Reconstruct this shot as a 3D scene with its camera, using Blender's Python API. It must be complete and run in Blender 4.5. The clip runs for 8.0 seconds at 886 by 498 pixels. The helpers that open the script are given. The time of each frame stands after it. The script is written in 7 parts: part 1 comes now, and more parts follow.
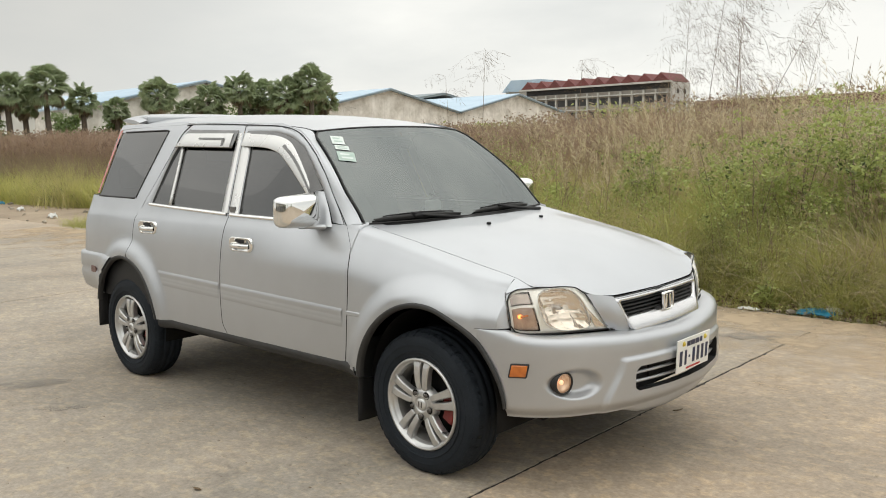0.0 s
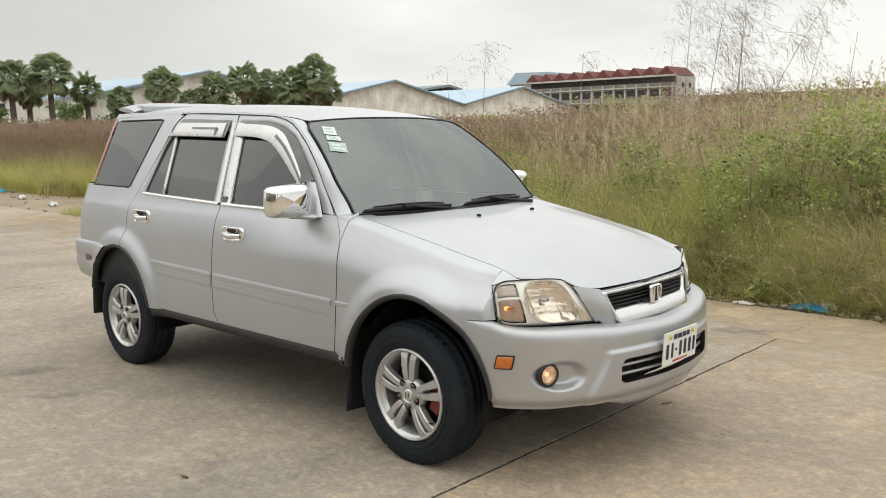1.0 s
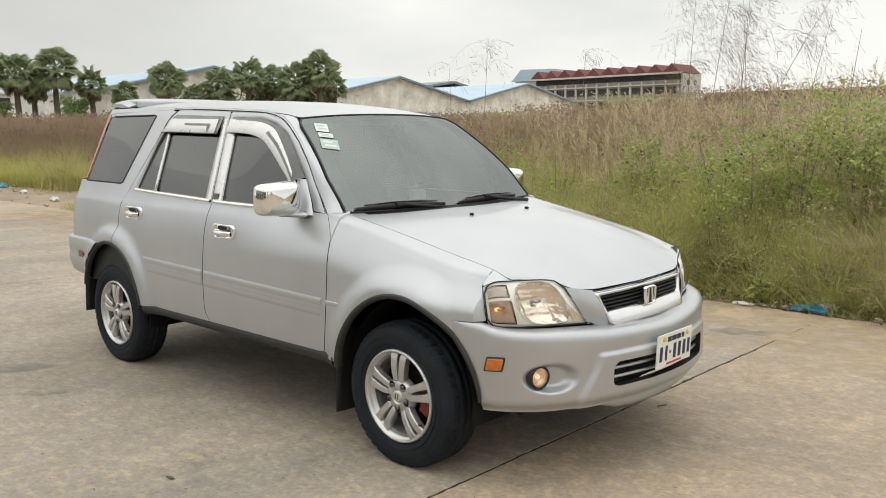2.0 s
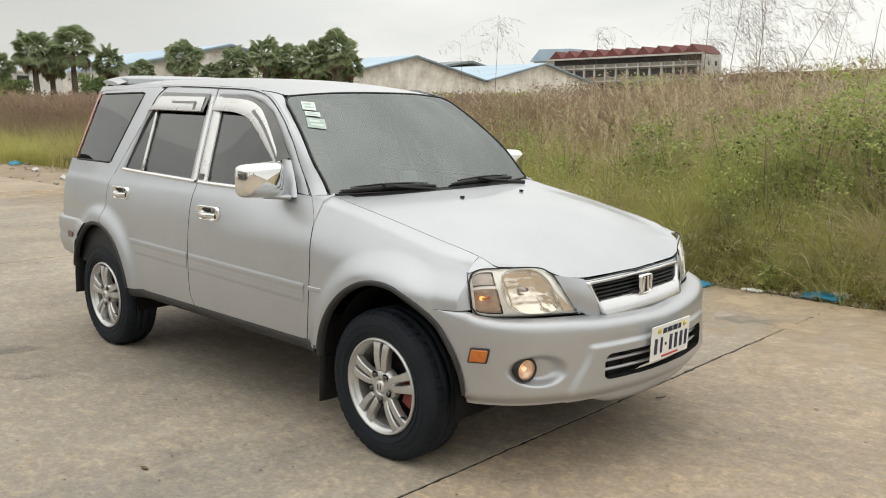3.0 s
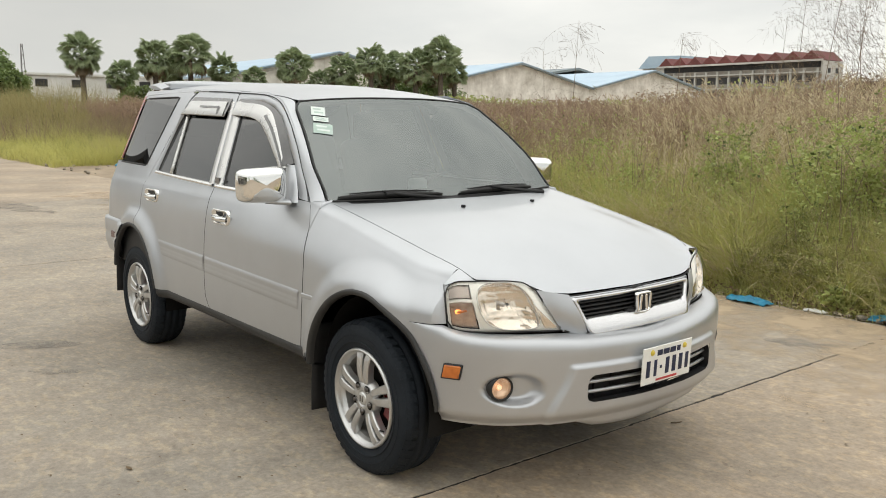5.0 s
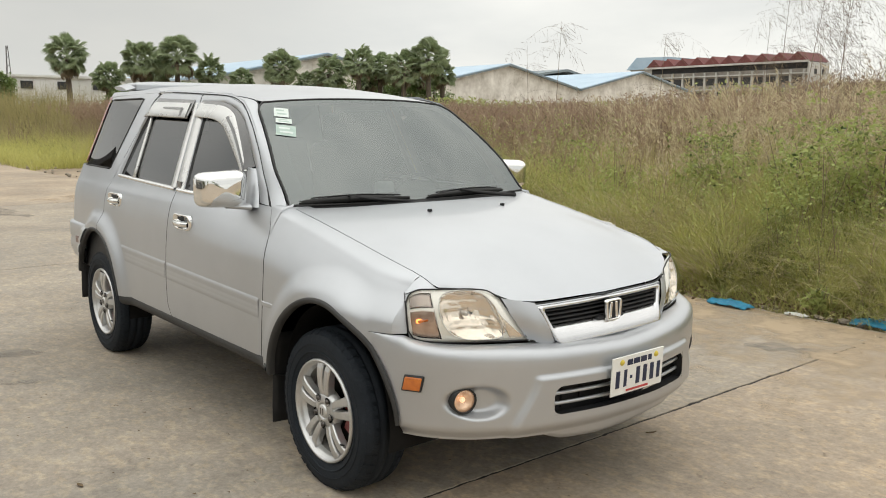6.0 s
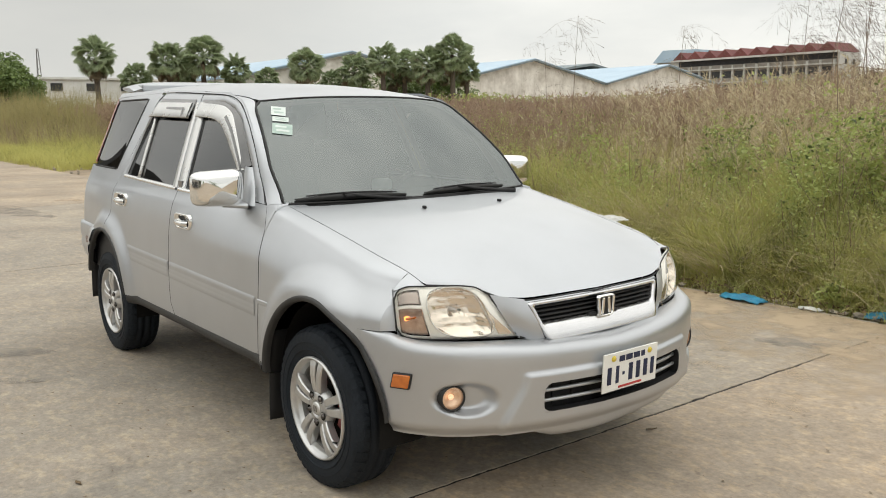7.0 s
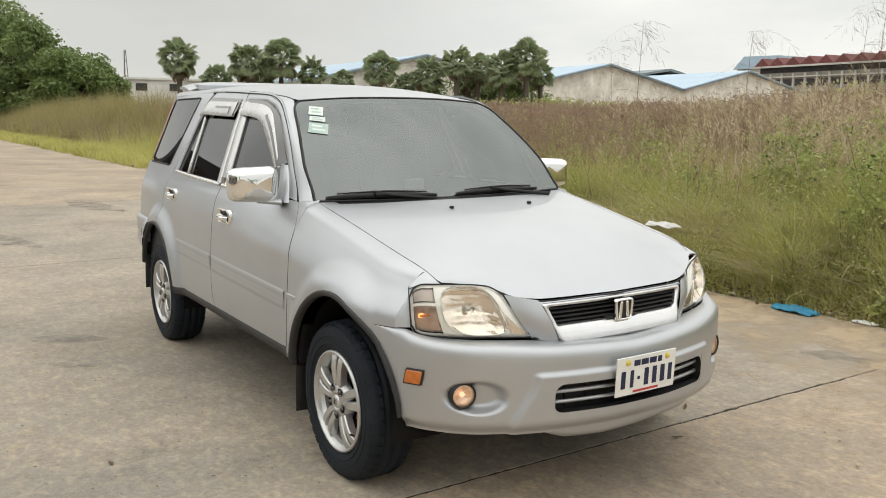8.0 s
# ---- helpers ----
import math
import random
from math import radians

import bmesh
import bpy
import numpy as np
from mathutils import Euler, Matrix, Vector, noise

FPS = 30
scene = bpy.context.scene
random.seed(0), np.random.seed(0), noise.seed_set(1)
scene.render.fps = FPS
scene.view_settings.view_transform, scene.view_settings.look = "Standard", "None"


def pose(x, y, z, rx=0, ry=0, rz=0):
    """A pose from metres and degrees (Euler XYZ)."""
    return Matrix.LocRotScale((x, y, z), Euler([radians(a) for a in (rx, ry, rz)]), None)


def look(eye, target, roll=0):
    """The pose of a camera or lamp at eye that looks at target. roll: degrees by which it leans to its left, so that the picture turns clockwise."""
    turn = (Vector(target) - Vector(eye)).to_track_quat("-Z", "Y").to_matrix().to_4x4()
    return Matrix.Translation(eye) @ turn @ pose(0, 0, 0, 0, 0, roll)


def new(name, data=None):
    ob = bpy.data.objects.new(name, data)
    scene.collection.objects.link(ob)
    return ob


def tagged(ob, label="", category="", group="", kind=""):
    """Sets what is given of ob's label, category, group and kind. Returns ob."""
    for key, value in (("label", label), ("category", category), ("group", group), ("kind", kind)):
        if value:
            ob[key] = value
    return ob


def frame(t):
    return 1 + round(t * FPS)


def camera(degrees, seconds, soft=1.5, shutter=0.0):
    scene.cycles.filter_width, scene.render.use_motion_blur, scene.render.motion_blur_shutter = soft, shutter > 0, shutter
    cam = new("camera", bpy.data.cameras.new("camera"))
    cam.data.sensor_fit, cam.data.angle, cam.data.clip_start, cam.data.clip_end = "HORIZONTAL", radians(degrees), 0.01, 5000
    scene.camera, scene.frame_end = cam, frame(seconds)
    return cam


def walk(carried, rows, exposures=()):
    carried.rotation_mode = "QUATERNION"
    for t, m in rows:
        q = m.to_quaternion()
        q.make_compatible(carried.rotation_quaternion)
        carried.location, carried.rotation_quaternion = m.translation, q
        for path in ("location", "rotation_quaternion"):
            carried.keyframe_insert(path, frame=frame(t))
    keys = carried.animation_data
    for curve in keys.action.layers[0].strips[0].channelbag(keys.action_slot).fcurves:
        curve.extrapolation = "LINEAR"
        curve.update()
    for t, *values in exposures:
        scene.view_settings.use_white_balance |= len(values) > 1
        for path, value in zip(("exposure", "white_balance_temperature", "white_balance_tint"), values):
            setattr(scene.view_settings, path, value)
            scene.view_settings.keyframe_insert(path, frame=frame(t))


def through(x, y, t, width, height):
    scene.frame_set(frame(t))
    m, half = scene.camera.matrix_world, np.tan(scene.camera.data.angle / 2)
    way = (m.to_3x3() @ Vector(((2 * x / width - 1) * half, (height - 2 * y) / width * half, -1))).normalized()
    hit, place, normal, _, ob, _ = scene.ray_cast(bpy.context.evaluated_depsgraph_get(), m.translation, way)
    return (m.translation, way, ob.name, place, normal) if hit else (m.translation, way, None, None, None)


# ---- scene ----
# Axes: x along the car (front at +x), y to the car's left, z up. The front axle stands at x = 0.

# ---- camera ----
cam = camera(54.7, 8.0, soft=1.0)
PATH = [
    (0, (2.585, -3.492, 1.478), (1.239, -2.034, 1.227), -1.2),
    (0.5, (2.609, -3.477, 1.475), (1.266, -2.018, 1.214), -1.0),
    (1, (2.639, -3.453, 1.474), (1.289, -2.002, 1.205), -0.7),
    (1.5, (2.648, -3.437, 1.479), (1.296, -1.988, 1.211), -0.5),
    (3, (2.622, -3.159, 1.474), (1.242, -1.747, 1.152), -0.1),
    (3.5, (2.703, -3.055, 1.471), (1.252, -1.716, 1.157), -0.9),
    (4, (2.809, -2.894, 1.472), (1.29, -1.631, 1.157), 0.2),
    (4.5, (2.871, -2.81, 1.471), (1.324, -1.58, 1.164), 0.3),
    (6, (2.823, -2.564, 1.47), (1.296, -1.309, 1.167), 0.2),
    (6.5, (2.836, -2.523, 1.469), (1.304, -1.272, 1.17), -0.1),
    (7, (2.901, -2.447, 1.469), (1.336, -1.242, 1.158), -0.6),
    (7.5, (2.996, -2.358, 1.468), (1.35, -1.266, 1.156), -0.4),
    (8, (3.051, -2.313, 1.458), (1.39, -1.241, 1.156), 0.2),
]
walk(cam, [(t, look(eye, at, roll)) for t, eye, at, roll in PATH])

# ---- overcast sky and veiled sun ----
world = bpy.data.worlds.new("overcast_sky")
scene.world = world
world.use_nodes = True
wn, wl = world.node_tree.nodes, world.node_tree.links
wn.clear()
w_out = wn.new("ShaderNodeOutputWorld")
w_bg = wn.new("ShaderNodeBackground")
w_sky = wn.new("ShaderNodeTexSky")
w_sky.sky_type, w_sky.sun_disc = "NISHITA", False
w_sky.sun_elevation, w_sky.sun_rotation = radians(58), radians(-27)
w_co = wn.new("ShaderNodeTexCoord")
w_map = wn.new("ShaderNodeMapping")
w_map.inputs["Scale"].default_value = (1, 1, 3.2)
w_noise = wn.new("ShaderNodeTexNoise")
w_noise.inputs["Scale"].default_value, w_noise.inputs["Detail"].default_value = 2.6, 7
w_noise.inputs["Roughness"].default_value = 0.52
w_ramp = wn.new("ShaderNodeValToRGB")
w_ramp.color_ramp.elements[0].position, w_ramp.color_ramp.elements[1].position = 0.33, 0.60
w_ramp.color_ramp.elements[0].color = (7.3, 7.4, 7.15, 1)
w_ramp.color_ramp.elements[1].color = (9.2, 9.15, 8.65, 1)
w_sep = wn.new("ShaderNodeSeparateXYZ")
w_gain = wn.new("ShaderNodeMapRange")
w_gain.inputs["From Min"].default_value, w_gain.inputs["From Max"].default_value = 0.20, 0.95
w_gain.inputs["To Min"].default_value, w_gain.inputs["To Max"].default_value = 1.0, 1.75
w_mul = wn.new("ShaderNodeVectorMath")
w_mul.operation = "SCALE"
w_dot = wn.new("ShaderNodeVectorMath")
w_dot.operation = "DOT_PRODUCT"
w_dot.inputs[1].default_value = (-0.91, 0.23, 0.34)
w_rag = wn.new("ShaderNodeMath")
w_rag.operation = "MULTIPLY_ADD"
w_rag.inputs[1].default_value = 0.11
w_cloud = wn.new("ShaderNodeMapRange")
w_cloud.interpolation_type = "SMOOTHSTEP"
w_cloud.inputs["From Min"].default_value, w_cloud.inputs["From Max"].default_value = 0.92, 1.05
w_cloud.inputs["To Min"].default_value, w_cloud.inputs["To Max"].default_value = 1.0, 0.68
w_bank = wn.new("ShaderNodeVectorMath")
w_bank.operation = "SCALE"
w_mix = wn.new("ShaderNodeMixRGB")
w_mix.inputs["Fac"].default_value = 0.965
w_bg.inputs["Strength"].default_value = 0.108
wl.new(w_co.outputs["Generated"], w_map.inputs["Vector"])
wl.new(w_map.outputs["Vector"], w_noise.inputs["Vector"])
wl.new(w_noise.outputs["Fac"], w_ramp.inputs["Fac"])
wl.new(w_co.outputs["Generated"], w_sep.inputs["Vector"])
wl.new(w_sep.outputs["Z"], w_gain.inputs["Value"])
wl.new(w_ramp.outputs["Color"], w_mul.inputs[0])
wl.new(w_gain.outputs["Result"], w_mul.inputs["Scale"])
wl.new(w_sky.outputs["Color"], w_mix.inputs["Color1"])
wl.new(w_co.outputs["Generated"], w_dot.inputs[0])
wl.new(w_noise.outputs["Fac"], w_rag.inputs[0])
wl.new(w_dot.outputs["Value"], w_rag.inputs[2])
wl.new(w_rag.outputs[0], w_cloud.inputs["Value"])
wl.new(w_mul.outputs["Vector"], w_bank.inputs[0])
wl.new(w_cloud.outputs["Result"], w_bank.inputs["Scale"])
wl.new(w_bank.outputs["Vector"], w_mix.inputs["Color2"])
wl.new(w_mix.outputs["Color"], w_bg.inputs["Color"])
wl.new(w_bg.outputs["Background"], w_out.inputs["Surface"])

sun = new("sun", bpy.data.lights.new("sun", "SUN"))
sun.data.energy, sun.data.angle, sun.data.color = 0.6, radians(140), (1.0, 0.96, 0.90)
sun.matrix_world = look((-2, 3, 12), (0, 0, 0))


# ---- materials ----
def blank(name):
    m = bpy.data.materials.new(name)
    m.use_nodes = True
    nt = m.node_tree
    return m, nt.nodes, nt.links, nt.nodes["Principled BSDF"]


def surface(name, dark, light, scale=8.0, rough=0.6, metal=0.0, bump=0.1, grain=120.0, coat=0.0, rough_var=0.1,
            island=0.0, pick=0.0, stretch=(1, 1, 1), emit=None, spec=0.5):
    """A surface whose colour drifts between two values at two scales, with fine relief. island, pick: how far each joined
    piece, or each object, differs in brightness."""
    m, n, l, b = blank(name)
    co = n.new("ShaderNodeTexCoord")
    mp = n.new("ShaderNodeMapping")
    mp.inputs["Scale"].default_value = stretch
    l.new(co.outputs["Object"], mp.inputs["Vector"])
    big, fine = n.new("ShaderNodeTexNoise"), n.new("ShaderNodeTexNoise")
    big.inputs["Scale"].default_value, big.inputs["Detail"].default_value = scale, 6
    fine.inputs["Scale"].default_value, fine.inputs["Detail"].default_value = grain, 3
    for t in (big, fine):
        l.new(mp.outputs["Vector"], t.inputs["Vector"])
    add = n.new("ShaderNodeMath")
    add.operation = "MULTIPLY_ADD"
    add.inputs[1].default_value, add.inputs[2].default_value = 0.35, 0.0
    l.new(fine.outputs["Fac"], add.inputs[0])
    tot = n.new("ShaderNodeMath")
    tot.operation = "MULTIPLY_ADD"
    tot.inputs[1].default_value = 0.9
    l.new(big.outputs["Fac"], tot.inputs[0])
    l.new(add.outputs[0], tot.inputs[2])
    ramp = n.new("ShaderNodeValToRGB")
    ramp.color_ramp.elements[0].position, ramp.color_ramp.elements[1].position = 0.38, 0.86
    ramp.color_ramp.elements[0].color, ramp.color_ramp.elements[1].color = (*dark, 1), (*light, 1)
    l.new(tot.outputs[0], ramp.inputs["Fac"])
    col = ramp.outputs["Color"]
    for amount, node, socket in ((island, "ShaderNodeNewGeometry", "Random Per Island"), (pick, "ShaderNodeObjectInfo", "Random")):
        if amount:
            g = n.new(node)
            r = n.new("ShaderNodeMapRange")
            r.inputs["To Min"].default_value, r.inputs["To Max"].default_value = 1 - amount, 1 + amount
            l.new(g.outputs[socket], r.inputs["Value"])
            s = n.new("ShaderNodeVectorMath")
            s.operation = "SCALE"
            l.new(col, s.inputs[0])
            l.new(r.outputs["Result"], s.inputs["Scale"])
            col = s.outputs["Vector"]
    l.new(col, b.inputs["Base Color"])
    b.inputs["Metallic"].default_value = metal
    b.inputs["Specular IOR Level"].default_value = spec
    b.inputs["Coat Weight"].default_value = coat
    b.inputs["Coat Roughness"].default_value = 0.06
    rr = n.new("ShaderNodeMapRange")
    rr.inputs["To Min"].default_value, rr.inputs["To Max"].default_value = max(rough - rough_var, 0.02), min(rough + rough_var, 1)
    l.new(big.outputs["Fac"], rr.inputs["Value"])
    l.new(rr.outputs["Result"], b.inputs["Roughness"])
    if bump:
        bp = n.new("ShaderNodeBump")
        bp.inputs["Strength"].default_value, bp.inputs["Distance"].default_value = bump, 0.01
        l.new(fine.outputs["Fac"], bp.inputs["Height"])
        l.new(bp.outputs["Normal"], b.inputs["Normal"])
    if emit:
        b.inputs["Emission Color"].default_value, b.inputs["Emission Strength"].default_value = (*emit[:3], 1), emit[3]
    return m


def glass(name, tint, ior=1.5, rough=0.0, film=0.0, sheen=(0.8, 0.8, 0.8)):
    """A pane: what is behind shows through the tint, with a mirror image that grows at grazing angles; film adds an even
    share of mirror image, as a metallised sun film does."""
    m, n, l, b = blank(name)
    n.remove(b)
    out = n["Material Output"]
    tr, gl, fr, mx = n.new("ShaderNodeBsdfTransparent"), n.new("ShaderNodeBsdfGlossy"), n.new("ShaderNodeFresnel"), n.new("ShaderNodeMixShader")
    tr.inputs["Color"].default_value = (*tint, 1)
    gl.inputs["Roughness"].default_value = rough
    gl.inputs["Color"].default_value = (*sheen, 1)
    fr.inputs["IOR"].default_value = ior
    ad = n.new("ShaderNodeMath")
    ad.operation, ad.use_clamp = "ADD", True
    ad.inputs[1].default_value = film
    l.new(fr.outputs["Fac"], ad.inputs[0])
    l.new(ad.outputs[0], mx.inputs["Fac"])
    l.new(tr.outputs[0], mx.inputs[1])
    l.new(gl.outputs[0], mx.inputs[2])
    l.new(mx.outputs[0], out.inputs["Surface"])
    return m


def leafy(name, dark, light, island=0.35, rough=0.6, through=0.25):
    """Blades and leaves: each joined piece differs, patches drift over metres, some light comes through."""
    m, n, l, b = blank(name)
    co, big = n.new("ShaderNodeTexCoord"), n.new("ShaderNodeTexNoise")
    big.inputs["Scale"].default_value, big.inputs["Detail"].default_value = 1.1, 5
    l.new(co.outputs["Object"], big.inputs["Vector"])
    g = n.new("ShaderNodeNewGeometry")
    mix = n.new("ShaderNodeMath")
    mix.operation = "MULTIPLY_ADD"
    mix.inputs[1].default_value = island
    patch = n.new("ShaderNodeMath")
    patch.operation = "MULTIPLY_ADD"
    patch.inputs[1].default_value, patch.inputs[2].default_value = 2.3, -1.20
    mid, both = n.new("ShaderNodeTexNoise"), n.new("ShaderNodeMath")
    mid.inputs["Scale"].default_value, mid.inputs["Detail"].default_value = 5.5, 3
    both.operation = "MULTIPLY_ADD"
    both.inputs[1].default_value = 0.8
    l.new(co.outputs["Object"], mid.inputs["Vector"])
    l.new(mid.outputs["Fac"], both.inputs[0])
    l.new(big.outputs["Fac"], both.inputs[2])
    l.new(both.outputs[0], patch.inputs[0])
    l.new(g.outputs["Random Per Island"], mix.inputs[0])
    l.new(patch.outputs[0], mix.inputs[2])
    ramp = n.new("ShaderNodeValToRGB")
    ramp.color_ramp.elements[0].position, ramp.color_ramp.elements[1].position = 0.40, 0.62 + island
    ramp.color_ramp.elements[0].color, ramp.color_ramp.elements[1].color = (*dark, 1), (*light, 1)
    l.new(mix.outputs[0], ramp.inputs["Fac"])
    b.inputs["Roughness"].default_value = rough
    l.new(ramp.outputs["Color"], b.inputs["Base Color"])
    if through:
        ts, ms = n.new("ShaderNodeBsdfTranslucent"), n.new("ShaderNodeMixShader")
        ms.inputs["Fac"].default_value = through
        l.new(ramp.outputs["Color"], ts.inputs["Color"])
        l.new(b.outputs[0], ms.inputs[1])
        l.new(ts.outputs[0], ms.inputs[2])
        l.new(ms.outputs[0], n["Material Output"].inputs["Surface"])
    return m


def concrete(name, tone=(1, 1, 1)):
    """Worn sandy concrete: broad pale and grey patches, drag streaks, damp dark blots, grit."""
    m, n, l, b = blank(name)
    geo = n.new("ShaderNodeNewGeometry")

    def tex(scale, detail, stretch=(1, 1, 1), rough=0.55):
        mp, t = n.new("ShaderNodeMapping"), n.new("ShaderNodeTexNoise")
        mp.inputs["Scale"].default_value = stretch
        t.inputs["Scale"].default_value, t.inputs["Detail"].default_value, t.inputs["Roughness"].default_value = scale, detail, rough
        l.new(geo.outputs["Position"], mp.inputs["Vector"])
        l.new(mp.outputs["Vector"], t.inputs["Vector"])
        return t.outputs["Fac"]

    def ramp(fac, p0, c0, p1, c1):
        r = n.new("ShaderNodeValToRGB")
        r.color_ramp.elements[0].position, r.color_ramp.elements[1].position = p0, p1
        r.color_ramp.elements[0].color, r.color_ramp.elements[1].color = (*c0, 1), (*c1, 1)
        l.new(fac, r.inputs["Fac"])
        return r.outputs["Color"]

    def mixed(kind, fac, a, c):
        x = n.new("ShaderNodeMixRGB")
        x.blend_type = kind
        x.inputs["Fac"].default_value = fac
        l.new(a, x.inputs["Color1"])
        l.new(c, x.inputs["Color2"])
        return x.outputs["Color"]

    broad = ramp(tex(0.45, 6), 0.32, tuple(a * b for a, b in zip((0.335, 0.284, 0.226), tone)), 0.66, tuple(a * b for a, b in zip((0.462, 0.394, 0.314), tone)))
    grey = ramp(tex(1.3, 7, (1, 1, 1), 0.65), 0.40, (0.72, 0.74, 0.76), 0.60, (1, 1, 1))
    streak = ramp(tex(2.2, 8, (1.5, 0.35, 1), 0.72), 0.38, (0.76, 0.76, 0.77), 0.58, (1.05, 1.04, 1.0))
    grit = ramp(tex(42, 5, (1, 1, 1), 0.7), 0.30, (0.74, 0.73, 0.72), 0.62, (1.08, 1.08, 1.08))
    specks = ramp(tex(14, 2), 0.24, (0.60, 0.58, 0.56), 0.34, (1, 1, 1))
    blot = ramp(tex(0.9, 5, (1, 1.6, 1), 0.6), 0.29, (0.55, 0.57, 0.60), 0.37, (1, 1, 1))
    mottle = ramp(tex(10.0, 7, (1, 1, 1), 0.75), 0.34, (0.80, 0.79, 0.78), 0.62, (1.05, 1.05, 1.05))
    flake = ramp(tex(11.0, 9, (1, 1.5, 1), 0.72), 0.50, (0.93, 0.94, 0.95), 0.585, (1.17, 1.13, 1.04))
    cool = ramp(tex(0.75, 6, (1, 1, 1), 0.6), 0.40, (0.84, 0.89, 0.95), 0.56, (1, 1, 1))
    pits = ramp(tex(30, 3, (1, 1, 1), 0.6), 0.25, (0.62, 0.60, 0.58), 0.33, (1, 1, 1))
    c = mixed("MULTIPLY", 0.8, broad, mottle)
    for kind, f, layer in (("MULTIPLY", 0.95, flake), ("MULTIPLY", 0.6, cool), ("MULTIPLY", 0.6, pits), ("MULTIPLY", 0.55, grey), ("MULTIPLY", 0.25, streak), ("MULTIPLY", 0.9, grit), ("MULTIPLY", 0.7, specks), ("MULTIPLY", 0.6, blot)):
        c = mixed(kind, f, c, layer)
    l.new(c, b.inputs["Base Color"])
    b.inputs["Roughness"].default_value = 0.82
    bp = n.new("ShaderNodeBump")
    bp.inputs["Strength"].default_value, bp.inputs["Distance"].default_value = 0.25, 0.006
    l.new(tex(45, 5), bp.inputs["Height"])
    l.new(bp.outputs["Normal"], b.inputs["Normal"])
    return m


PAINT = surface("silver_paint", (0.462, 0.478, 0.502), (0.520, 0.538, 0.565), 3, 0.42, 0.78, 0.02, 700, 0.45, 0.03)
PAINT_B = surface("silver_bumper_paint", (0.438, 0.450, 0.470), (0.495, 0.510, 0.530), 3, 0.42, 0.7, 0.02, 700, 0.4, 0.04)
CHROME = surface("chrome", (0.80, 0.80, 0.79), (0.90, 0.90, 0.89), 5, 0.07, 1.0, 0.0, 200, 0, 0.03)
SATIN = surface("satin_silver", (0.62, 0.62, 0.61), (0.72, 0.72, 0.71), 6, 0.28, 0.7, 0.0, 200, 0.2, 0.05)
ALLOY = surface("alloy_metal", (0.46, 0.46, 0.46), (0.64, 0.64, 0.63), 14, 0.32, 0.75, 0.03, 260, 0.2, 0.08)
BLACK = surface("black_plastic", (0.010, 0.010, 0.011), (0.022, 0.022, 0.023), 9, 0.55, 0, 0.08, 300, spec=0.35)
TRIM = surface("weathered_grey_plastic", (0.018, 0.018, 0.018), (0.040, 0.039, 0.038), 9, 0.55, 0, 0.08, 300, spec=0.4)
BRIGHT = surface("bright_grille_chrome", (0.62, 0.62, 0.63), (0.72, 0.72, 0.73), 6, 0.2, 0.9, 0.0, 200, 0.2, 0.04)
GASKET = surface("black_rubber_trim", (0.010, 0.010, 0.010), (0.02, 0.02, 0.02), 9, 0.6, 0, 0.05, 300)
RUBBER = surface("tyre_rubber", (0.006, 0.009, 0.013), (0.017, 0.022, 0.029), 7, 0.7, 0, 0.25, 160, spec=0.25)
DARK = surface("dark_underside", (0.008, 0.008, 0.008), (0.018, 0.017, 0.016), 6, 0.9, 0, 0.1, 90, spec=0.1)
SMOKE = surface("smoked_plastic", (0.085, 0.085, 0.087), (0.14, 0.14, 0.142), 9, 0.22, 0, 0.0, 200, 0.6, 0.05)
AMBER = surface("amber_plastic", (0.42, 0.10, 0.012), (0.60, 0.17, 0.02), 40, 0.2, 0, 0.15, 220, 0.8)
AMBER_LIT = surface("lit_amber_lamp", (0.5, 0.14, 0.03), (0.7, 0.22, 0.05), 40, 0.2, 0, 0.1, 220, 0.8, emit=(1.0, 0.30, 0.06, 2.6))
BULB = surface("lit_bulb", (0.9, 0.7, 0.5), (1, 0.8, 0.6), 20, 0.3, emit=(1.0, 0.58, 0.34, 0.8))
WARM = surface("warm_lit_reflector", (0.50, 0.36, 0.27), (0.85, 0.66, 0.52), 45, 0.2, 0.6, 0.4, 60, emit=(1.0, 0.55, 0.32, 0.16))
DULLRED = surface("dull_reflector_plastic", (0.10, 0.05, 0.045), (0.17, 0.09, 0.08), 30, 0.3, 0, 0.1, 200, 0.4)
REDLENS = surface("red_lamp_plastic", (0.36, 0.035, 0.022), (0.46, 0.06, 0.035), 30, 0.15, 0, 0.1, 200, 0.8)
RED = surface("red_caliper_paint", (0.15, 0.012, 0.010), (0.24, 0.022, 0.016), 20, 0.4)
# rim metal with brake dust, darkened further for the shade inside the wheel
BARREL = surface("shaded_brake_dust_metal", (0.24, 0.23, 0.22), (0.44, 0.43, 0.41), 14, 0.6, 0.5, 0.1, 200)
STEEL = surface("worn_steel", (0.07, 0.065, 0.06), (0.18, 0.165, 0.155), 22, 0.45, 0.9, 0.1, 200)
REFLECT = surface("lamp_reflector", (0.74, 0.66, 0.58), (0.90, 0.83, 0.76), 8, 0.14, 0.85, 0.1, 60)
FLUTED = surface("grey_fluted_plastic", (0.34, 0.33, 0.32), (0.62, 0.60, 0.58), 30, 0.2, 0.6, 0.1, 60, 0.3)
TURN = surface("amber_tinged_fluted_plastic", (0.46, 0.36, 0.31), (0.78, 0.69, 0.63), 34, 0.18, 0.6, 0.1, 60, 0.3)
ROSY = glass("rosy_lamp_lens", (0.95, 0.90, 0.88), 1.45)
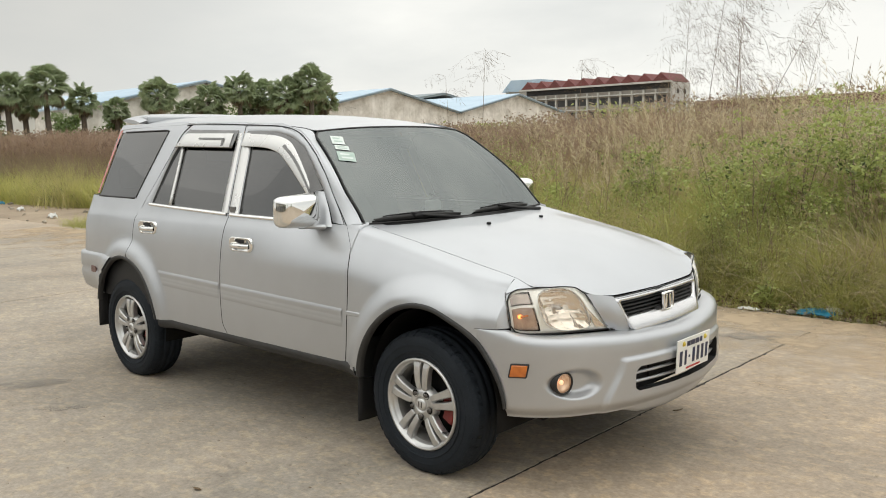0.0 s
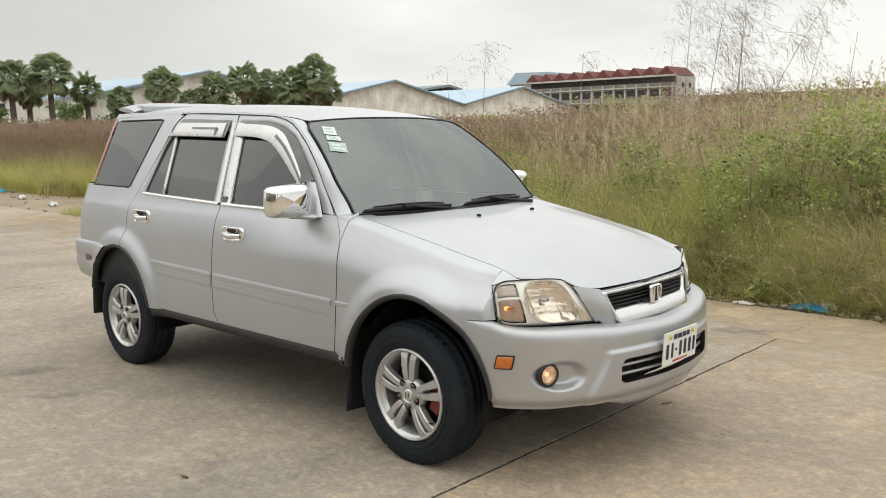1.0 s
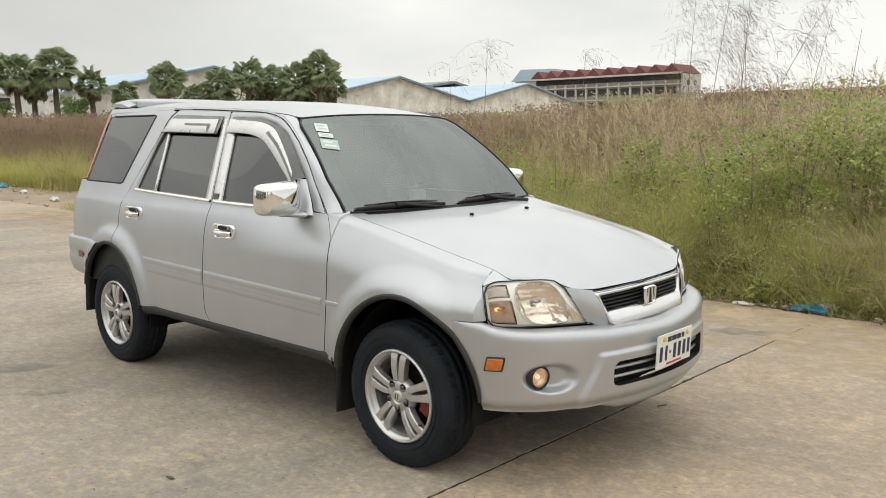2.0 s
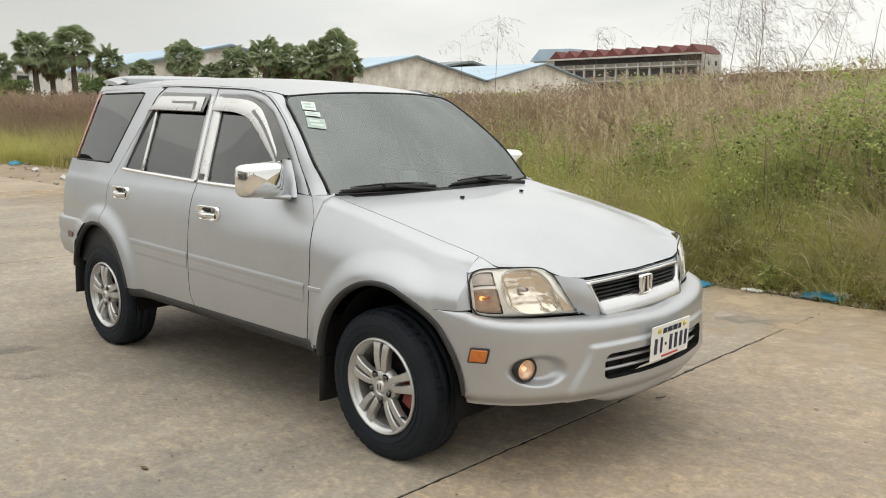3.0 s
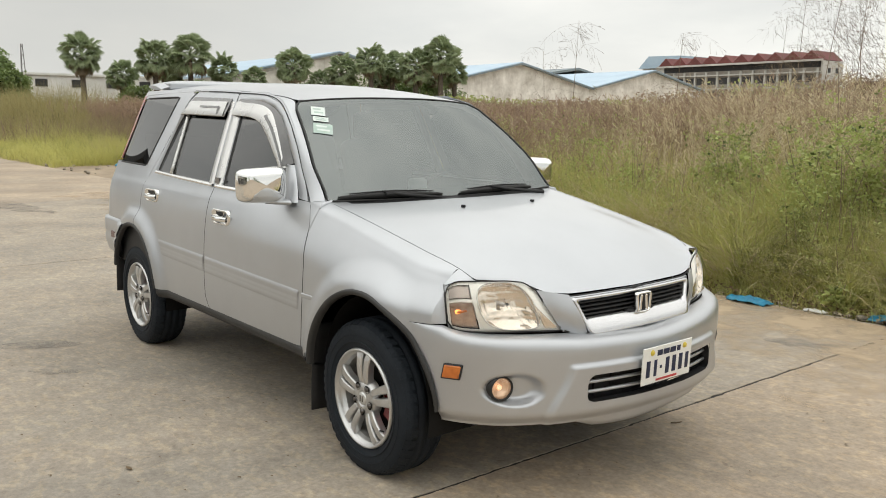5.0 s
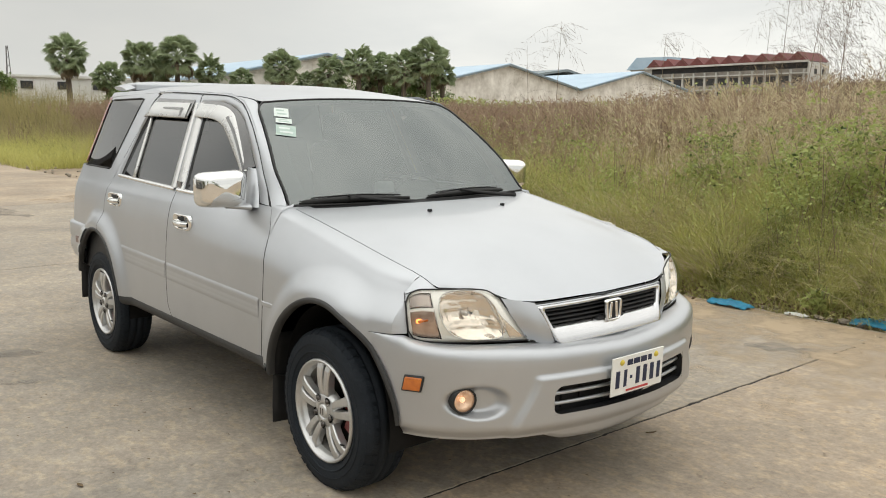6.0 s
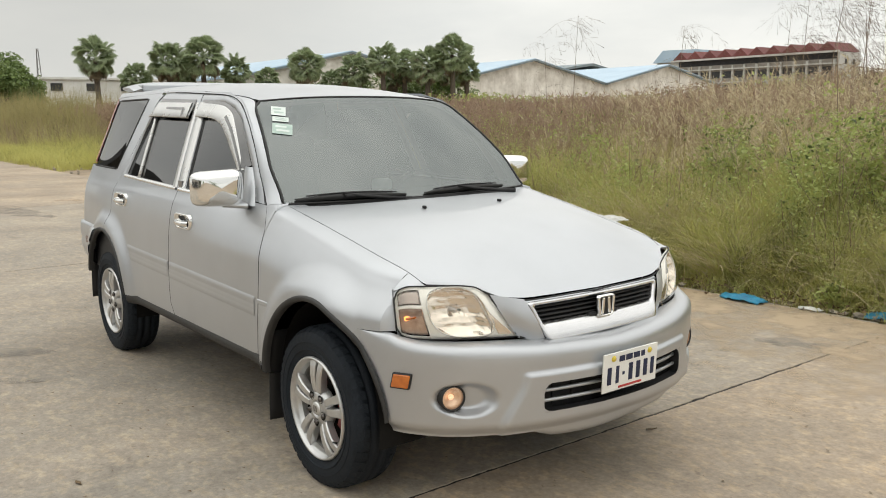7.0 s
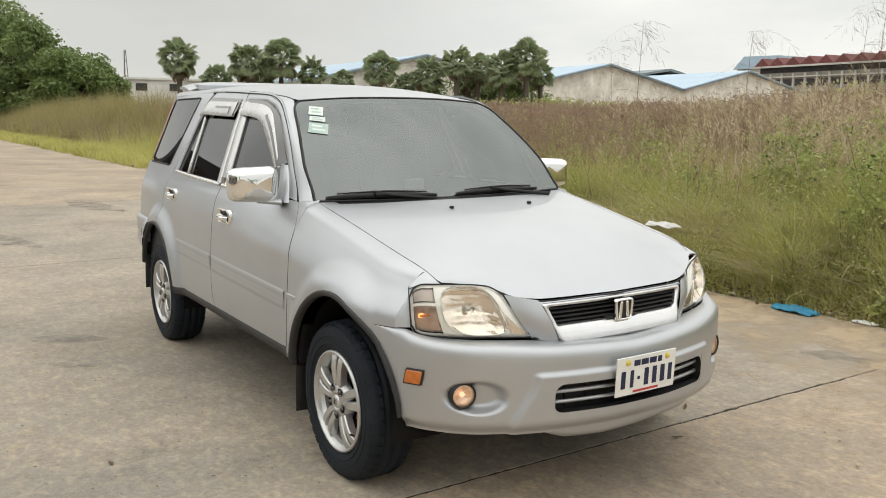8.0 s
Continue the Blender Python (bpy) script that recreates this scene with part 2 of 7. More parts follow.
BEZEL = surface("lamp_bezel", (0.82, 0.82, 0.80), (0.92, 0.92, 0.90), 10, 0.3, 0.2, 0.0, 200, 0.4)
CLEAR = glass("clear_lamp_lens", (0.97, 0.96, 0.93), 1.03, 0.0, 0.03)
SIDE_GLASS = glass("tinted_side_glass", (0.06, 0.064, 0.068), 1.5, 0.0, 0.115)
SCREEN_GLASS = glass("tinted_windshield_glass", (0.54, 0.565, 0.565), 1.5, 0.0, 0.45, (0.345, 0.368, 0.364))
MIRROR = glass("mirror_glass", (0.0, 0.0, 0.0), 1.5, 0.01, 0.8)
FABRIC = surface("grey_seat_fabric", (0.05, 0.05, 0.05), (0.10, 0.10, 0.10), 12, 0.9, 0, 0.2, 400)
WHITE = surface("white_enamel", (0.72, 0.72, 0.69), (0.82, 0.82, 0.79), 12, 0.35, 0, 0.0, 200, 0.3)
PLATE_BLUE = surface("dark_blue_enamel", (0.006, 0.012, 0.045), (0.012, 0.022, 0.07), 12, 0.4)
PLATE_RED = surface("red_enamel", (0.40, 0.03, 0.03), (0.5, 0.05, 0.05), 12, 0.4)
PLATE_GOLD = surface("yellow_bolt_cap", (0.55, 0.42, 0.04), (0.70, 0.56, 0.08), 12, 0.35)
STICKER_G = surface("pale_green_paper", (0.36, 0.48, 0.43), (0.48, 0.58, 0.53), 30, 0.5)
STICKER_W = surface("white_paper", (0.60, 0.68, 0.64), (0.74, 0.79, 0.76), 30, 0.5)
CONCRETE = concrete("worn_concrete")
CONCRETE_WARM = concrete("worn_sandy_concrete", (1.12, 1.05, 0.98))
SOIL = surface("dry_soil", (0.20, 0.15, 0.105), (0.40, 0.32, 0.225), 0.8, 0.95, 0, 0.6, 25)


# ---- mesh helpers ----
def finish(ob, parent=None, label="", smooth=True):
    if smooth and ob.data:
        ob.data.shade_smooth()
    if parent:
        ob.parent = parent
    if label:
        ob["label"] = label
    return ob


def mesh_ob(name, verts, faces, material, parent=None, label="", smooth=True):
    me = bpy.data.meshes.new(name)
    me.from_pydata([tuple(v) for v in verts], [], faces)
    me.update()
    me.materials.append(material)
    return finish(new(name, me), parent, label, smooth)


def part(name, bm, material, parent=None, label="", smooth=False):
    me = bpy.data.meshes.new(name)
    bmesh.ops.recalc_face_normals(bm, faces=bm.faces)
    bm.to_mesh(me)
    bm.free()
    me.materials.append(material)
    return finish(new(name, me), parent, label, smooth)


def sheet(name, rows, material, parent=None, label="", side=1, thick=0.0, skip=None, closed=False):
    """A surface through rows of points. side = -1 builds it on the car's other flank. skip(i, j) leaves a cell open."""
    h, w = len(rows), len(rows[0])
    verts = [(p[0], p[1] * side, p[2]) for r in rows for p in r]
    faces = []
    for i in range(h - 1):
        for j in range(w if closed else w - 1):
            if skip and skip(i, j):
                continue
            k = (j + 1) % w
            f = (i * w + j, i * w + k, (i + 1) * w + k, (i + 1) * w + j)
            faces.append(f if side > 0 else f[::-1])
    ob = mesh_ob(name, verts, faces, material, parent, label)
    if thick:
        s = ob.modifiers.new("thickness", "SOLIDIFY")
        s.thickness, s.offset = thick, 0 if thick > 0 else 0
    return ob


def box_bm(sx, sy, sz, at=(0, 0, 0), bevel=0.0, seg=2, turn=None):
    bm = bmesh.new()
    bmesh.ops.create_cube(bm, size=1, matrix=Matrix.Diagonal((sx, sy, sz, 1)))
    if bevel:
        bmesh.ops.bevel(bm, geom=bm.edges[:], offset=bevel, segments=seg, affect="EDGES", profile=0.5)
    if turn:
        bmesh.ops.transform(bm, matrix=turn, verts=bm.verts)
    bmesh.ops.translate(bm, vec=at, verts=bm.verts)
    return bm


def tube(name, pts, radius, material, parent=None, label="", sides=6, side=1, closed=False):
    """A round bar along points; radius may be a list."""
    pts = [Vector((p[0], p[1] * side, p[2])) for p in pts]
    rad = radius if isinstance(radius, (list, tuple)) else [radius] * len(pts)
    verts, faces, n = [], [], len(pts)
    for i, p in enumerate(pts):
        a = pts[(i - 1) % n] if closed or i else p
        b = pts[(i + 1) % n] if closed or i < n - 1 else p
        d = (b - a).normalized()
        u = d.cross(Vector((0, 0, 1)))
        u = u.normalized() if u.length > 1e-4 else Vector((1, 0, 0))
        v = d.cross(u)
        for k in range(sides):
            c = 2 * math.pi * k / sides
            verts.append(p + (u * math.cos(c) + v * math.sin(c)) * rad[i])
    for i in range(n if closed else n - 1):
        j = (i + 1) % n
        for k in range(sides):
            m = (k + 1) % sides
            faces.append((i * sides + k, i * sides + m, j * sides + m, j * sides + k))
    if not closed:
        faces += [tuple(range(sides))[::-1], tuple((n - 1) * sides + k for k in range(sides))]
    return mesh_ob(name, verts, faces, material, parent, label)


def spin(name, profile, axis_at, material, parent=None, label="", steps=64, shape=None):
    """A body of revolution about the y axis through axis_at: profile of (y, r). shape(angle, y, r) may change a radius."""
    verts, faces, w = [], [], len(profile)
    for i in range(steps):
        a = 2 * math.pi * i / steps
        for y, r in profile:
            rr = shape(i, y, r) if shape else r
            verts.append((axis_at[0] + rr * math.sin(a), axis_at[1] + y, axis_at[2] + rr * math.cos(a)))
    for i in range(steps):
        k = (i + 1) % steps
        for j in range(w - 1):
            faces.append((i * w + j, i * w + j + 1, k * w + j + 1, k * w + j))
    return mesh_ob(name, verts, faces, material, parent, label)


def step(a, b, x):
    t = min(max((x - a) / (b - a), 0.0), 1.0)
    return t * t * (3 - 2 * t)


def lerp(a, b, t):
    return a + (b - a) * t


def curve(xs, ys, x):
    """A smooth curve through points, with no overshoot."""
    n = len(xs)
    if x <= xs[0]:
        return ys[0]
    if x >= xs[-1]:
        return ys[-1]
    i = 0
    while xs[i + 1] < x:
        i += 1
    h = xs[i + 1] - xs[i]

    def slope(j):
        if j == 0:
            return (ys[1] - ys[0]) / (xs[1] - xs[0])
        if j == n - 1:
            return (ys[-1] - ys[-2]) / (xs[-1] - xs[-2])
        a, b = (ys[j] - ys[j - 1]) / (xs[j] - xs[j - 1]), (ys[j + 1] - ys[j]) / (xs[j + 1] - xs[j])
        return 0 if a * b <= 0 else 2 * a * b / (a + b)

    t, m0, m1 = (x - xs[i]) / h, slope(i) * h, slope(i + 1) * h
    return ys[i] * (1 + 2 * t) * (1 - t) ** 2 + m0 * t * (1 - t) ** 2 + ys[i + 1] * t * t * (3 - 2 * t) + m1 * t * t * (t - 1)


def along(pts, t):
    """The point at the share t of a polyline's smoothed course (any number of coordinates)."""
    k = [i / (len(pts) - 1) for i in range(len(pts))]
    return tuple(curve(k, [p[c] for p in pts], t) for c in range(len(pts[0])))


# ---- the car's outer form ----
ZB = [0.20, 0.33, 0.42, 0.55, 0.70, 0.85, 0.95, 1.02, 1.07, 1.10, 1.20, 1.35, 1.50, 1.57, 1.64, 1.70]
WB = [0.80, 0.845, 0.868, 0.872, 0.868, 0.86, 0.85, 0.834, 0.812, 0.800, 0.762, 0.702, 0.642, 0.612, 0.570, 0.52]
SEAM_X = [-0.50, -0.157, 0.196, 0.405, 0.475]
SEAM_Z = [1.083, 1.018, 0.944, 0.897, 0.863]
SEAM_Y = [0.700, 0.694, 0.685, 0.674, 0.660]
ARCH_F, ARCH_R = (0.035, 0.345), (-2.61, 0.355)
ARCH_RAD = (0.41, 0.435)


def flank(x, z):
    """Half the body's width at a length and a height."""
    drop = (1.083 - curve(SEAM_X, SEAM_Z, x)) if x > -0.5 else 0.0
    zz = z + drop * step(0.55, 0.85, z)
    w = curve(ZB, WB, zz)
    w -= 0.055 * step(-1.5, -0.55, x) * step(0.85, 1.08, zz) * (1 - step(1.1, 1.5, zz))
    w -= 0.05 * step(-2.5, -3.5, x)
    if x > 0.2:
        w -= 0.10 * ((x - 0.2) / 0.27) ** 2
    for cx, cz in (ARCH_F, ARCH_R):
        r = math.hypot((x - cx) / ARCH_RAD[0], (z - cz) / ARCH_RAD[1])
        if z > 0.35:
            w += 0.036 * step(1.29, 1.06, r) * step(1.0, 0.86, z) * step(0.34, 0.16, x)
    return w


def on_flank(x, z, out=0.0):
    return (x, -(flank(x, z) + out), z)


def arch_z(x, which, grow=0.0):
    cx, cz = which
    k = 1 - ((x - cx) / (ARCH_RAD[0] + grow)) ** 2
    return cz + (ARCH_RAD[1] + grow) * math.sqrt(k) if k > 0 else 0.0


def arch_x(z, which, sign, grow=0.0):
    cx, cz = which
    k = 1 - ((z - cz) / (ARCH_RAD[1] + grow)) ** 2
    return cx + sign * (ARCH_RAD[0] + grow) * math.sqrt(max(k, 0.0))


def by_rows(zs, left, right, n, out=0.0):
    """Rows of points on the flank from left(z) to right(z)."""
    return [[on_flank(lerp(left(z), right(z), j / n), z, out) for j in range(n + 1)] for z in zs]


def span(a, b, n):
    return [lerp(a, b, i / n) for i in range(n + 1)]


car = tagged(new("car"), "silver compact sport utility car, lights on, parked on concrete", "car")
GAP = 0.0028

# inner dark shell, so that the seams between panels read as gaps
for s in (1, -1):
    sheet("inner_shell", [[on_flank(x, z, -0.02) for x in span(-2.18, -0.62, 30)] for z in span(0.42, 1.08, 18)], DARK, car, side=s)
    sheet("inner_shell", [[on_flank(x, z, -0.02) for x in span(-0.62, -0.40, 6)] for z in span(0.42, 1.0, 14)], DARK, car, side=s)
    sheet("inner_shell", [[on_flank(x, z, -0.02) for x in span(-3.2, 0.38, 40)] for z in span(0.80, 0.86, 2)], DARK, car, side=s)
part("floor_pan", box_bm(3.7, 1.24, 0.14, (-1.45, 0, 0.37), 0.03), DARK, car)
# second, wider box is added between the wheels to block light below
part("floor_pan", box_bm(1.7, 1.44, 0.10, (-1.31, 0, 0.39), 0.03), DARK, car)
part("engine_bay", box_bm(0.62, 1.06, 0.36, (0.16, 0, 0.55), 0.02), DARK, car)

def door_front_x(z):
    return curve([0.41, 0.55, 0.82, 0.96, 1.08], [-0.492, -0.474, -0.462, -0.482, -0.578], z)


# fenders
for s in (1, -1):
    xs = span(-0.478, -0.376, 5) + [ARCH_F[0] - ARCH_RAD[0] * math.cos(a) for a in span(0.03, math.pi / 2, 26)]
    xs += [ARCH_F[0] + ARCH_RAD[0] * math.sin(a) for a in span(0.06, 0.88, 12)] + span(0.36, 0.398, 4)
    cols = []
    for x in xs:
        zb = 0.415 if x < -0.376 else arch_z(x, ARCH_F)
        zb = max(zb, 0.415) if x < 0.3 else max(zb, 0.703)
        zs_, ys_ = curve(SEAM_X, SEAM_Z, x), curve(SEAM_X, SEAM_Y, x) + GAP
        col = []
        for z in span(zb, zs_ - 0.035, 22):
            xx = lerp(door_front_x(min(z, 0.955)) + GAP, x, step(-0.478, -0.376, x)) if x < -0.376 else x
            col.append(on_flank(xx, z))
        y0 = -col[-1][1]
        for k in range(1, 7):
            a = k / 6 * math.pi / 2
            col.append((x, -(ys_ + (y0 - ys_) * (math.cos(a) * 0.75 + (1 - k / 6) * 0.25)), zs_ - 0.035 + 0.035 * (math.sin(a) * 0.75 + k / 6 * 0.25)))
        cols.append(col)
    # the rear upper corner runs on to the windshield's foot
    fender = sheet("front_fender", cols, PAINT, car, side=s)
    ext = []
    for x in span(-0.575, -0.478, 10):
        lo, hi = 0.95, 1.08
        for _ in range(30):
            mid = (lo + hi) / 2
            if door_front_x(mid) > x:
                lo = mid
            else:
                hi = mid
        col = [on_flank(x, z) for z in span(lo, 1.08, 6)]
        col += [(x, -lerp(-col[-1][1], 0.695, k / 3), lerp(1.08, 1.092, k / 3)) for k in (1, 2, 3)]
        ext.append(col)
    ext.append([along(cols[0][12:], k / 9) for k in range(10)])
    sheet("fender_corner", ext, PAINT, fender, side=s)
    # front end: down the headlight's outer edge and over its top
    rows = []
    for z in span(0.703, 0.849, 10):
        t = (z - 0.677) / 0.172
        e = (lerp(0.436, 0.404, t) - 0.004, -lerp(0.758, 0.752, t) - 0.003, z)
        a = on_flank(0.398, z)
        rows.append([tuple(lerp(a[c], e[c], k / 4) for c in range(3)) for k in range(5)])
    sheet("fender_tip", rows, PAINT, fender, side=s)
    rows = []
    for t in span(0, 1, 10):
        x = lerp(0.398, 0.474, t)
        lo_ = (lerp(0.402, 0.500, t), -lerp(0.753, 0.675, t), curve([0, 0.5, 1], [0.843, 0.864, 0.868], t))
        hi_ = (x, -curve(SEAM_X, SEAM_Y, x) - GAP, curve(SEAM_X, SEAM_Z, x))
        rows.append([tuple(lerp(lo_[c], hi_[c], k / 4) + (0.006 * math.sin(math.pi * k / 4) * (1 - t) if c == 2 else 0) for c in range(3)) for k in range(5)])
    sheet("fender_tip", rows, PAINT, fender, side=s)
    part("fender_ridge", box_bm(0.10, 0.012, 0.022, (-0.425, -s * 0.8660, 0.676), 0.0055, 3), PAINT, fender)

# doors below the belt line
BELT_X, BELT_Z = [-3.3, -2.36, -1.52, -0.58], [1.165, 1.123, 1.098, 1.078]


def belt(x):
    return curve(BELT_X, BELT_Z, x)


def door_mid_x(z):
    return curve([0.43, 0.50, 0.72, 1.10], [-1.488, -1.530, -1.540, -1.512], z)


def door_rear_x(z):
    a = arch_x(z, ARCH_R, 1, 0.002) if z < 0.785 else -3
    return max(a, curve([0.80, 0.875, 1.03, 1.12], [-2.55, -2.530, -2.527, -2.475], z))


def belt_rows(z0, n, left, right, cols):
    """Rows from z0 to the belt line, whose height changes along the car."""
    def edge_x(side_x, z):
        x = side_x(z)
        for _ in range(4):
            x = side_x(lerp(z0, belt(x), t))
        return x

    rows = []
    for i in range(n + 1):
        t = i / n
        row = []
        zr = lerp(z0, 1.10, t)
        for j in range(cols + 1):
            x = lerp(edge_x(left, zr), edge_x(right, zr), j / cols)
            z = lerp(z0, belt(x), t)
            row.append(on_flank(x, z))
        rows.append(row)
    return rows


doors = {}
for s in (1, -1):
    fd = sheet("front_door", belt_rows(0.432, 40, lambda z: door_mid_x(z) + GAP, lambda z: door_front_x(z) - GAP, 30), PAINT, car, side=s)
    rd = sheet("rear_door", belt_rows(0.432, 56, lambda z: door_rear_x(z) + GAP, lambda z: door_mid_x(z) - GAP, 30), PAINT, car, side=s)
    doors[s] = (fd, rd)
    # raised lower side mouldings with three ribs
    for owner, x0, x1 in ((fd, lambda z: -1.528, lambda z: -0.503), (rd, lambda z: arch_x(z, ARCH_R, 1, 0.10), lambda z: -1.552)):
        rows = []
        for z, o in ((0.604, 0.0), (0.609, 0.0016), (0.629, 0.0018), (0.633, 0.0014), (0.637, 0.0018), (0.651, 0.0020), (0.655, 0.0016), (0.659, 0.0021), (0.672, 0.0032), (0.682, 0.0036), (0.692, 0.0)):
            xs = [lerp(x0(z), x1(z), j / 24) for j in range(25)]
            rows.append([on_flank(x, z + 0.0215 * (-0.5 - x), o) for x in xs])
        sheet("side_moulding", rows, PAINT, owner, side=s)
    # sills
    sill = []
    for z, o in ((0.438, -0.005), (0.430, 0.004), (0.402, 0.005), (0.384, -0.004), (0.374, -0.03), (0.364, -0.07), (0.356, -0.14)):
        sill.append([on_flank(x, z, o) for x in span(-2.18, -0.385, 24)])
    sheet("side_sill", sill, TRIM, car, side=s)

# rear quarter panels
QF = lambda z: curve([1.15, 1.575], [-2.598, -2.425], z)      # front edge of the quarter window
DR = lambda z: curve([0.80, 0.875, 1.03, 1.09, 1.405, 1.56, 1.60], [-2.55, -2.530, -2.527, -2.491, -2.328, -2.252, -2.20], z)
quarters = {}
for s in (1, -1):
    rows = []
    for i in range(25):
        t = i / 24
        row = []
        for j in range(29):
            x = lerp(-3.245, DR(lerp(0.79, 1.15, t)) - GAP, j / 28)
            z0 = max(0.765, arch_z(x, ARCH_R) if abs(x - ARCH_R[0]) < 0.4 else 0)
            row.append(on_flank(x, lerp(z0, min(belt(x) + 0.03, 1.156), t)))
        # rounded rear corner
        x, y, z = row[0]
        tail = []
        for k in range(8, 0, -1):
            a = k / 8 * math.pi / 2
            tail.append((x - 0.11 * math.sin(a), y + 0.11 * (1 - math.cos(a)), z))
        rows.append(tail + row)
    q = sheet("rear_quarter_panel", rows, PAINT, car, side=s)
    quarters[s] = q
    rows = by_rows(span(1.15, 1.60, 16), QF, lambda z: DR(z) - GAP, 8)
    sheet("rear_pillar", rows, PAINT, q, side=s)
    sheet("window_header", [[on_flank(x, lerp(1.578, 1.63, i / 4)) for x in span(-3.16, -2.24, 14)] for i in range(5)], PAINT, q, side=s)
    sheet("quarter_window", by_rows(span(1.148, 1.585, 14), lambda z: lerp(-3.178, -3.112, (z - 1.148) / 0.437), lambda z: QF(z) + 0.004, 14, -0.004), SIDE_GLASS, q, "dark tinted quarter window", side=s)
    edge = [on_flank(QF(z), z, 0.0) for z in span(1.155, 1.575, 8)] + [on_flank(x, 1.58, 0.0) for x in span(-2.46, -3.05, 6)]
    tube("window_seal", edge, 0.005, GASKET, q, side=s)
    edge = [on_flank(x, 1.152, 0.0) for x in span(-2.61, -3.17, 8)]
    tube("window_seal", edge, 0.006, GASKET, q, side=s)
    lamp_rows = by_rows(span(1.17, 1.60, 16), lambda z: lerp(-3.21, -3.15, (z - 1.17) / 0.43), lambda z: lerp(-3.180, -3.114, (z - 1.17) / 0.43), 4, 0.002)
    lamp_rows = [[(p[0] - 0.05, p[1] + 0.04, p[2])] + r for r, p in ((r, r[0]) for r in lamp_rows)]
    sheet("tail_light", lamp_rows, REDLENS, car, "tall red tail light", side=s)

# tailgate and back of the cabin
rows = []
for z in span(0.55, 1.60, 16):
    w = flank(-3.2, z) - 0.09
    rows.append([(-3.355 + 0.15 * step(1.12, 1.62, z) + 0.02 * (1 - (y / w) ** 2) * -1, y, z) for y in span(-w, w, 14)])
tailgate = sheet("tailgate", rows, PAINT, car)
part("rear_window", box_bm(0.02, 1.05, 0.36, (-3.31, 0, 1.36), 0.008, turn=None), SIDE_GLASS, tailgate)

# rear bumper
for s in (1, -1):
    rows = []
    for z, o in ((0.775, -0.02), (0.77, 0.012), (0.75, 0.018), (0.68, 0.016), (0.66, 0.008), (0.64, 0.016), (0.60, 0.012), (0.53, -0.01), (0.50, -0.05)):
        r = []
        front = arch_x(min(max(z, 0.4), 0.76), ARCH_R, -1, 0.0)
        for x in span(front, -3.285, 8):
            r.append(on_flank(x, z, o))
        x, y, _ = r[-1]
        for k in range(1, 9):
            a = k / 8 * math.pi / 2
            r.append((x - 0.13 * math.sin(a), y + 0.13 * (1 - math.cos(a)), z))
        r.append((x - 0.14, 0, z))
        rows.append(r)
    rb = sheet("rear_bumper", rows, PAINT_B, car, side=s)
    part("reflector", box_bm(0.07, 0.012, 0.045, (-3.10, -s * (flank(-3.10, 0.655) + 0.014), 0.66), 0.004), DULLRED, rb, "small dull red side reflector")

# roof
RX = [-3.18, -2.9, -2.3, -1.7, -1.3, -1.10, -0.985]
RZC = [1.668, 1.678, 1.675, 1.655, 1.622, 1.592, 1.563]
RZE = [1.60, 1.612, 1.612, 1.600, 1.575, 1.556, 1.540]
rows = []
for x in span(-3.18, 0, 60):
    row = []
    for j in range(41):
        v = -1 + 2 * j / 40
        front = -0.955 - 0.075 * abs(v) ** 2.2
        xx = lerp(-3.18, front, (x + 3.18) / 3.18)
        half = curve([-3.2, -2.6, -1.3, -1.0], [0.545, 0.572, 0.575, 0.548], xx)
        z = lerp(curve(RX, RZC, xx), curve(RX, RZE, xx), abs(v) ** 2.6)
        row.append((xx, v * half, z))
    rows.append(row)
roof = sheet("roof", rows, PAINT, car)

# roof sides and windshield pillars: from the windshield's foot back to the tail
def screen_edge(t):
    y = lerp(0.714, 0.552, t) + 0.034 * step(0, 0.35, t) * step(1.0, 0.93, t)
    b = 0.03 * math.sin(math.pi * t)
    return (lerp(-0.490, -1.017, t) + b * 0.6 - 0.018, -y - 0.002, lerp(1.086, 1.541, t) + b * 0.7)


INNER = [screen_edge(t) for t in (0.0, 0.10, 0.26, 0.46, 0.66, 0.86)] + [(-1.06, -0.570, 1.549), (-1.28, -0.580, 1.577), (-1.65, -0.582, 1.602), (-2.25, -0.578, 1.615), (-2.9, -0.562, 1.614), (-3.17, -0.55, 1.602)]
OUTER = [(-0.580, 1.077), (-0.635, 1.131), (-0.709, 1.211), (-0.795, 1.322), (-0.895, 1.422), (-0.989, 1.489), (-1.083, 1.538), (-1.25, 1.574), (-1.6, 1.592), (-2.15, 1.609), (-2.9, 1.60), (-3.17, 1.592)]
for s in (1, -1):
    rows = []
    for i in range(61):
        t = i / 60
        a = along(INNER, t)
        o = along(OUTER, t)
        b = on_flank(o[0], o[1])
        row = []
        for k in range(9):
            u = k / 8
            p = [lerp(a[c], b[c], u) for c in range(3)]
            bulge = 0.006 * math.sin(math.pi * u)
            row.append((p[0], p[1] - bulge * 0.8, p[2] + bulge * 0.5))
        rows.append(row)
    rail = sheet("roof_side", rows, PAINT, car, side=s)
    drip = [along(INNER, t) for t in span(0.46, 1.0, 30)]
    tube("roof_seam", [(x, y + 0.004, z + 0.001) for x, y, z in drip], 0.0026, GASKET, rail, side=s)
    seam = [on_flank(*along(OUTER, t)) for t in span(0.0, 0.80, 40)]
    tube("door_seal", seam, 0.0026, GASKET, rail, side=s)

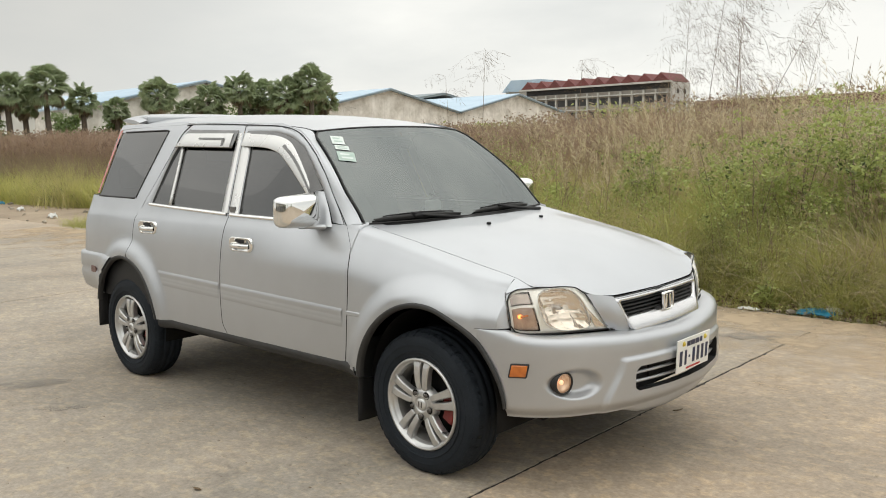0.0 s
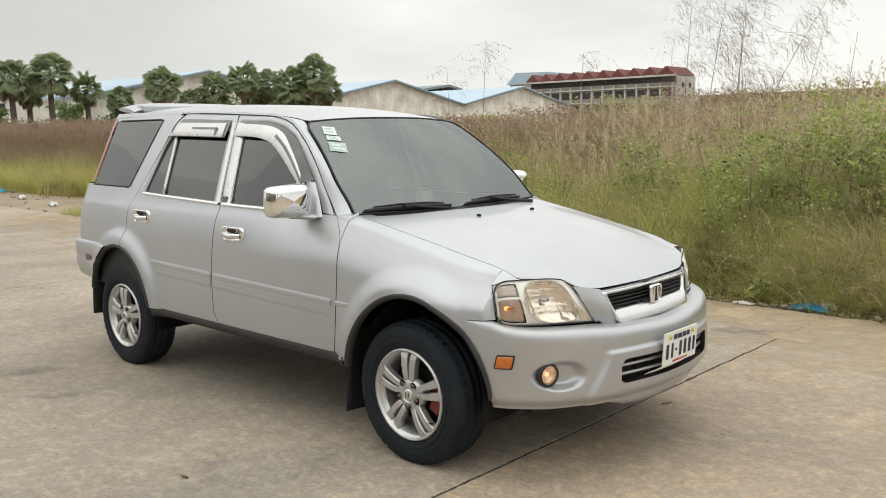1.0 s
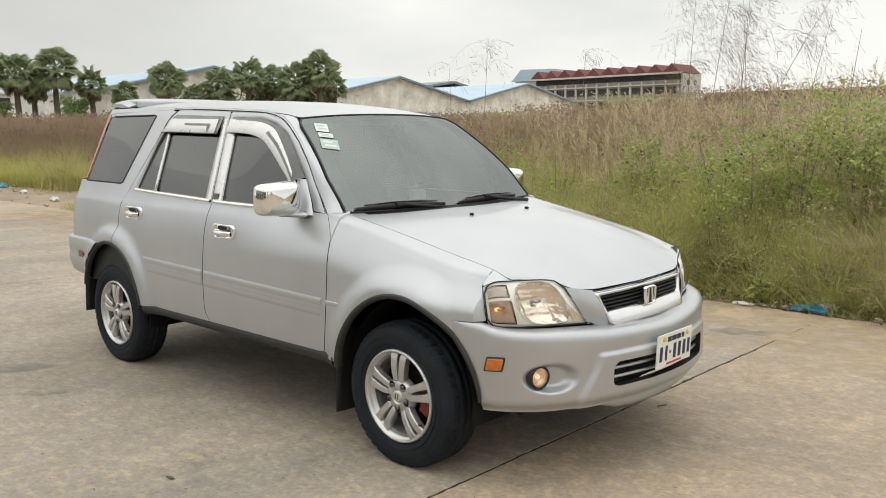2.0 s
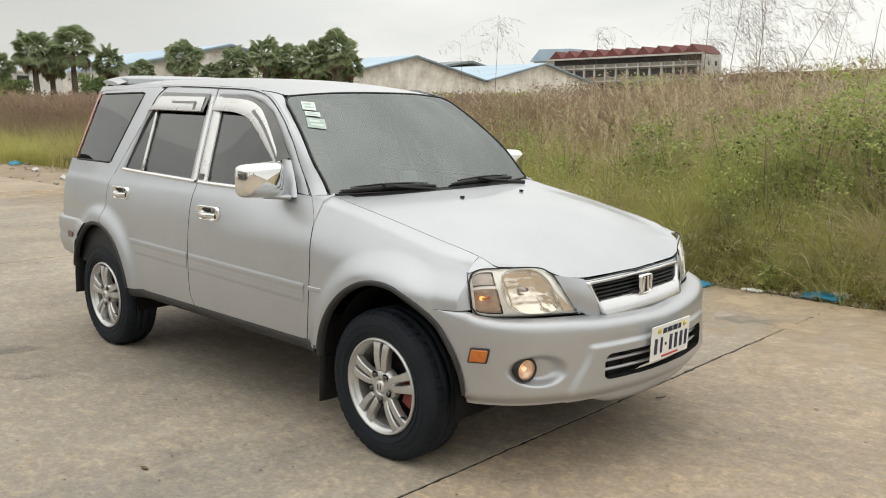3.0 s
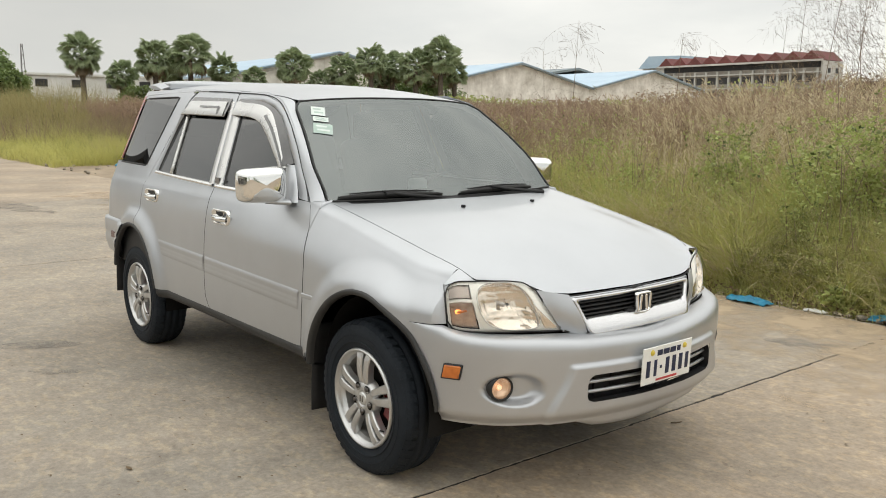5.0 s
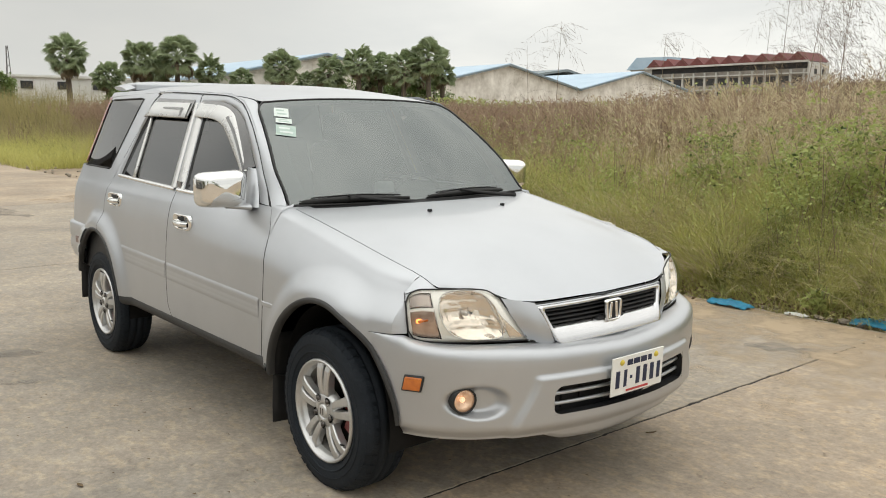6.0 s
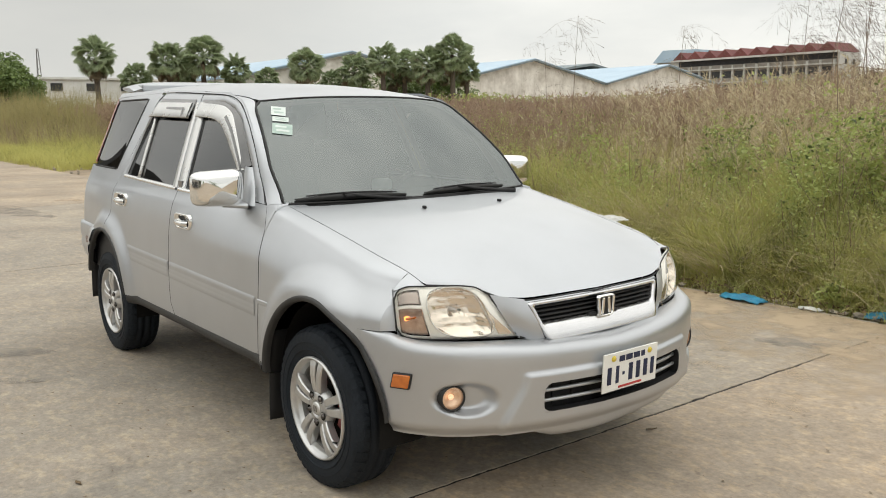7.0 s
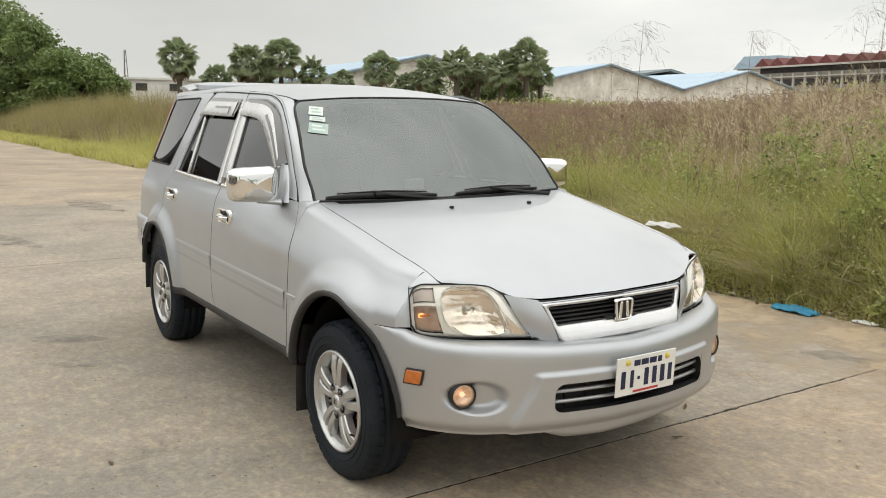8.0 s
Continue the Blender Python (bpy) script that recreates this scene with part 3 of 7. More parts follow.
# rear roof spoiler
rows = []
for y in span(-0.53, 0.53, 28):
    e = abs(y) / 0.53
    dz = -0.040 * e ** 5
    ring = []
    for k in range(20):
        a = 2 * math.pi * k / 20
        cx = math.cos(a)
        ring.append((-3.065 + 0.115 * cx, y, 1.692 + dz - 0.012 * cx + (0.015 if math.sin(a) > 0 else 0.012) * math.sin(a) * (1 - 0.45 * step(0.2, 1.0, cx))))
    rows.append(ring)
spoiler = sheet("roof_spoiler", rows, PAINT, car, closed=True)
part("spoiler_foot", box_bm(0.16, 0.94, 0.05, (-3.03, 0, 1.665), 0.012), PAINT, spoiler)
for y, c in ((-0.53, rows[0]), (0.53, rows[-1])):
    bm = bmesh.new()
    bm.faces.new([bm.verts.new((p[0], y, p[2])) for p in c])
    part("spoiler_end", bm, PAINT, spoiler)

# windshield
rows = []
for i in range(25):
    t = i / 24
    row = []
    for j in range(33):
        v = -1 + 2 * j / 32
        wide = 1 + 0.034 * step(0, 0.35, t) * step(1.0, 0.93, t) / lerp(0.714, 0.552, t)
        foot = (-0.385 - 0.105 * v * v, 0.714 * v, 1.082 + 0.004 * v * v)
        head = (-0.955 - 0.062 * v * v, 0.552 * v, 1.563 - 0.022 * abs(v) ** 2.6)
        b = 0.03 * math.sin(math.pi * t)
        row.append((lerp(foot[0], head[0], t) + b * 0.6, lerp(foot[1], head[1], t) * wide, lerp(foot[2], head[2], t) + b * 0.7))
    rows.append(row)
windshield = sheet("windshield", rows, SCREEN_GLASS, car, "grey tinted windshield")
windshield.visible_shadow = False
for j0, j1 in ((0, 2), (30, 32)):
    sheet("black_border", [[(r[j][0] - 0.004, r[j][1], r[j][2] - 0.004) for j in range(j0, j1 + 1)] for r in rows], GASKET, windshield, "black printed glass border")
for i0, i1 in ((0, 2), (23, 24)):
    sheet("black_border", [[(p[0] - 0.004, p[1], p[2] - 0.004) for p in rows[i][2:31]] for i in range(i0, i1 + 1)], GASKET, windshield, "black printed glass border")
rim = rows[0] + [r[-1] for r in rows[1:]] + rows[-1][::-1][1:] + [r[0] for r in rows[::-1][1:-1]]
tube("windshield_seal", rim, 0.0055, GASKET, windshield, closed=True)


def on_screen(y, t, lift=0.003):
    """A point on the windshield at a lateral place and a share of its height."""
    half = lerp(0.714, 0.552, t)
    v = y / (half + 0.034 * step(0, 0.35, t) * step(1.0, 0.93, t))
    b = 0.03 * math.sin(math.pi * t)
    x = lerp(-0.385 - 0.105 * v * v, -0.955 - 0.062 * v * v, t) + b * 0.6
    z = lerp(1.082 + 0.004 * v * v, 1.563 - 0.022 * abs(v) ** 2.6, t) + b * 0.7
    return (x + lift * 0.64, y, z + lift * 0.77)


# hood
def hood_point(v, s):
    y = 0.697 * v
    a = abs(v)
    xr, zr = -0.30 - 0.17 * v * v, 1.082 - 0.008 * v * v
    xf = curve([0, 0.47, 0.65, 0.80, 0.95, 1.0], [0.690, 0.670, 0.635, 0.583, 0.500, 0.480], a)
    zf = curve([0, 0.47, 0.65, 0.80, 0.95, 1.0], [0.803, 0.806, 0.818, 0.855, 0.8655, 0.867], a)
    def level(k):
        mid = lerp(1.082, 0.803, 0.36 * k + 0.64 * k ** 3.6)
        rim_ = curve(SEAM_X, SEAM_Z, lerp(xr, xf, k)) if k < 1 else 0.867
        return lerp(mid, rim_, a ** 3)
    z = level(s) + (zf - level(1.0)) * s ** 6
    ridge = 0.010 * math.exp(-((a - 0.66) / 0.10) ** 2) * s ** 3 * (1 - s ** 10)
    yy = lerp(y, v * (curve(SEAM_X, SEAM_Y, lerp(xr, xf, s)) - 0.0012), step(0.4, 0.9, a))
    return (lerp(xr, xf, s), yy, z + ridge)


rows = [[hood_point(-1 + 2 * j / 48, i / 36) for j in range(49)] for i in range(37)]
hood = sheet("hood", rows, PAINT, car)
lip = [(p[0] + 0.002, p[1], p[2] - 0.010) for p in rows[-1][8:-8]]
tube("hood_edge_seam", lip, 0.0035, GASKET, hood)
for s in (1, -1):
    tube("hood_side_seam", [(x, -curve(SEAM_X, SEAM_Y, x) - 0.001, curve(SEAM_X, SEAM_Z, x) - 0.0035) for x in span(-0.46, 0.47, 24)], 0.0028, GASKET, hood, side=s)
# painted corners between hood and windshield
for s in (1, -1):
    rows = [[hood_point(-lerp(0.88, 1.0, k / 6), 0.0) for k in range(7)], [on_screen(-lerp(0.63, 0.713, k / 6), 0.0, 0.0) for k in range(7)]]
    rows = [[(p[0] + 0.004, p[1], p[2] - 0.003) for p in rows[0]], [(p[0] - 0.004, p[1], p[2] - 0.002) for p in rows[1]]]
    sheet("cowl_corner", rows, PAINT, hood, side=s)
# cowl below the windshield
rows = [[hood_point(0.95 * (-1 + 2 * j / 24), 0.0) for j in range(25)], [on_screen(0.66 * (-1 + 2 * j / 24), 0.02, -0.004) for j in range(25)]]
rows = [[(p[0] + 0.02, p[1], p[2] - 0.012) for p in rows[0]], [(lerp(p[0], q[0], .5), p[1], lerp(p[2], q[2], .5) - 0.016) for p, q in zip(*rows)], rows[1]]
sheet("cowl_panel", rows, BLACK, car)


# ---- the car's front ----
FACE = [(0.325, 0.846), (0.36, 0.838), (0.41, 0.822), (0.477, 0.793), (0.56, 0.742), (0.64, 0.672), (0.705, 0.580), (0.757, 0.470), (0.793, 0.365), (0.822, 0.240), (0.840, 0.120), (0.845, 0.0)]


def face_at(q):
    """The bumper's plan from the wheel arch (q = 0) to the middle (q = 1): place and inward direction."""
    x, y = along(FACE, q)
    x2, y2 = along(FACE, min(q + 0.01, 1.0))
    x1, y1 = along(FACE, max(q - 0.01, 0.0))
    tx, ty = x2 - x1, y2 - y1
    ln = math.hypot(tx, ty)
    nx, ny = ty / ln, -tx / ln      # inward
    return x, y, nx, ny


def bumper_point(q, w):
    """w from 0 (top seam) over 1 (crest) to 2 (lower edge)."""
    x, y, nx, ny = face_at(q)
    zt = curve([0, 0.1, 0.22, 0.28, 0.364, 0.55, 0.7, 1.0], [0.7015, 0.7005, 0.6995, 0.685, 0.6755, 0.6705, 0.660, 0.646], q)
    dt = curve([0, 0.1, 0.27, 0.364, 0.4545, 0.545, 0.636, 0.727, 1.0], [0.0, 0.010, 0.044, 0.062, 0.072, 0.078, 0.092, 0.105, 0.104], q)
    zc = curve([0, 0.3, 1.0], [0.640, 0.610, 0.585], q)
    zl = curve([0, 0.12, 0.3, 0.6, 1.0], [0.350, 0.338, 0.332, 0.335, 0.342], q)
    if w < 1:
        off = dt * (1 - math.sin(w * math.pi / 2) ** 0.66)
        z = zc + (zt - zc) * max(math.cos(w * math.pi / 2), 0.0) ** 0.54
    else:
        k = w - 1
        z = lerp(zc, zl, k)
        off = 0.004 * k + 0.03 * step(0.75, 1.0, k) ** 2
    # raised surround of the lower opening
    yb = lerp(0.52, 0.43, step(0.34, 0.56, z))
    off -= 0.014 * step(yb + 0.022, yb - 0.006, y) * step(0.566, 0.550, z)
    # scooped seat of the fog lamp
    e = ((y - 0.628) / 0.100) ** 2 + ((z - 0.478) / 0.066) ** 2
    off += 0.042 * step(1.0, 0.26, e)
    return (x + nx * off, -(y + ny * off), z)


def q_of_y(y):
    lo, hi = 0.0, 1.0
    for _ in range(40):
        mid = (lo + hi) / 2
        if along(FACE, mid)[1] > y:
            lo = mid
        else:
            hi = mid
    return (lo + hi) / 2


q_open = q_of_y(0.378)
qs = span(0, q_open, 66) + span(q_open, 1.0, 26)[1:]
qrow = [(q, 1) for q in qs] + [(q, -1) for q in qs[::-1][1:]]


def w_of_z(z, q):
    zc = curve([0, 0.3, 1.0], [0.640, 0.610, 0.585], q)
    zl = curve([0, 0.12, 0.3, 0.6, 1.0], [0.350, 0.338, 0.332, 0.335, 0.342], q)
    return 1 + (zc - z) / (zc - zl)


rows = [[] for _ in range(67)]
for q_, sg in qrow:
    q = q_
    wt, wb = w_of_z(0.520, max(q, 0.5)), w_of_z(0.415, max(q, 0.5))
    ws = span(0, 1, 12) + span(1, wt, 12)[1:] + span(wt, wb, 24)[1:] + span(wb, 2.0, 18)[1:]
    for i, w in enumerate(ws):
        if q_ < q_open:
            z = bumper_point(max(q_, 0.1), w)[2]
            ax = arch_x(min(z, 0.77), ARCH_F, 1, -0.006)
            lo, hi = 0.0, 0.4
            for _ in range(24):
                mid = (lo + hi) / 2
                lo, hi = (mid, hi) if along(FACE, mid)[0] < ax else (lo, mid)
            q = lo + q_ * (q_open - lo) / q_open
        p = bumper_point(q, w)
        rows[i].append((p[0], p[1] * sg, p[2]))
half = len(qs) - 1
bumper = sheet("front_bumper", rows, PAINT_B, car, skip=lambda i, j: 24 <= i < 48 and 66 <= j < 2 * half - 66)
for s in (1, -1):
    sheet("bumper_corner", [[on_flank(lerp(arch_x(z, ARCH_F, 1, -0.006), max(arch_x(z, ARCH_F, 1, -0.006), 0.325) + 0.006, k / 5), z, -0.001) for k in range(6)] for z in span(0.60, 0.7012, 12)], PAINT_B, bumper, side=s)
    # rounded ends of the opening
    q0, y_end = qrow[66][0], abs(rows[24][66][1])
    for z0, z1 in ((0.520, 0.478), (0.415, 0.438)):
        fillet = []
        for k in range(9):
            q = lerp(q0, q_of_y(y_end - 0.042), k / 8)
            c = 1 - math.sqrt(1 - (1 - k / 8) ** 2)
            col = [bumper_point(q, w_of_z(lerp(z0, lerp(z0, z1, c), m / 4), max(q, 0.5))) for m in range(5)]
            fillet.append([(p[0] - 0.001, p[1], p[2]) for p in col])
        sheet("opening_fillet", fillet, PAINT_B, bumper, side=s)
# the opening's depth, dark back and two bright bars
ring = [rows[24][j] for j in range(66, 2 * half - 65)] + [rows[i][2 * half - 66] for i in range(25, 49)] + [rows[48][j] for j in range(2 * half - 67, 65, -1)] + [rows[i][66] for i in range(47, 24, -1)]
sheet("opening_return", [[(p[0] - 0.04 * k, p[1] * (1 - 0.02 * k), p[2]) for p in ring + ring[:1]] for k in (0, 0.3, 1.0)], BLACK, bumper)
part("opening_back", box_bm(0.01, 0.80, 0.16, (0.748, 0, 0.47), 0.0), BLACK, bumper)
for z in (0.487, 0.449):
    bar = [(along(FACE, q_of_y(abs(y)))[0] - 0.016, y, z) for y in span(-0.375, 0.375, 24)]
    tube("opening_bar", bar, 0.0075, PAINT_B, bumper, "slim silver bar", sides=8)
for y in (-0.30, -0.2, 0.2, 0.30):
    part("opening_post", box_bm(0.012, 0.006, 0.1, (0.755, y, 0.467), 0.001), BLACK, bumper)
# lower valance under the middle, a little bent
rows = []
for k, z, o in ((0, 0.350, 0.022), (1, 0.326, 0.024), (2, 0.306, 0.034), (3, 0.300, 0.09)):
    r = []
    for y in span(-0.47, 0.47, 24):
        x = along(FACE, q_of_y(abs(y)))[0]
        r.append((x - o - 0.02 * (y / 0.5) ** 2, y, lerp(z + 0.006 * math.sin(y * 9) * (k > 0), 0.352, step(0.30, 0.47, abs(y)))))
    rows.append(r)
sheet("lower_valance", rows, PAINT_B, bumper)
tube("loose_cable", [(0.52, -0.50, 0.335), (0.55, -0.47, 0.30), (0.58, -0.45, 0.315), (0.60, -0.42, 0.30), (0.60, -0.38, 0.33)], 0.007, GASKET, bumper)
tube("under_shield_edge", [(0.42, -0.72, 0.335), (0.50, -0.66, 0.325), (0.56, -0.58, 0.33), (0.62, -0.50, 0.322)], 0.010, BLACK, bumper)
# dark box added low under the nose to block light there
part("nose_light_block", box_bm(0.62, 1.05, 0.07, (0.12, 0, 0.275), 0.02), DARK, car)

for s in (1, -1):
    # fog lamps
    fog = spin("fog_lamp", [(-0.022, 0.0), (-0.020, 0.014), (-0.012, 0.028), (-0.002, 0.040), (-0.05, 0.0405)], (0, 0, 0), WARM, bumper, "round lit fog lamp", 32)
    fog.matrix_basis = Matrix.Translation((0.630, -s * 0.661, 0.482)) @ Matrix.Rotation(radians(-90 + s * -14), 4, "Z")
    spin("fog_lens", [(0.007, 0.0), (0.006, 0.02), (0.003, 0.034), (0.0, 0.040)], (0, 0, 0), CLEAR, fog, "", 32)
    spin("bulb", [(-0.010, 0.0), (-0.011, 0.007), (-0.015, 0.010), (-0.022, 0.010)], (0, 0, 0), BULB, fog, "glowing bulb", 16)
    spin("fog_rim", [(0.001, 0.040), (0.004, 0.042), (0.003, 0.047), (-0.05, 0.049)], (0, 0, 0), GASKET, fog, "", 32)
    # amber side markers
    qm = q_of_y(0.785)
    x, y, nx, ny = face_at(qm)
    ang = math.atan2(-ny, -nx)
    skew = Matrix(((1, 0, 0, 0), (0, 1, s * 0.22, 0), (0, 0, 1, 0), (0, 0, 0, 1)))
    bm = box_bm(0.016, 0.070, 0.052, (0, 0, 0), 0.006, turn=skew)
    mk = part("side_marker", bm, AMBER, bumper, "amber side marker light")
    mk.matrix_basis = Matrix.Translation((x - nx * 0.001, -s * (y - ny * 0.001), 0.538)) @ Matrix.Rotation(-s * ang, 4, "Z")
    bm = box_bm(0.012, 0.079, 0.061, (0, 0, 0), 0.006, turn=skew)
    g = part("marker_gasket", bm, GASKET, mk)

# headlights
LAMP_TOP = [(0.404, 0.752, 0.839), (0.453, 0.718, 0.863), (0.503, 0.676, 0.866), (0.559, 0.607, 0.868), (0.594, 0.541, 0.861), (0.614, 0.482, 0.828)]
LAMP_BOT = [(0.436, 0.758, 0.686), (0.500, 0.717, 0.680), (0.568, 0.646, 0.680), (0.622, 0.562, 0.680), (0.656, 0.475, 0.676), (0.676, 0.394, 0.671)]


def lamp_point(u, v, depth=0.0, rounded=True):
    """On the headlight's lens: u from the outer to the inner end, v from the foot up; depth goes inwards."""
    a, b = along(LAMP_BOT, u), along(LAMP_TOP, u)
    if rounded and u < 0.10:
        cut = 0.18 * (1 - math.sqrt(max(0.0, 1 - ((0.10 - u) / 0.10) ** 2)))
        v = lerp(cut, 1 - cut, v)
    bulge = 0.012 * math.sin(math.pi * min(max(v, 0), 1)) + 0.022 * math.sin(math.pi * min(max(u, 0), 1)) * math.sin(math.pi * min(max(v, 0), 1)) ** 0.6
    return (lerp(a[0], b[0], v) + bulge * 0.7 - depth * 0.80, -(lerp(a[1], b[1], v) + bulge * 0.6 - depth * 0.45), lerp(a[2], b[2], v))


def lamp_cell(u0, u1, v0, v1, depth, n=8):
    return [[lamp_point(lerp(u0, u1, i / n), lerp(v0, v1, j / n), depth) for j in range(n + 1)] for i in range(n + 1)]


for s in (1, -1):
    hl = tagged(sheet("headlight", [[lamp_point(i / 28, lerp(0.18, 0.78, j / 14), 0.09) for j in range(15)] for i in range(29)], BEZEL, car, "clear headlight, small amber turn lamp lit", side=s))
    rim = [lamp_point(u, 0) for u in span(0, 1, 24)] + [lamp_point(1, v) for v in span(0.08, 1, 10)] + [lamp_point(u, 1) for u in span(0.96, 0, 24)] + [lamp_point(0, v) for v in span(0.92, 0.08, 10)]
    for end in (0.0, 1.0):
        rows = []
        for i in range(9):
            u = lerp(0.0, 0.10, i / 8)
            p, q = lamp_point(u, end, 0.002, False), lamp_point(u, end, 0.002)
            rows.append([tuple(lerp(p[c], q[c], k / 3) for c in range(3)) for k in range(4)])
        sheet("lamp_corner", rows, PAINT, hl, "painted corner round the lamp", side=s)
    tube("lamp_gasket", rim, 0.0030, GASKET, hl, side=s, closed=True)
    sheet("lamp_wall", [[(p[0] - 0.014, p[1] + 0.008, lerp(p[2], 0.765, 0.24 if p[2] > 0.765 else 0.04)) for p in rim + rim[:1]], [(p[0] - 0.08, p[1] + 0.045, lerp(p[2], 0.765, 0.55)) for p in rim + rim[:1]]], DARK, hl, side=s)
    # main bowl: centre, with its rim and bulb
    cu, cv = 0.60, 0.50

    def in_bowl(u, v):
        return abs((u - cu) / 0.245) ** 2.8 + abs((v - cv) / 0.455) ** 2.8 < 1

    N, M = 80, 44
    sheet("lamp_bezel", [[lamp_point(lerp(0.33, 1, i / N), lerp(0, 1, j / M), 0.012) for j in range(M + 1)] for i in range(N + 1)], BEZEL, hl,
          "pale lamp surround", side=s, skip=lambda i, j: in_bowl(lerp(0.33, 1, (i + .5) / N), (j + .5) / M))
    bowl = []
    for k in range(15):
        f = 1 - 0.94 * k / 14
        ring = []
        for m_ in range(64):
            a = 2 * math.pi * m_ / 64
            ca, sa = math.cos(a), math.sin(a)
            pu, pv = math.copysign(abs(ca) ** (2 / 2.8), ca), math.copysign(abs(sa) ** (2 / 2.8), sa)
            vv = cv + 0.468 * f * pv
            rib = 0.007 * (round(vv * 6.0) % 2) * (1 if k else 0) * (1 - f * 0.5) + 0.004 * (round((cu + 0.252 * f * pu) * 16) % 2) * (1 if k else 0)
            ring.append(lamp_point(cu + 0.252 * f * pu, vv, 0.011 + 0.058 * (1 - f * f) + rib))
        bowl.append(ring)
    sheet("reflector", bowl, REFLECT, hl, "faceted chrome reflector", side=s, closed=True)
    tube("reflector_rim", bowl[0], 0.0022, SATIN, hl, side=s, closed=True)
    bc = lamp_point(cu - 0.03, cv + 0.02, 0.046)
    spin("bulb", [(0.0, 0.0), (-0.004, 0.008), (-0.012, 0.010), (-0.05, 0.010)], (0, 0, 0), FLUTED, hl, "headlight bulb", 14).matrix_basis = Matrix.Translation((bc[0], bc[1] * s, bc[2])) @ Matrix.Rotation(radians(-90), 4, "Z")
    tube("reflector_edge", [lamp_point(cu + 0.155 + 0.055 * math.cos(a), cv + 0.42 * math.sin(a), 0.014) for a in span(-1.3, 1.3, 14)], 0.0030, FLUTED, hl, side=s)
    # inner fluted corner piece
    sheet("fluted_corner", [[lamp_point(lerp(0.83, 0.965, i / 12), lerp(0.06, 0.62 - 0.50 * i / 12, j / 4), 0.008 + 0.003 * (i % 2)) for j in range(5)] for i in range(13)], REFLECT, hl, side=s)
    # turn lamps: two fluted chambers in the outer end, an amber bulb lit in the lower one
    for v0, v1, lab in ((0.67, 0.92, "fluted upper chamber"), (0.07, 0.59, "fluted turn lamp chamber")):
        n = 26
        cell = [[lamp_point(lerp(0.05, 0.30, i / n), lerp(v0, v1, j / 8), 0.024 + 0.004 * (i % 2)) for j in range(9)] for i in range(n + 1)]
        sheet("lamp_chamber", cell, FLUTED if v0 > 0.5 else TURN, hl, lab, side=s)
        n = 24
        sheet("chamber_lens", [[lamp_point(lerp(0.05, 0.30, i / n), lerp(v0, v1, j / 6), 0.012 - 0.002 * (i % 2)) for j in range(7)] for i in range(n + 1)], ROSY, hl, "faintly rosy fluted lens", side=s)
    b2 = lamp_point(0.135, 0.40, 0.014)
    part("turn_bulb", box_bm(0.014, 0.022, 0.016, (b2[0], b2[1] * s, b2[2]), 0.006), AMBER_LIT, hl, "glowing amber bulb")
    # an unlit amber bar stands for the bulb's glow across the chamber
    b3 = lamp_point(0.20, 0.41, 0.018)
    part("turn_glow", box_bm(0.010, 0.060, 0.008, (b3[0], b3[1] * s, b3[2]), 0.003), AMBER, hl, "amber bar painted as the bulb's glow")
    for strip_ in ((0, 0.045, 0, 1), (0.305, 0.335, 0, 1), (0.045, 0.305, 0.60, 0.66), (0.045, 0.305, 0, 0.06), (0.045, 0.305, 0.93, 1)):
        sheet("lamp_divider", lamp_cell(*strip_, 0.010, 4), BEZEL, hl, side=s)
    lens = sheet("lens", [[lamp_point(i / 28, j / 14) for j in range(15)] for i in range(29)], CLEAR, hl, "clear plastic lens", side=s)
    lens.visible_shadow = False

# nose panel round the grille
for s in (1, -1):
    rows = []
    for i in range(11):
        t = i / 10
        a = (lerp(0.611, 0.674, t), -lerp(0.484, 0.396, t) - 0.008 * math.sin(math.pi * t), lerp(0.828, 0.667, t))
        b = (lerp(0.682, 0.722, t), -lerp(0.372, 0.300, t), lerp(0.806, 0.646, t))
        rows.append([tuple(lerp(a[c], b[c], k / 6) + ((0.010 * math.sin(math.pi * k / 6) + 0.014 * math.sin(math.pi * t)) if c == 0 else 0) for c in range(3)) for k in range(7)])
    sheet("nose_panel", rows, PAINT, car, side=s)
    tube("nose_seam", [(0.684, -0.392, 0.669), (0.704, -0.33, 0.658), (0.726, -0.22, 0.653), (0.744, -0.1, 0.651), (0.750, 0, 0.650)], 0.0036, GASKET, car, side=s)
rows = [[(0.672 + 0.020 * (1 - (y / 0.38) ** 2) + dx, y, z) for y in span(-0.38, 0.38, 20)] for z, dx in ((0.797, -0.01), (0.793, 0.0), (0.786, 0.002))]
sheet("nose_strip", rows, PAINT, car)

# grille: bright frame, four dark bars, badge
def grille_x(y, z):
    return 0.690 + 0.026 * (1 - (y / 0.38) ** 2) + (0.775 - z) * 0.24 + max(0.0, 0.712 - z) * 0.25


OUT = [(-0.362, 0.791), (0.362, 0.791), (0.300, 0.650), (-0.300, 0.650)]
INN = [(-0.334, 0.778), (0.334, 0.778), (0.305, 0.712), (-0.305, 0.712)]


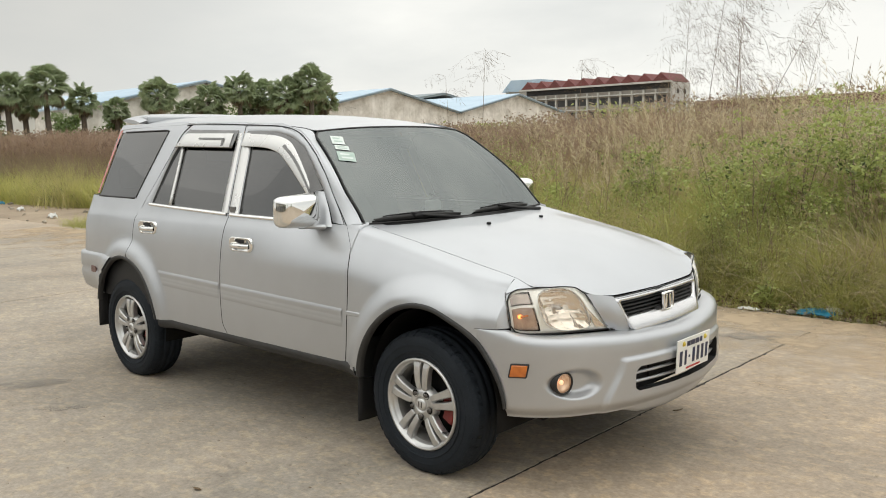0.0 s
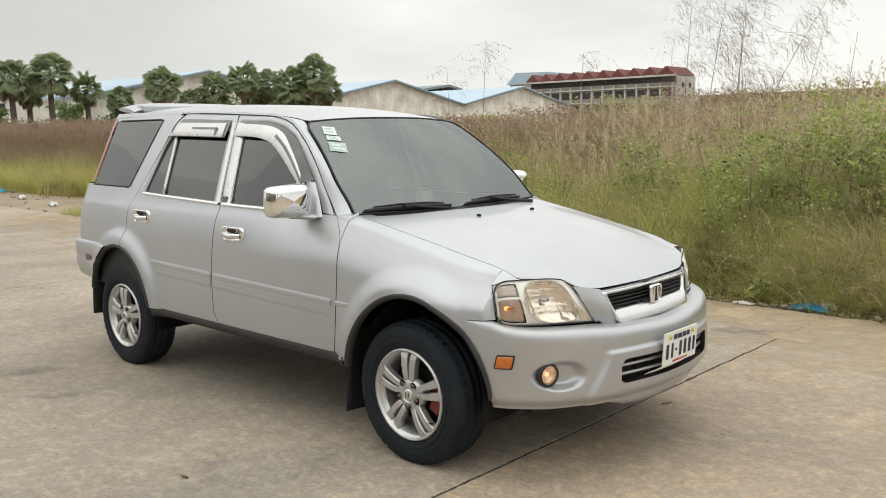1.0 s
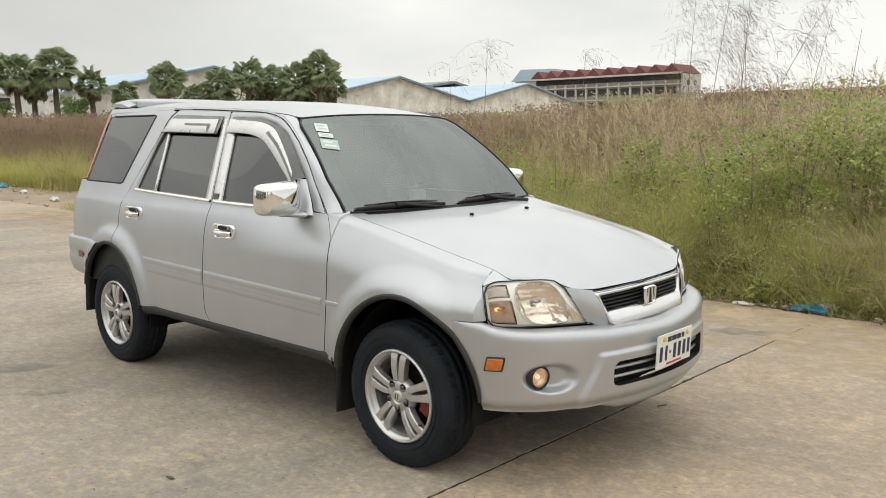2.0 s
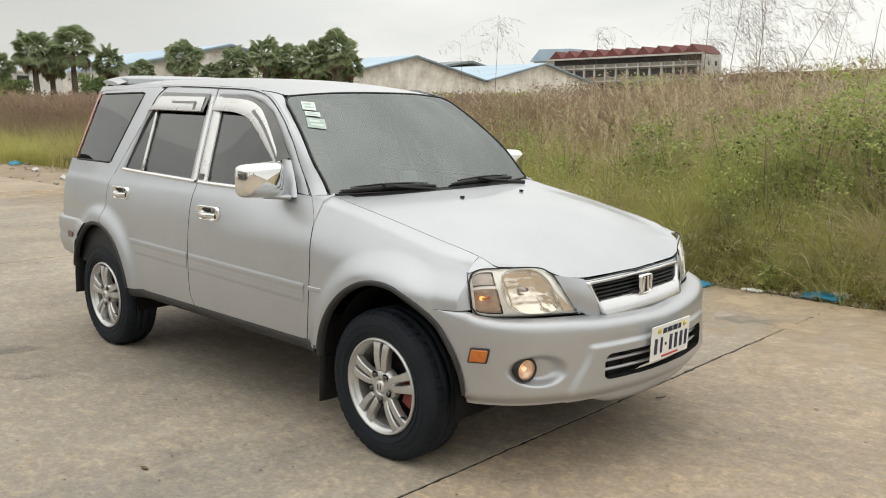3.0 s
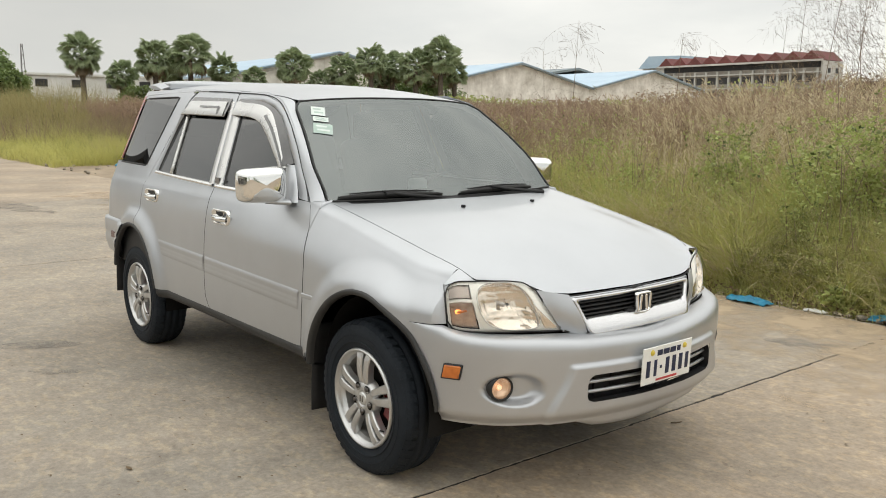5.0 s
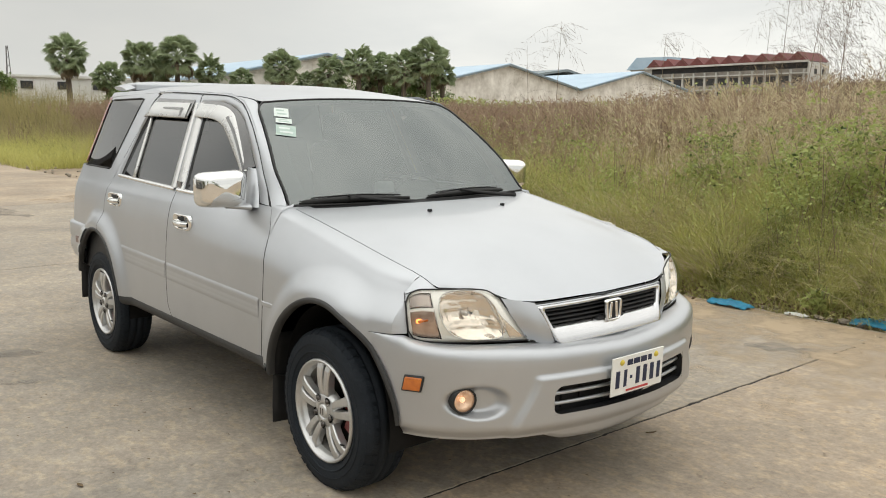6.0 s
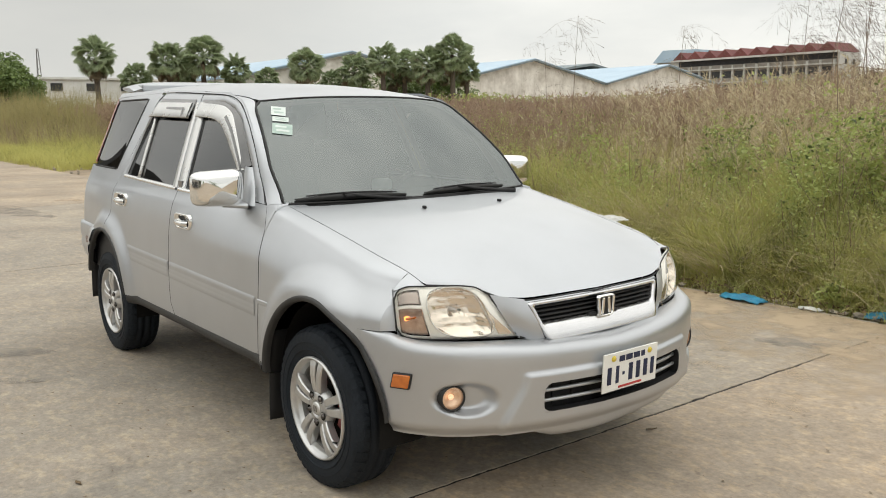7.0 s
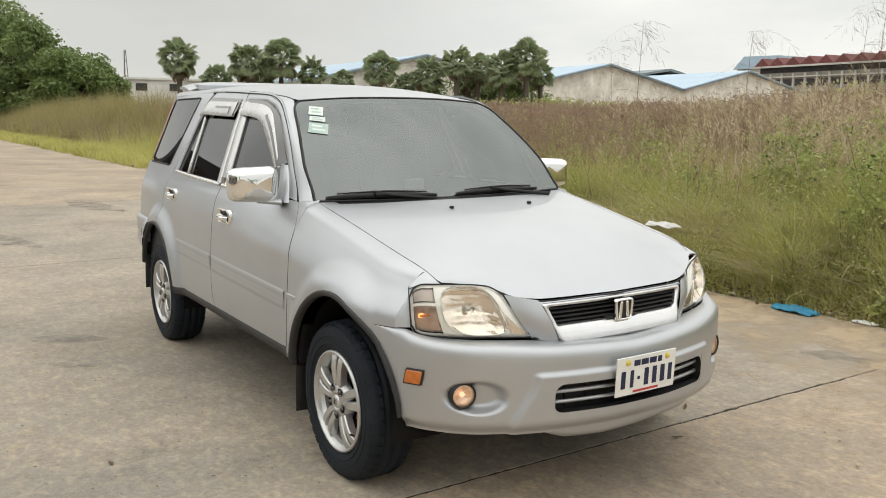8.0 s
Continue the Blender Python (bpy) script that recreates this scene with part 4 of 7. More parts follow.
def round_poly(pts, r, n):
    """A closed outline with rounded corners, n points a corner, and evenly split sides."""
    out = []
    m = len(pts)
    for i in range(m):
        p, a, b = Vector(pts[i]), Vector(pts[i - 1]), Vector(pts[(i + 1) % m])
        da, db = (a - p).normalized(), (b - p).normalized()
        p0, p1 = p + da * r, p + db * r
        for k in range(n + 1):
            t = k / n
            out.append((1 - t) ** 2 * p0 + 2 * t * (1 - t) * p + t * t * p1)
        nxt = b - db * 0 + (p - b).normalized() * r
        for k in range(1, 12):
            out.append(p1.lerp(nxt, k / 12))
    return out


grille = sheet("grille", [[(grille_x(y, z) - 0.045, y, z) for y in span(-0.345, 0.345, 16)] for z in (0.785, 0.70)], DARK, car, "dark slatted grille with bright surround")
ro, ri = round_poly(OUT, 0.022, 6), round_poly(INN, 0.014, 6)
rows = []
for t, lift in ((-0.0, -0.014), (0.03, 0.002), (0.10, 0.004), (0.80, 0.002), (0.97, -0.004), (1.0, -0.03)):
    rows.append([(grille_x(lerp(a.x, b.x, t), lerp(a.y, b.y, t)) + lift, lerp(a.x, b.x, t), lerp(a.y, b.y, t)) for a, b in zip(ro + ro[:1], ri + ri[:1])])
sheet("grille_surround", rows, BRIGHT, grille, "bright satin silver surround")
for k in range(4):
    z = 0.768 - k * 0.0155
    w = lerp(0.333, 0.306, k / 3)
    sheet("slat", [[(grille_x(y, z) - 0.012 + dx, y, z + dz) for y in span(-w, w, 16)] for dx, dz in ((-0.03, 0.004), (0.0, 0.003), (0.002, -0.002), (-0.03, -0.004))], BLACK, grille)
# badge: a bright rounded frame with a plain bright field on a dark pad
bx = grille_x(0, 0.735) + 0.012
part("badge_pad", box_bm(0.03, 0.16, 0.03, (bx - 0.02, 0, 0.705), 0.01), BLACK, grille)
part("badge_back", box_bm(0.016, 0.082, 0.072, (bx - 0.004, 0, 0.742), 0.007), BLACK, grille)
bo = round_poly([(-0.047, 0.782), (0.047, 0.782), (0.039, 0.700), (-0.039, 0.700)], 0.014, 5)
bi = round_poly([(-0.037, 0.774), (0.037, 0.774), (0.031, 0.708), (-0.031, 0.708)], 0.010, 5)
rows = [[(bx + h, lerp(a.x, b.x, t), lerp(a.y, b.y, t)) for a, b in zip(bo + bo[:1], bi + bi[:1])] for t, h in ((0, -0.004), (0.1, 0.008), (0.5, 0.012), (0.9, 0.008), (1.0, -0.004))]
sheet("badge_frame", rows, CHROME, grille, "chrome badge frame")
for y, lean in ((-0.017, 1), (0.017, -1)):
    part("badge_bar", box_bm(0.014, 0.013, 0.064, (bx + 0.002, y, 0.741), 0.004, turn=Matrix.Rotation(radians(-6 * lean), 4, "X")), CHROME, grille)

# number plate with plain bars in place of its writing
plate = part("number_plate", box_bm(0.006, 0.304, 0.148, (0, 0, 0), 0.002), WHITE, car, "white number plate, writing as plain bars")
plate.matrix_basis = Matrix.Translation((0.866, 0.0, 0.523)) @ Matrix.Rotation(radians(3), 4, "Y")
for y, w, h in ((-0.118, 0.034, 0.066), (-0.074, 0.026, 0.066), (-0.040, 0.018, 0.012), (0.0, 0.034, 0.066), (0.042, 0.034, 0.066), (0.084, 0.034, 0.066), (0.124, 0.030, 0.066)):
    part("plate_bar", box_bm(0.002, w * 0.62, h, (0.0038, y, -0.012), 0), PLATE_BLUE, plate)
for y, w in ((-0.052, 0.03), (-0.012, 0.036), (0.03, 0.034), (0.066, 0.02)):
    part("plate_bar", box_bm(0.002, w, 0.022, (0.0038, y, 0.047), 0), PLATE_BLUE, plate)
part("plate_bar", box_bm(0.002, 0.13, 0.008, (0.0038, 0.0, -0.062), 0), PLATE_RED, plate)
for y in (-0.098, 0.104):
    b = spin("bolt_cap", [(0.008, 0.0), (0.006, 0.008), (0.0, 0.012)], (0, 0, 0), PLATE_GOLD, plate, "yellow bolt cap", 16)
    b.matrix_basis = Matrix.Translation((0.003, y, 0.052)) @ Matrix.Rotation(radians(-90), 4, "Z")

# washer nozzles
for y in (-0.219, 0.219):
    part("washer_nozzle", box_bm(0.022, 0.014, 0.012, (-0.123, y, 1.066), 0.004), BLACK, hood)

# wheel arch trims and liners
for which, x_end in ((ARCH_F, 0.30), (ARCH_R, 0.30)):
    for s in (1, -1):
        rows = []
        a0, a1 = (radians(4), radians(174)) if which is ARCH_F else (radians(10), radians(165))
        for i in range(49):
            a = lerp(a0, a1, i / 48)
            row = []
            slim = lerp(0.3, 1.0, step(0.0, 0.9, a)) if which is ARCH_F else 1.0
            for g, o in ((0.004, -0.004), (0.001, 0.006), (-0.006, 0.008), (-0.017, 0.004), (-0.021, -0.004), (-0.022, -0.022)):
                g = g * slim if g < 0 else g
                x = which[0] + (ARCH_RAD[0] + g) * math.cos(a)
                z = which[1] + (ARCH_RAD[1] + g) * math.sin(a)
                if which is ARCH_F and x > 0.33:
                    qy = along(FACE, min(max((x - 0.325) / 0.152, 0) * 0.273, 1))[1]
                    y = min(flank(0.33, z), qy + 0.004) if z < 0.71 else flank(x, z)
                else:
                    y = flank(x, z)
                row.append((x, -(y + o), z))
            rows.append(row)
        sheet("wheel_arch_trim", rows, TRIM, car, side=s)
        rows = []
        for i in range(25):
            a = lerp(radians(-12), radians(192), i / 24)
            x, z = which[0] + (ARCH_RAD[0] - 0.03) * math.cos(a), which[1] + (ARCH_RAD[1] - 0.03) * math.sin(a)
            rows.append([(x, -y, z) for y in (0.83, 0.75, 0.60, 0.52)])
        sheet("wheel_well", rows, DARK, car, side=s)
        bm = bmesh.new()
        ring = [bm.verts.new((r[-1][0], r[-1][1] * s, r[-1][2])) for r in rows]
        bm.faces.new(ring)
        part("wheel_well_back", bm, DARK, car)

# mud flaps
for s in (1, -1):
    for x, z0, z1 in ((-0.425, 0.15, 0.56), (-3.07, 0.27, 0.60)):
        rows = []
        for z in span(z0, z1, 6):
            t = (z - z0) / (z1 - z0)
            rows.append([(x + 0.05 * t * t + 0.012 * math.sin(3 * k / 8), -lerp(0.855, 0.62, k / 8), z) for k in range(9)])
        sheet("mud_flap", rows, BLACK, car, "black rubber mud flap", side=s, thick=0.008)


# ---- wheels ----
def wheel(x, z, s, caliper):
    w = new("wheel")
    w.parent = car
    at = (x, 0.0, z)
    prof = [(-0.175, 0.205), (-0.190, 0.215), (-0.203, 0.25), (-0.203, 0.285), (-0.196, 0.308), (-0.18, 0.321), (-0.150, 0.326), (-0.146, 0.319), (-0.140, 0.319), (-0.136, 0.327),
            (-0.107, 0.328), (-0.103, 0.319), (-0.097, 0.319), (-0.093, 0.328), (-0.064, 0.327), (-0.060, 0.319), (-0.054, 0.319), (-0.050, 0.326), (-0.020, 0.321), (-0.006, 0.309),
            (0.003, 0.288), (0.004, 0.25), (-0.002, 0.222), (-0.012, 0.207)]
    prof = [(y, r) for y, r in prof]

    def tread(i, y, r):
        if r > 0.3 and (y < -0.148 or y > -0.052) and i % 3 == 0:
            return r - 0.0055
        return r

    tyre = spin("tyre", prof, at, RUBBER, w, "worn black tyre", 150, tread)
    for v in tyre.data.vertices:
        if v.co.z < 0.003:
            v.co.z = 0.003
    lugs = bmesh.new()
    for k in range(84):
        a = 2 * math.pi * (k + 0.3 * (k % 2)) / 84
        turn = Matrix.Rotation(a, 4, "Y")
        for y0, y1, r0, r1 in ((-0.004, -0.026, 0.3065, 0.3185), (-0.026, -0.048, 0.3205, 0.3255), (-0.155, -0.178, 0.3255, 0.3195)):
            q = [Vector((sx * 0.0082 + 0.004 * j, yy, rr)) for j, (yy, rr) in enumerate(((y0, r0), (y1, r1))) for sx in (-1, 1)]
            lo = [lugs.verts.new(turn @ v + Vector(at)) for v in q]
            hi = [lugs.verts.new(turn @ (v + Vector((0, 0.001 if y0 > -0.1 else -0.001, 0.0020))) + Vector(at)) for v in q]
            for f in ((hi[0], hi[1], hi[3], hi[2]), (lo[0], lo[1], hi[1], hi[0]), (lo[2], lo[3], hi[3], hi[2]), (lo[0], lo[2], hi[2], hi[0]), (lo[1], lo[3], hi[3], hi[1])):
                lugs.faces.new(f)
    for v in lugs.verts:
        v.co.z = max(v.co.z, 0.003)
    tagged(part("tread", lugs, RUBBER, tyre, "worn shoulder tread blocks"), kind="stuff")
    for r in (0.268, 0.238):
        spin("sidewall_rib", [(-0.001, r - 0.003), (0.0062, r - 0.001), (0.0062, r + 0.001), (-0.001, r + 0.003)], at, RUBBER, w, "", 90)
    rim = spin("rim", [(-0.034, 0.178), (-0.022, 0.185), (-0.013, 0.190), (-0.012, 0.1955), (0.000, 0.1975), (0.003, 0.201), (0.002, 0.207), (-0.008, 0.210)], at, ALLOY, w, "five twin-spoke alloy rim", 72)
    spin("rim_barrel", [(-0.17, 0.19), (-0.06, 0.174), (-0.034, 0.178)], at, BARREL, rim, "brake dusted rim barrel, darkened for the shade inside", 72)
    # broad hub with five sunk nuts, from which the twin spokes run out
    spin("hub", [(-0.010, 0.0), (-0.010, 0.031), (-0.003, 0.034), (-0.003, 0.040), (-0.007, 0.062), (-0.016, 0.074), (-0.05, 0.080)], at, ALLOY, rim, "", 60)
    cap = spin("centre_cap", [(0.001, 0.0), (0.001, 0.022), (-0.003, 0.027), (-0.012, 0.029)], at, SATIN, rim, "", 32)
    for dx, sz in ((-0.008, (0.005, 0.003, 0.026)), (0.008, (0.005, 0.003, 0.026))):
        part("cap_mark", box_bm(*sz, (x + dx, 0.0015, z), 0.001), STEEL, cap)
    for k in range(5):
        a = 2 * math.pi * k / 5 + 0.02
        for d in (-1, 1):
            bm = bmesh.new()
            prev = None
            for r, width, y, off in ((0.050, 0.0125, -0.016, 0.0125), (0.070, 0.0145, -0.006, 0.0165), (0.10, 0.0155, -0.001, 0.0205), (0.135, 0.0165, 0.0, 0.0240), (0.168, 0.0185, -0.004, 0.0275), (0.188, 0.0225, -0.011, 0.0315), (0.198, 0.026, -0.018, 0.034)):
                ring = []
                for t, yy in ((-1, y - 0.034), (-1, y - 0.006), (-0.78, y - 0.0004), (0, y), (0.78, y - 0.0004), (1, y - 0.006), (1, y - 0.034)):
                    lat = d * off + t * width
                    ring.append(bm.verts.new((x + r * math.sin(a) + lat * math.cos(a), yy, z + r * math.cos(a) - lat * math.sin(a))))
                if prev:
                    for i in range(7):
                        j = (i + 1) % 7
                        bm.faces.new((prev[i], prev[j], ring[j], ring[i]))
                prev = ring
            part("spoke", bm, ALLOY, rim)
        b = a + math.pi / 5
        nx, nz = x + 0.056 * math.sin(b), z + 0.056 * math.cos(b)
        spin("nut_pocket", [(-0.0035, 0.0175), (-0.0025, 0.0160), (-0.0060, 0.0150), (-0.0065, 0.0)], (nx, 0, nz), DARK, rim, "", 18)
        spin("lug_nut", [(0.004, 0.0), (0.004, 0.0065), (0.002, 0.0098), (-0.02, 0.0105)], (nx, 0, nz), STEEL, rim, "", 6)
    va = 2.2
    tube("valve", [(x + 0.176 * math.sin(va), -0.012, z + 0.176 * math.cos(va)), (x + 0.166 * math.sin(va), 0.004, z + 0.166 * math.cos(va))], 0.0035, BLACK, rim)
    # disc and back coloured near black for the shade behind the spokes
    spin("brake_disc", [(-0.085, 0.06), (-0.080, 0.075), (-0.080, 0.142), (-0.10, 0.142)], at, DARK, w, "", 48)
    spin("hub_back", [(-0.12, 0.03), (-0.12, 0.185)], at, DARK, w, "", 32)
    if caliper:
        bm = bmesh.new()
        prev = None
        for t in span(0.34, 0.66, 8):
            c, sn = math.cos(t * math.pi), math.sin(t * math.pi)
            ring = [bm.verts.new((x + r * sn, y, z + r * c)) for r, y in ((0.105, -0.055), (0.105, -0.045), (0.155, -0.045), (0.165, -0.055), (0.165, -0.11), (0.105, -0.11))]
            if prev:
                for i in range(6):
                    bm.faces.new((prev[i], prev[(i + 1) % 6], ring[(i + 1) % 6], ring[i]))
            else:
                bm.faces.new(ring)
            prev = ring
        bm.faces.new(prev[::-1])
        part("brake_caliper", bm, RED, w, "red painted brake caliper")
    w.matrix_basis = Matrix.Translation((0, -s * 0.862, 0)) @ Matrix.Diagonal((1, -s, 1, 1))
    return w


for s in (1, -1):
    wheel(0.0, 0.318, s, True)
    wheel(-2.62, 0.318, s, True)


# ---- windows, frames, rain visors ----
def strip(a, b, n=10):
    """Matched points along two polylines of equal corner count: rows of two (x, z) pairs."""
    out = []
    for i in range(len(a) - 1):
        for k in range(n if i < len(a) - 2 else n + 1):
            t = k / n
            out.append((tuple(lerp(p, q, t) for p, q in zip(a[i], a[i + 1])), tuple(lerp(p, q, t) for p, q in zip(b[i], b[i + 1]))))
    return out


def flank_strip(name, a, b, prof, material, parent, s, label="", n=10, soft=False):
    """A strip on the flank between two outlines; prof lists (share across, lift)."""
    rows = []
    m = n * (len(a) - 1)
    pairs = [(along(a, k / m), along(b, k / m)) for k in range(m + 1)] if soft else strip(a, b, n)
    for p, q in pairs:
        rows.append([on_flank(lerp(p[0], q[0], u), lerp(p[1], q[1], u), o) for u, o in prof])
    return sheet(name, rows, material, parent, label, side=s)


FO = [(-1.518, 1.100), (-1.588, 1.580), (-1.25, 1.570), (-1.083, 1.534), (-0.989, 1.485), (-0.895, 1.418), (-0.795, 1.318), (-0.709, 1.207), (-0.600, 1.080)]
FI = [(-1.425, 1.097), (-1.500, 1.535), (-1.287, 1.535), (-1.151, 1.512), (-1.001, 1.450), (-0.893, 1.343), (-0.800, 1.243), (-0.772, 1.205), (-0.700, 1.090)]
RO = [(-1.524, 1.100), (-1.597, 1.585), (-2.15, 1.602), (-2.245, 1.556), (-2.322, 1.405), (-2.472, 1.124)]
RI = [(-1.590, 1.107), (-1.645, 1.500), (-2.17, 1.512), (-2.262, 1.480), (-2.308, 1.395), (-2.385, 1.128)]
for s in (1, -1):
    fd, rd = doors[s]
    for owner, o, i_ in ((fd, FO, FI), (rd, RO, RI)):
        flank_strip("window_frame", o, i_, ((0, 0.0), (0.25, 0.004), (0.8, 0.004), (1.0, -0.012)), PAINT, owner, s)
        flank_strip("window_channel", i_, [(lerp(x, -1.2 if owner is fd else -1.95, 0.035), lerp(z, 1.3, 0.05)) for x, z in i_], ((0, -0.004), (1.0, -0.010)), GASKET, owner, s)
    flank_strip("frame_backing", FO[2:], [(lerp(x, -1.2, -0.05), lerp(z, 1.3, -0.07)) for x, z in FO[2:]], ((0, -0.004), (1.0, -0.004)), PAINT, fd, s)
    flank_strip("frame_backing", RO[1:4], [(x + (0.02 if k == 2 else 0.0), z + 0.022) for k, (x, z) in enumerate(RO[1:4])], ((0, -0.004), (1.0, -0.004)), PAINT, rd, s)
    flank_strip("frame_backing", FO[1:3], [(x, z + 0.020) for x, z in FO[1:3]], ((0, -0.004), (1.0, -0.004)), PAINT, fd, s)
    fz = [1.085, 1.205, 1.243, 1.343, 1.450, 1.512, 1.536]
    front = sheet("door_window", by_rows(span(1.085, 1.535, 14), lambda z: lerp(-1.42, -1.50, (z - 1.09) / 0.44), lambda z: curve(fz, [-0.70, -0.772, -0.80, -0.893, -1.001, -1.151, -1.287], z), 14, -0.012), SIDE_GLASS, fd, "dark tinted door window", side=s)
    rz = [1.10, 1.128, 1.395, 1.48, 1.512]
    rear = sheet("door_window", by_rows(span(1.100, 1.512, 14), lambda z: curve(rz, [-2.39, -2.385, -2.308, -2.262, -2.17], z), lambda z: lerp(-1.59, -1.647, (z - 1.107) / 0.4), 14, -0.012), SIDE_GLASS, rd, "dark tinted door window", side=s)
    tube("window_divider", [on_flank(lerp(-2.158, -2.204, k / 6), lerp(1.105, 1.505, k / 6), -0.004) for k in range(7)], 0.011, SATIN, rd, side=s)
    # bright pillar covers and belt strips
    flank_strip("pillar_cover", [(-1.434, 1.100), (-1.508, 1.545)], [(-1.512, 1.100), (-1.584, 1.545)], ((0, -0.002), (0.1, 0.008), (0.9, 0.008), (1, 0.003)), SATIN, fd, s, "satin silver pillar cover")
    flank_strip("pillar_cover", [(-1.530, 1.102), (-1.602, 1.545)], [(-1.584, 1.104), (-1.642, 1.545)], ((0, 0.003), (0.1, 0.008), (0.9, 0.008), (1, -0.002)), SATIN, rd, s, "satin silver pillar cover")
    for owner, x0, x1 in ((fd, -1.50, -0.74), (rd, -2.40, -1.535)):
        rows = [[on_flank(x, belt(x) + dz, o) for x in span(x0, x1, 16)] for dz, o in ((-0.012, 0.0), (-0.008, 0.009), (0.004, 0.010), (0.008, -0.006))]
        sheet("belt_strip", rows, CHROME, owner, "bright window strip", side=s)
    part("window_badge", box_bm(0.05, 0.008, 0.036, (-1.475, -s * (flank(-1.475, 1.118) + 0.008), 1.122), 0.002), SMOKE, fd)
    # rain visors
    T = [(-1.548, 1.562), (-1.287, 1.548), (-1.140, 1.515), (-1.010, 1.448), (-0.915, 1.352), (-0.838, 1.262), (-0.815, 1.235)]
    U = [(-1.552, 1.542), (-1.27, 1.525), (-1.134, 1.492), (-1.037, 1.430), (-0.951, 1.348), (-0.869, 1.250), (-0.850, 1.222)]
    L = [(-1.552, 1.470), (-1.348, 1.461), (-1.209, 1.436), (-1.087, 1.370), (-0.986, 1.295), (-0.915, 1.238), (-0.896, 1.220)]
    T = [(lerp(a[0], b[0], f), lerp(a[1], b[1], f)) for a, b, f in zip(T, U, (0.25, 0.2, 0.0, -0.5, -0.75, -0.75, -0.75))]
    v = flank_strip("rain_visor", T, L, ((0, 0.005), (0.2, 0.008), (0.8, 0.018), (1.0, 0.019), (1.0, 0.013)), SMOKE, fd, s, "smoked rain visor with chrome band", soft=True)
    flank_strip("visor_band", U, L, ((0, 0.009), (0.06, 0.014), (0.9, 0.022), (1.0, 0.018)), SATIN, v, s, "chrome band", soft=True)
    G0 = [(lerp(a[0], b[0], 0.28), lerp(a[1], b[1], 0.28)) for a, b in zip(U, L)][2:]
    G1 = [(lerp(a[0], b[0], 0.46), lerp(a[1], b[1], 0.46)) for a, b in zip(U, L)][2:]
    flank_strip("visor_groove", G0, G1, ((0, 0.018), (0.5, 0.020), (1.0, 0.022)), SMOKE, v, s, soft=True)
    U = [(-2.256, 1.512), (-2.160, 1.582), (-1.640, 1.566)]
    L = [(-2.274, 1.468), (-2.19, 1.472), (-1.640, 1.460)]
    v = flank_strip("rain_visor", U, L, ((0, 0.002), (0.15, 0.008), (0.8, 0.018), (1.0, 0.019), (1.0, 0.013)), SMOKE, rd, s, "smoked rain visor with chrome band", soft=True)
    flank_strip("visor_band", [(-2.250, 1.508), (-2.185, 1.555), (-1.676, 1.545)], [(-2.268, 1.472), (-2.19, 1.475), (-1.668, 1.464)], ((0, 0.009), (0.06, 0.014), (0.9, 0.022), (1.0, 0.018)), SATIN, v, s, "chrome band", soft=True)
    flank_strip("visor_groove", [(-2.02, 1.527), (-1.745, 1.521)], [(-2.02, 1.517), (-1.745, 1.511)], ((0, 0.021), (1.0, 0.022)), SMOKE, v, s)
    flank_strip("visor_groove", [(-1.745, 1.521), (-1.738, 1.475)], [(-1.765, 1.521), (-1.758, 1.475)], ((0, 0.022), (1.0, 0.024)), SMOKE, v, s)

# ---- door handles ----
for s in (1, -1):
    for owner, x, z in ((doors[s][0], -1.340, 0.944), (doors[s][1], -2.345, 0.984)):
        w = flank(x, z)
        ol = round_poly([(-0.105, -0.040), (0.105, -0.040), (0.105, 0.040), (-0.105, 0.040)], 0.034, 8)
        rows = [[(x + p.x * f, -(w + o), z + p.y * f) for p in ol] for f, o in ((1.0, -0.006), (0.99, 0.007), (0.94, 0.011), (0.80, 0.011), (0.72, 0.004), (0.02, -0.002))]
        plate_ = sheet("handle_plate", rows, CHROME, owner, "chrome handle plate", side=s, closed=True)
        ol = round_poly([(-0.048, 0.006), (0.040, 0.006), (0.040, 0.024), (-0.048, 0.024)], 0.008, 5)
        rows = [[(x + p.x * f, -(w + 0.006), z + p.y * f + 0.004) for p in ol] for f in (1.0, 0.02)]
        sheet("handle_recess", rows, BLACK, plate_, "", side=s, closed=True)
        rows = []
        for k in range(11):
            t = k / 10
            xx = lerp(x - 0.085, x + 0.085, t)
            o = 0.010 + 0.020 * math.sin(math.pi * t) ** 0.5
            ring = []
            for a in span(0, 2 * math.pi, 10)[:-1]:
                ring.append((xx, -(w + o + 0.007 * math.cos(a)), z - 0.008 + 0.013 * math.sin(a)))
            rows.append(ring)
        sheet("door_handle", rows, CHROME, plate_, "chrome pull handle", side=s, closed=True)

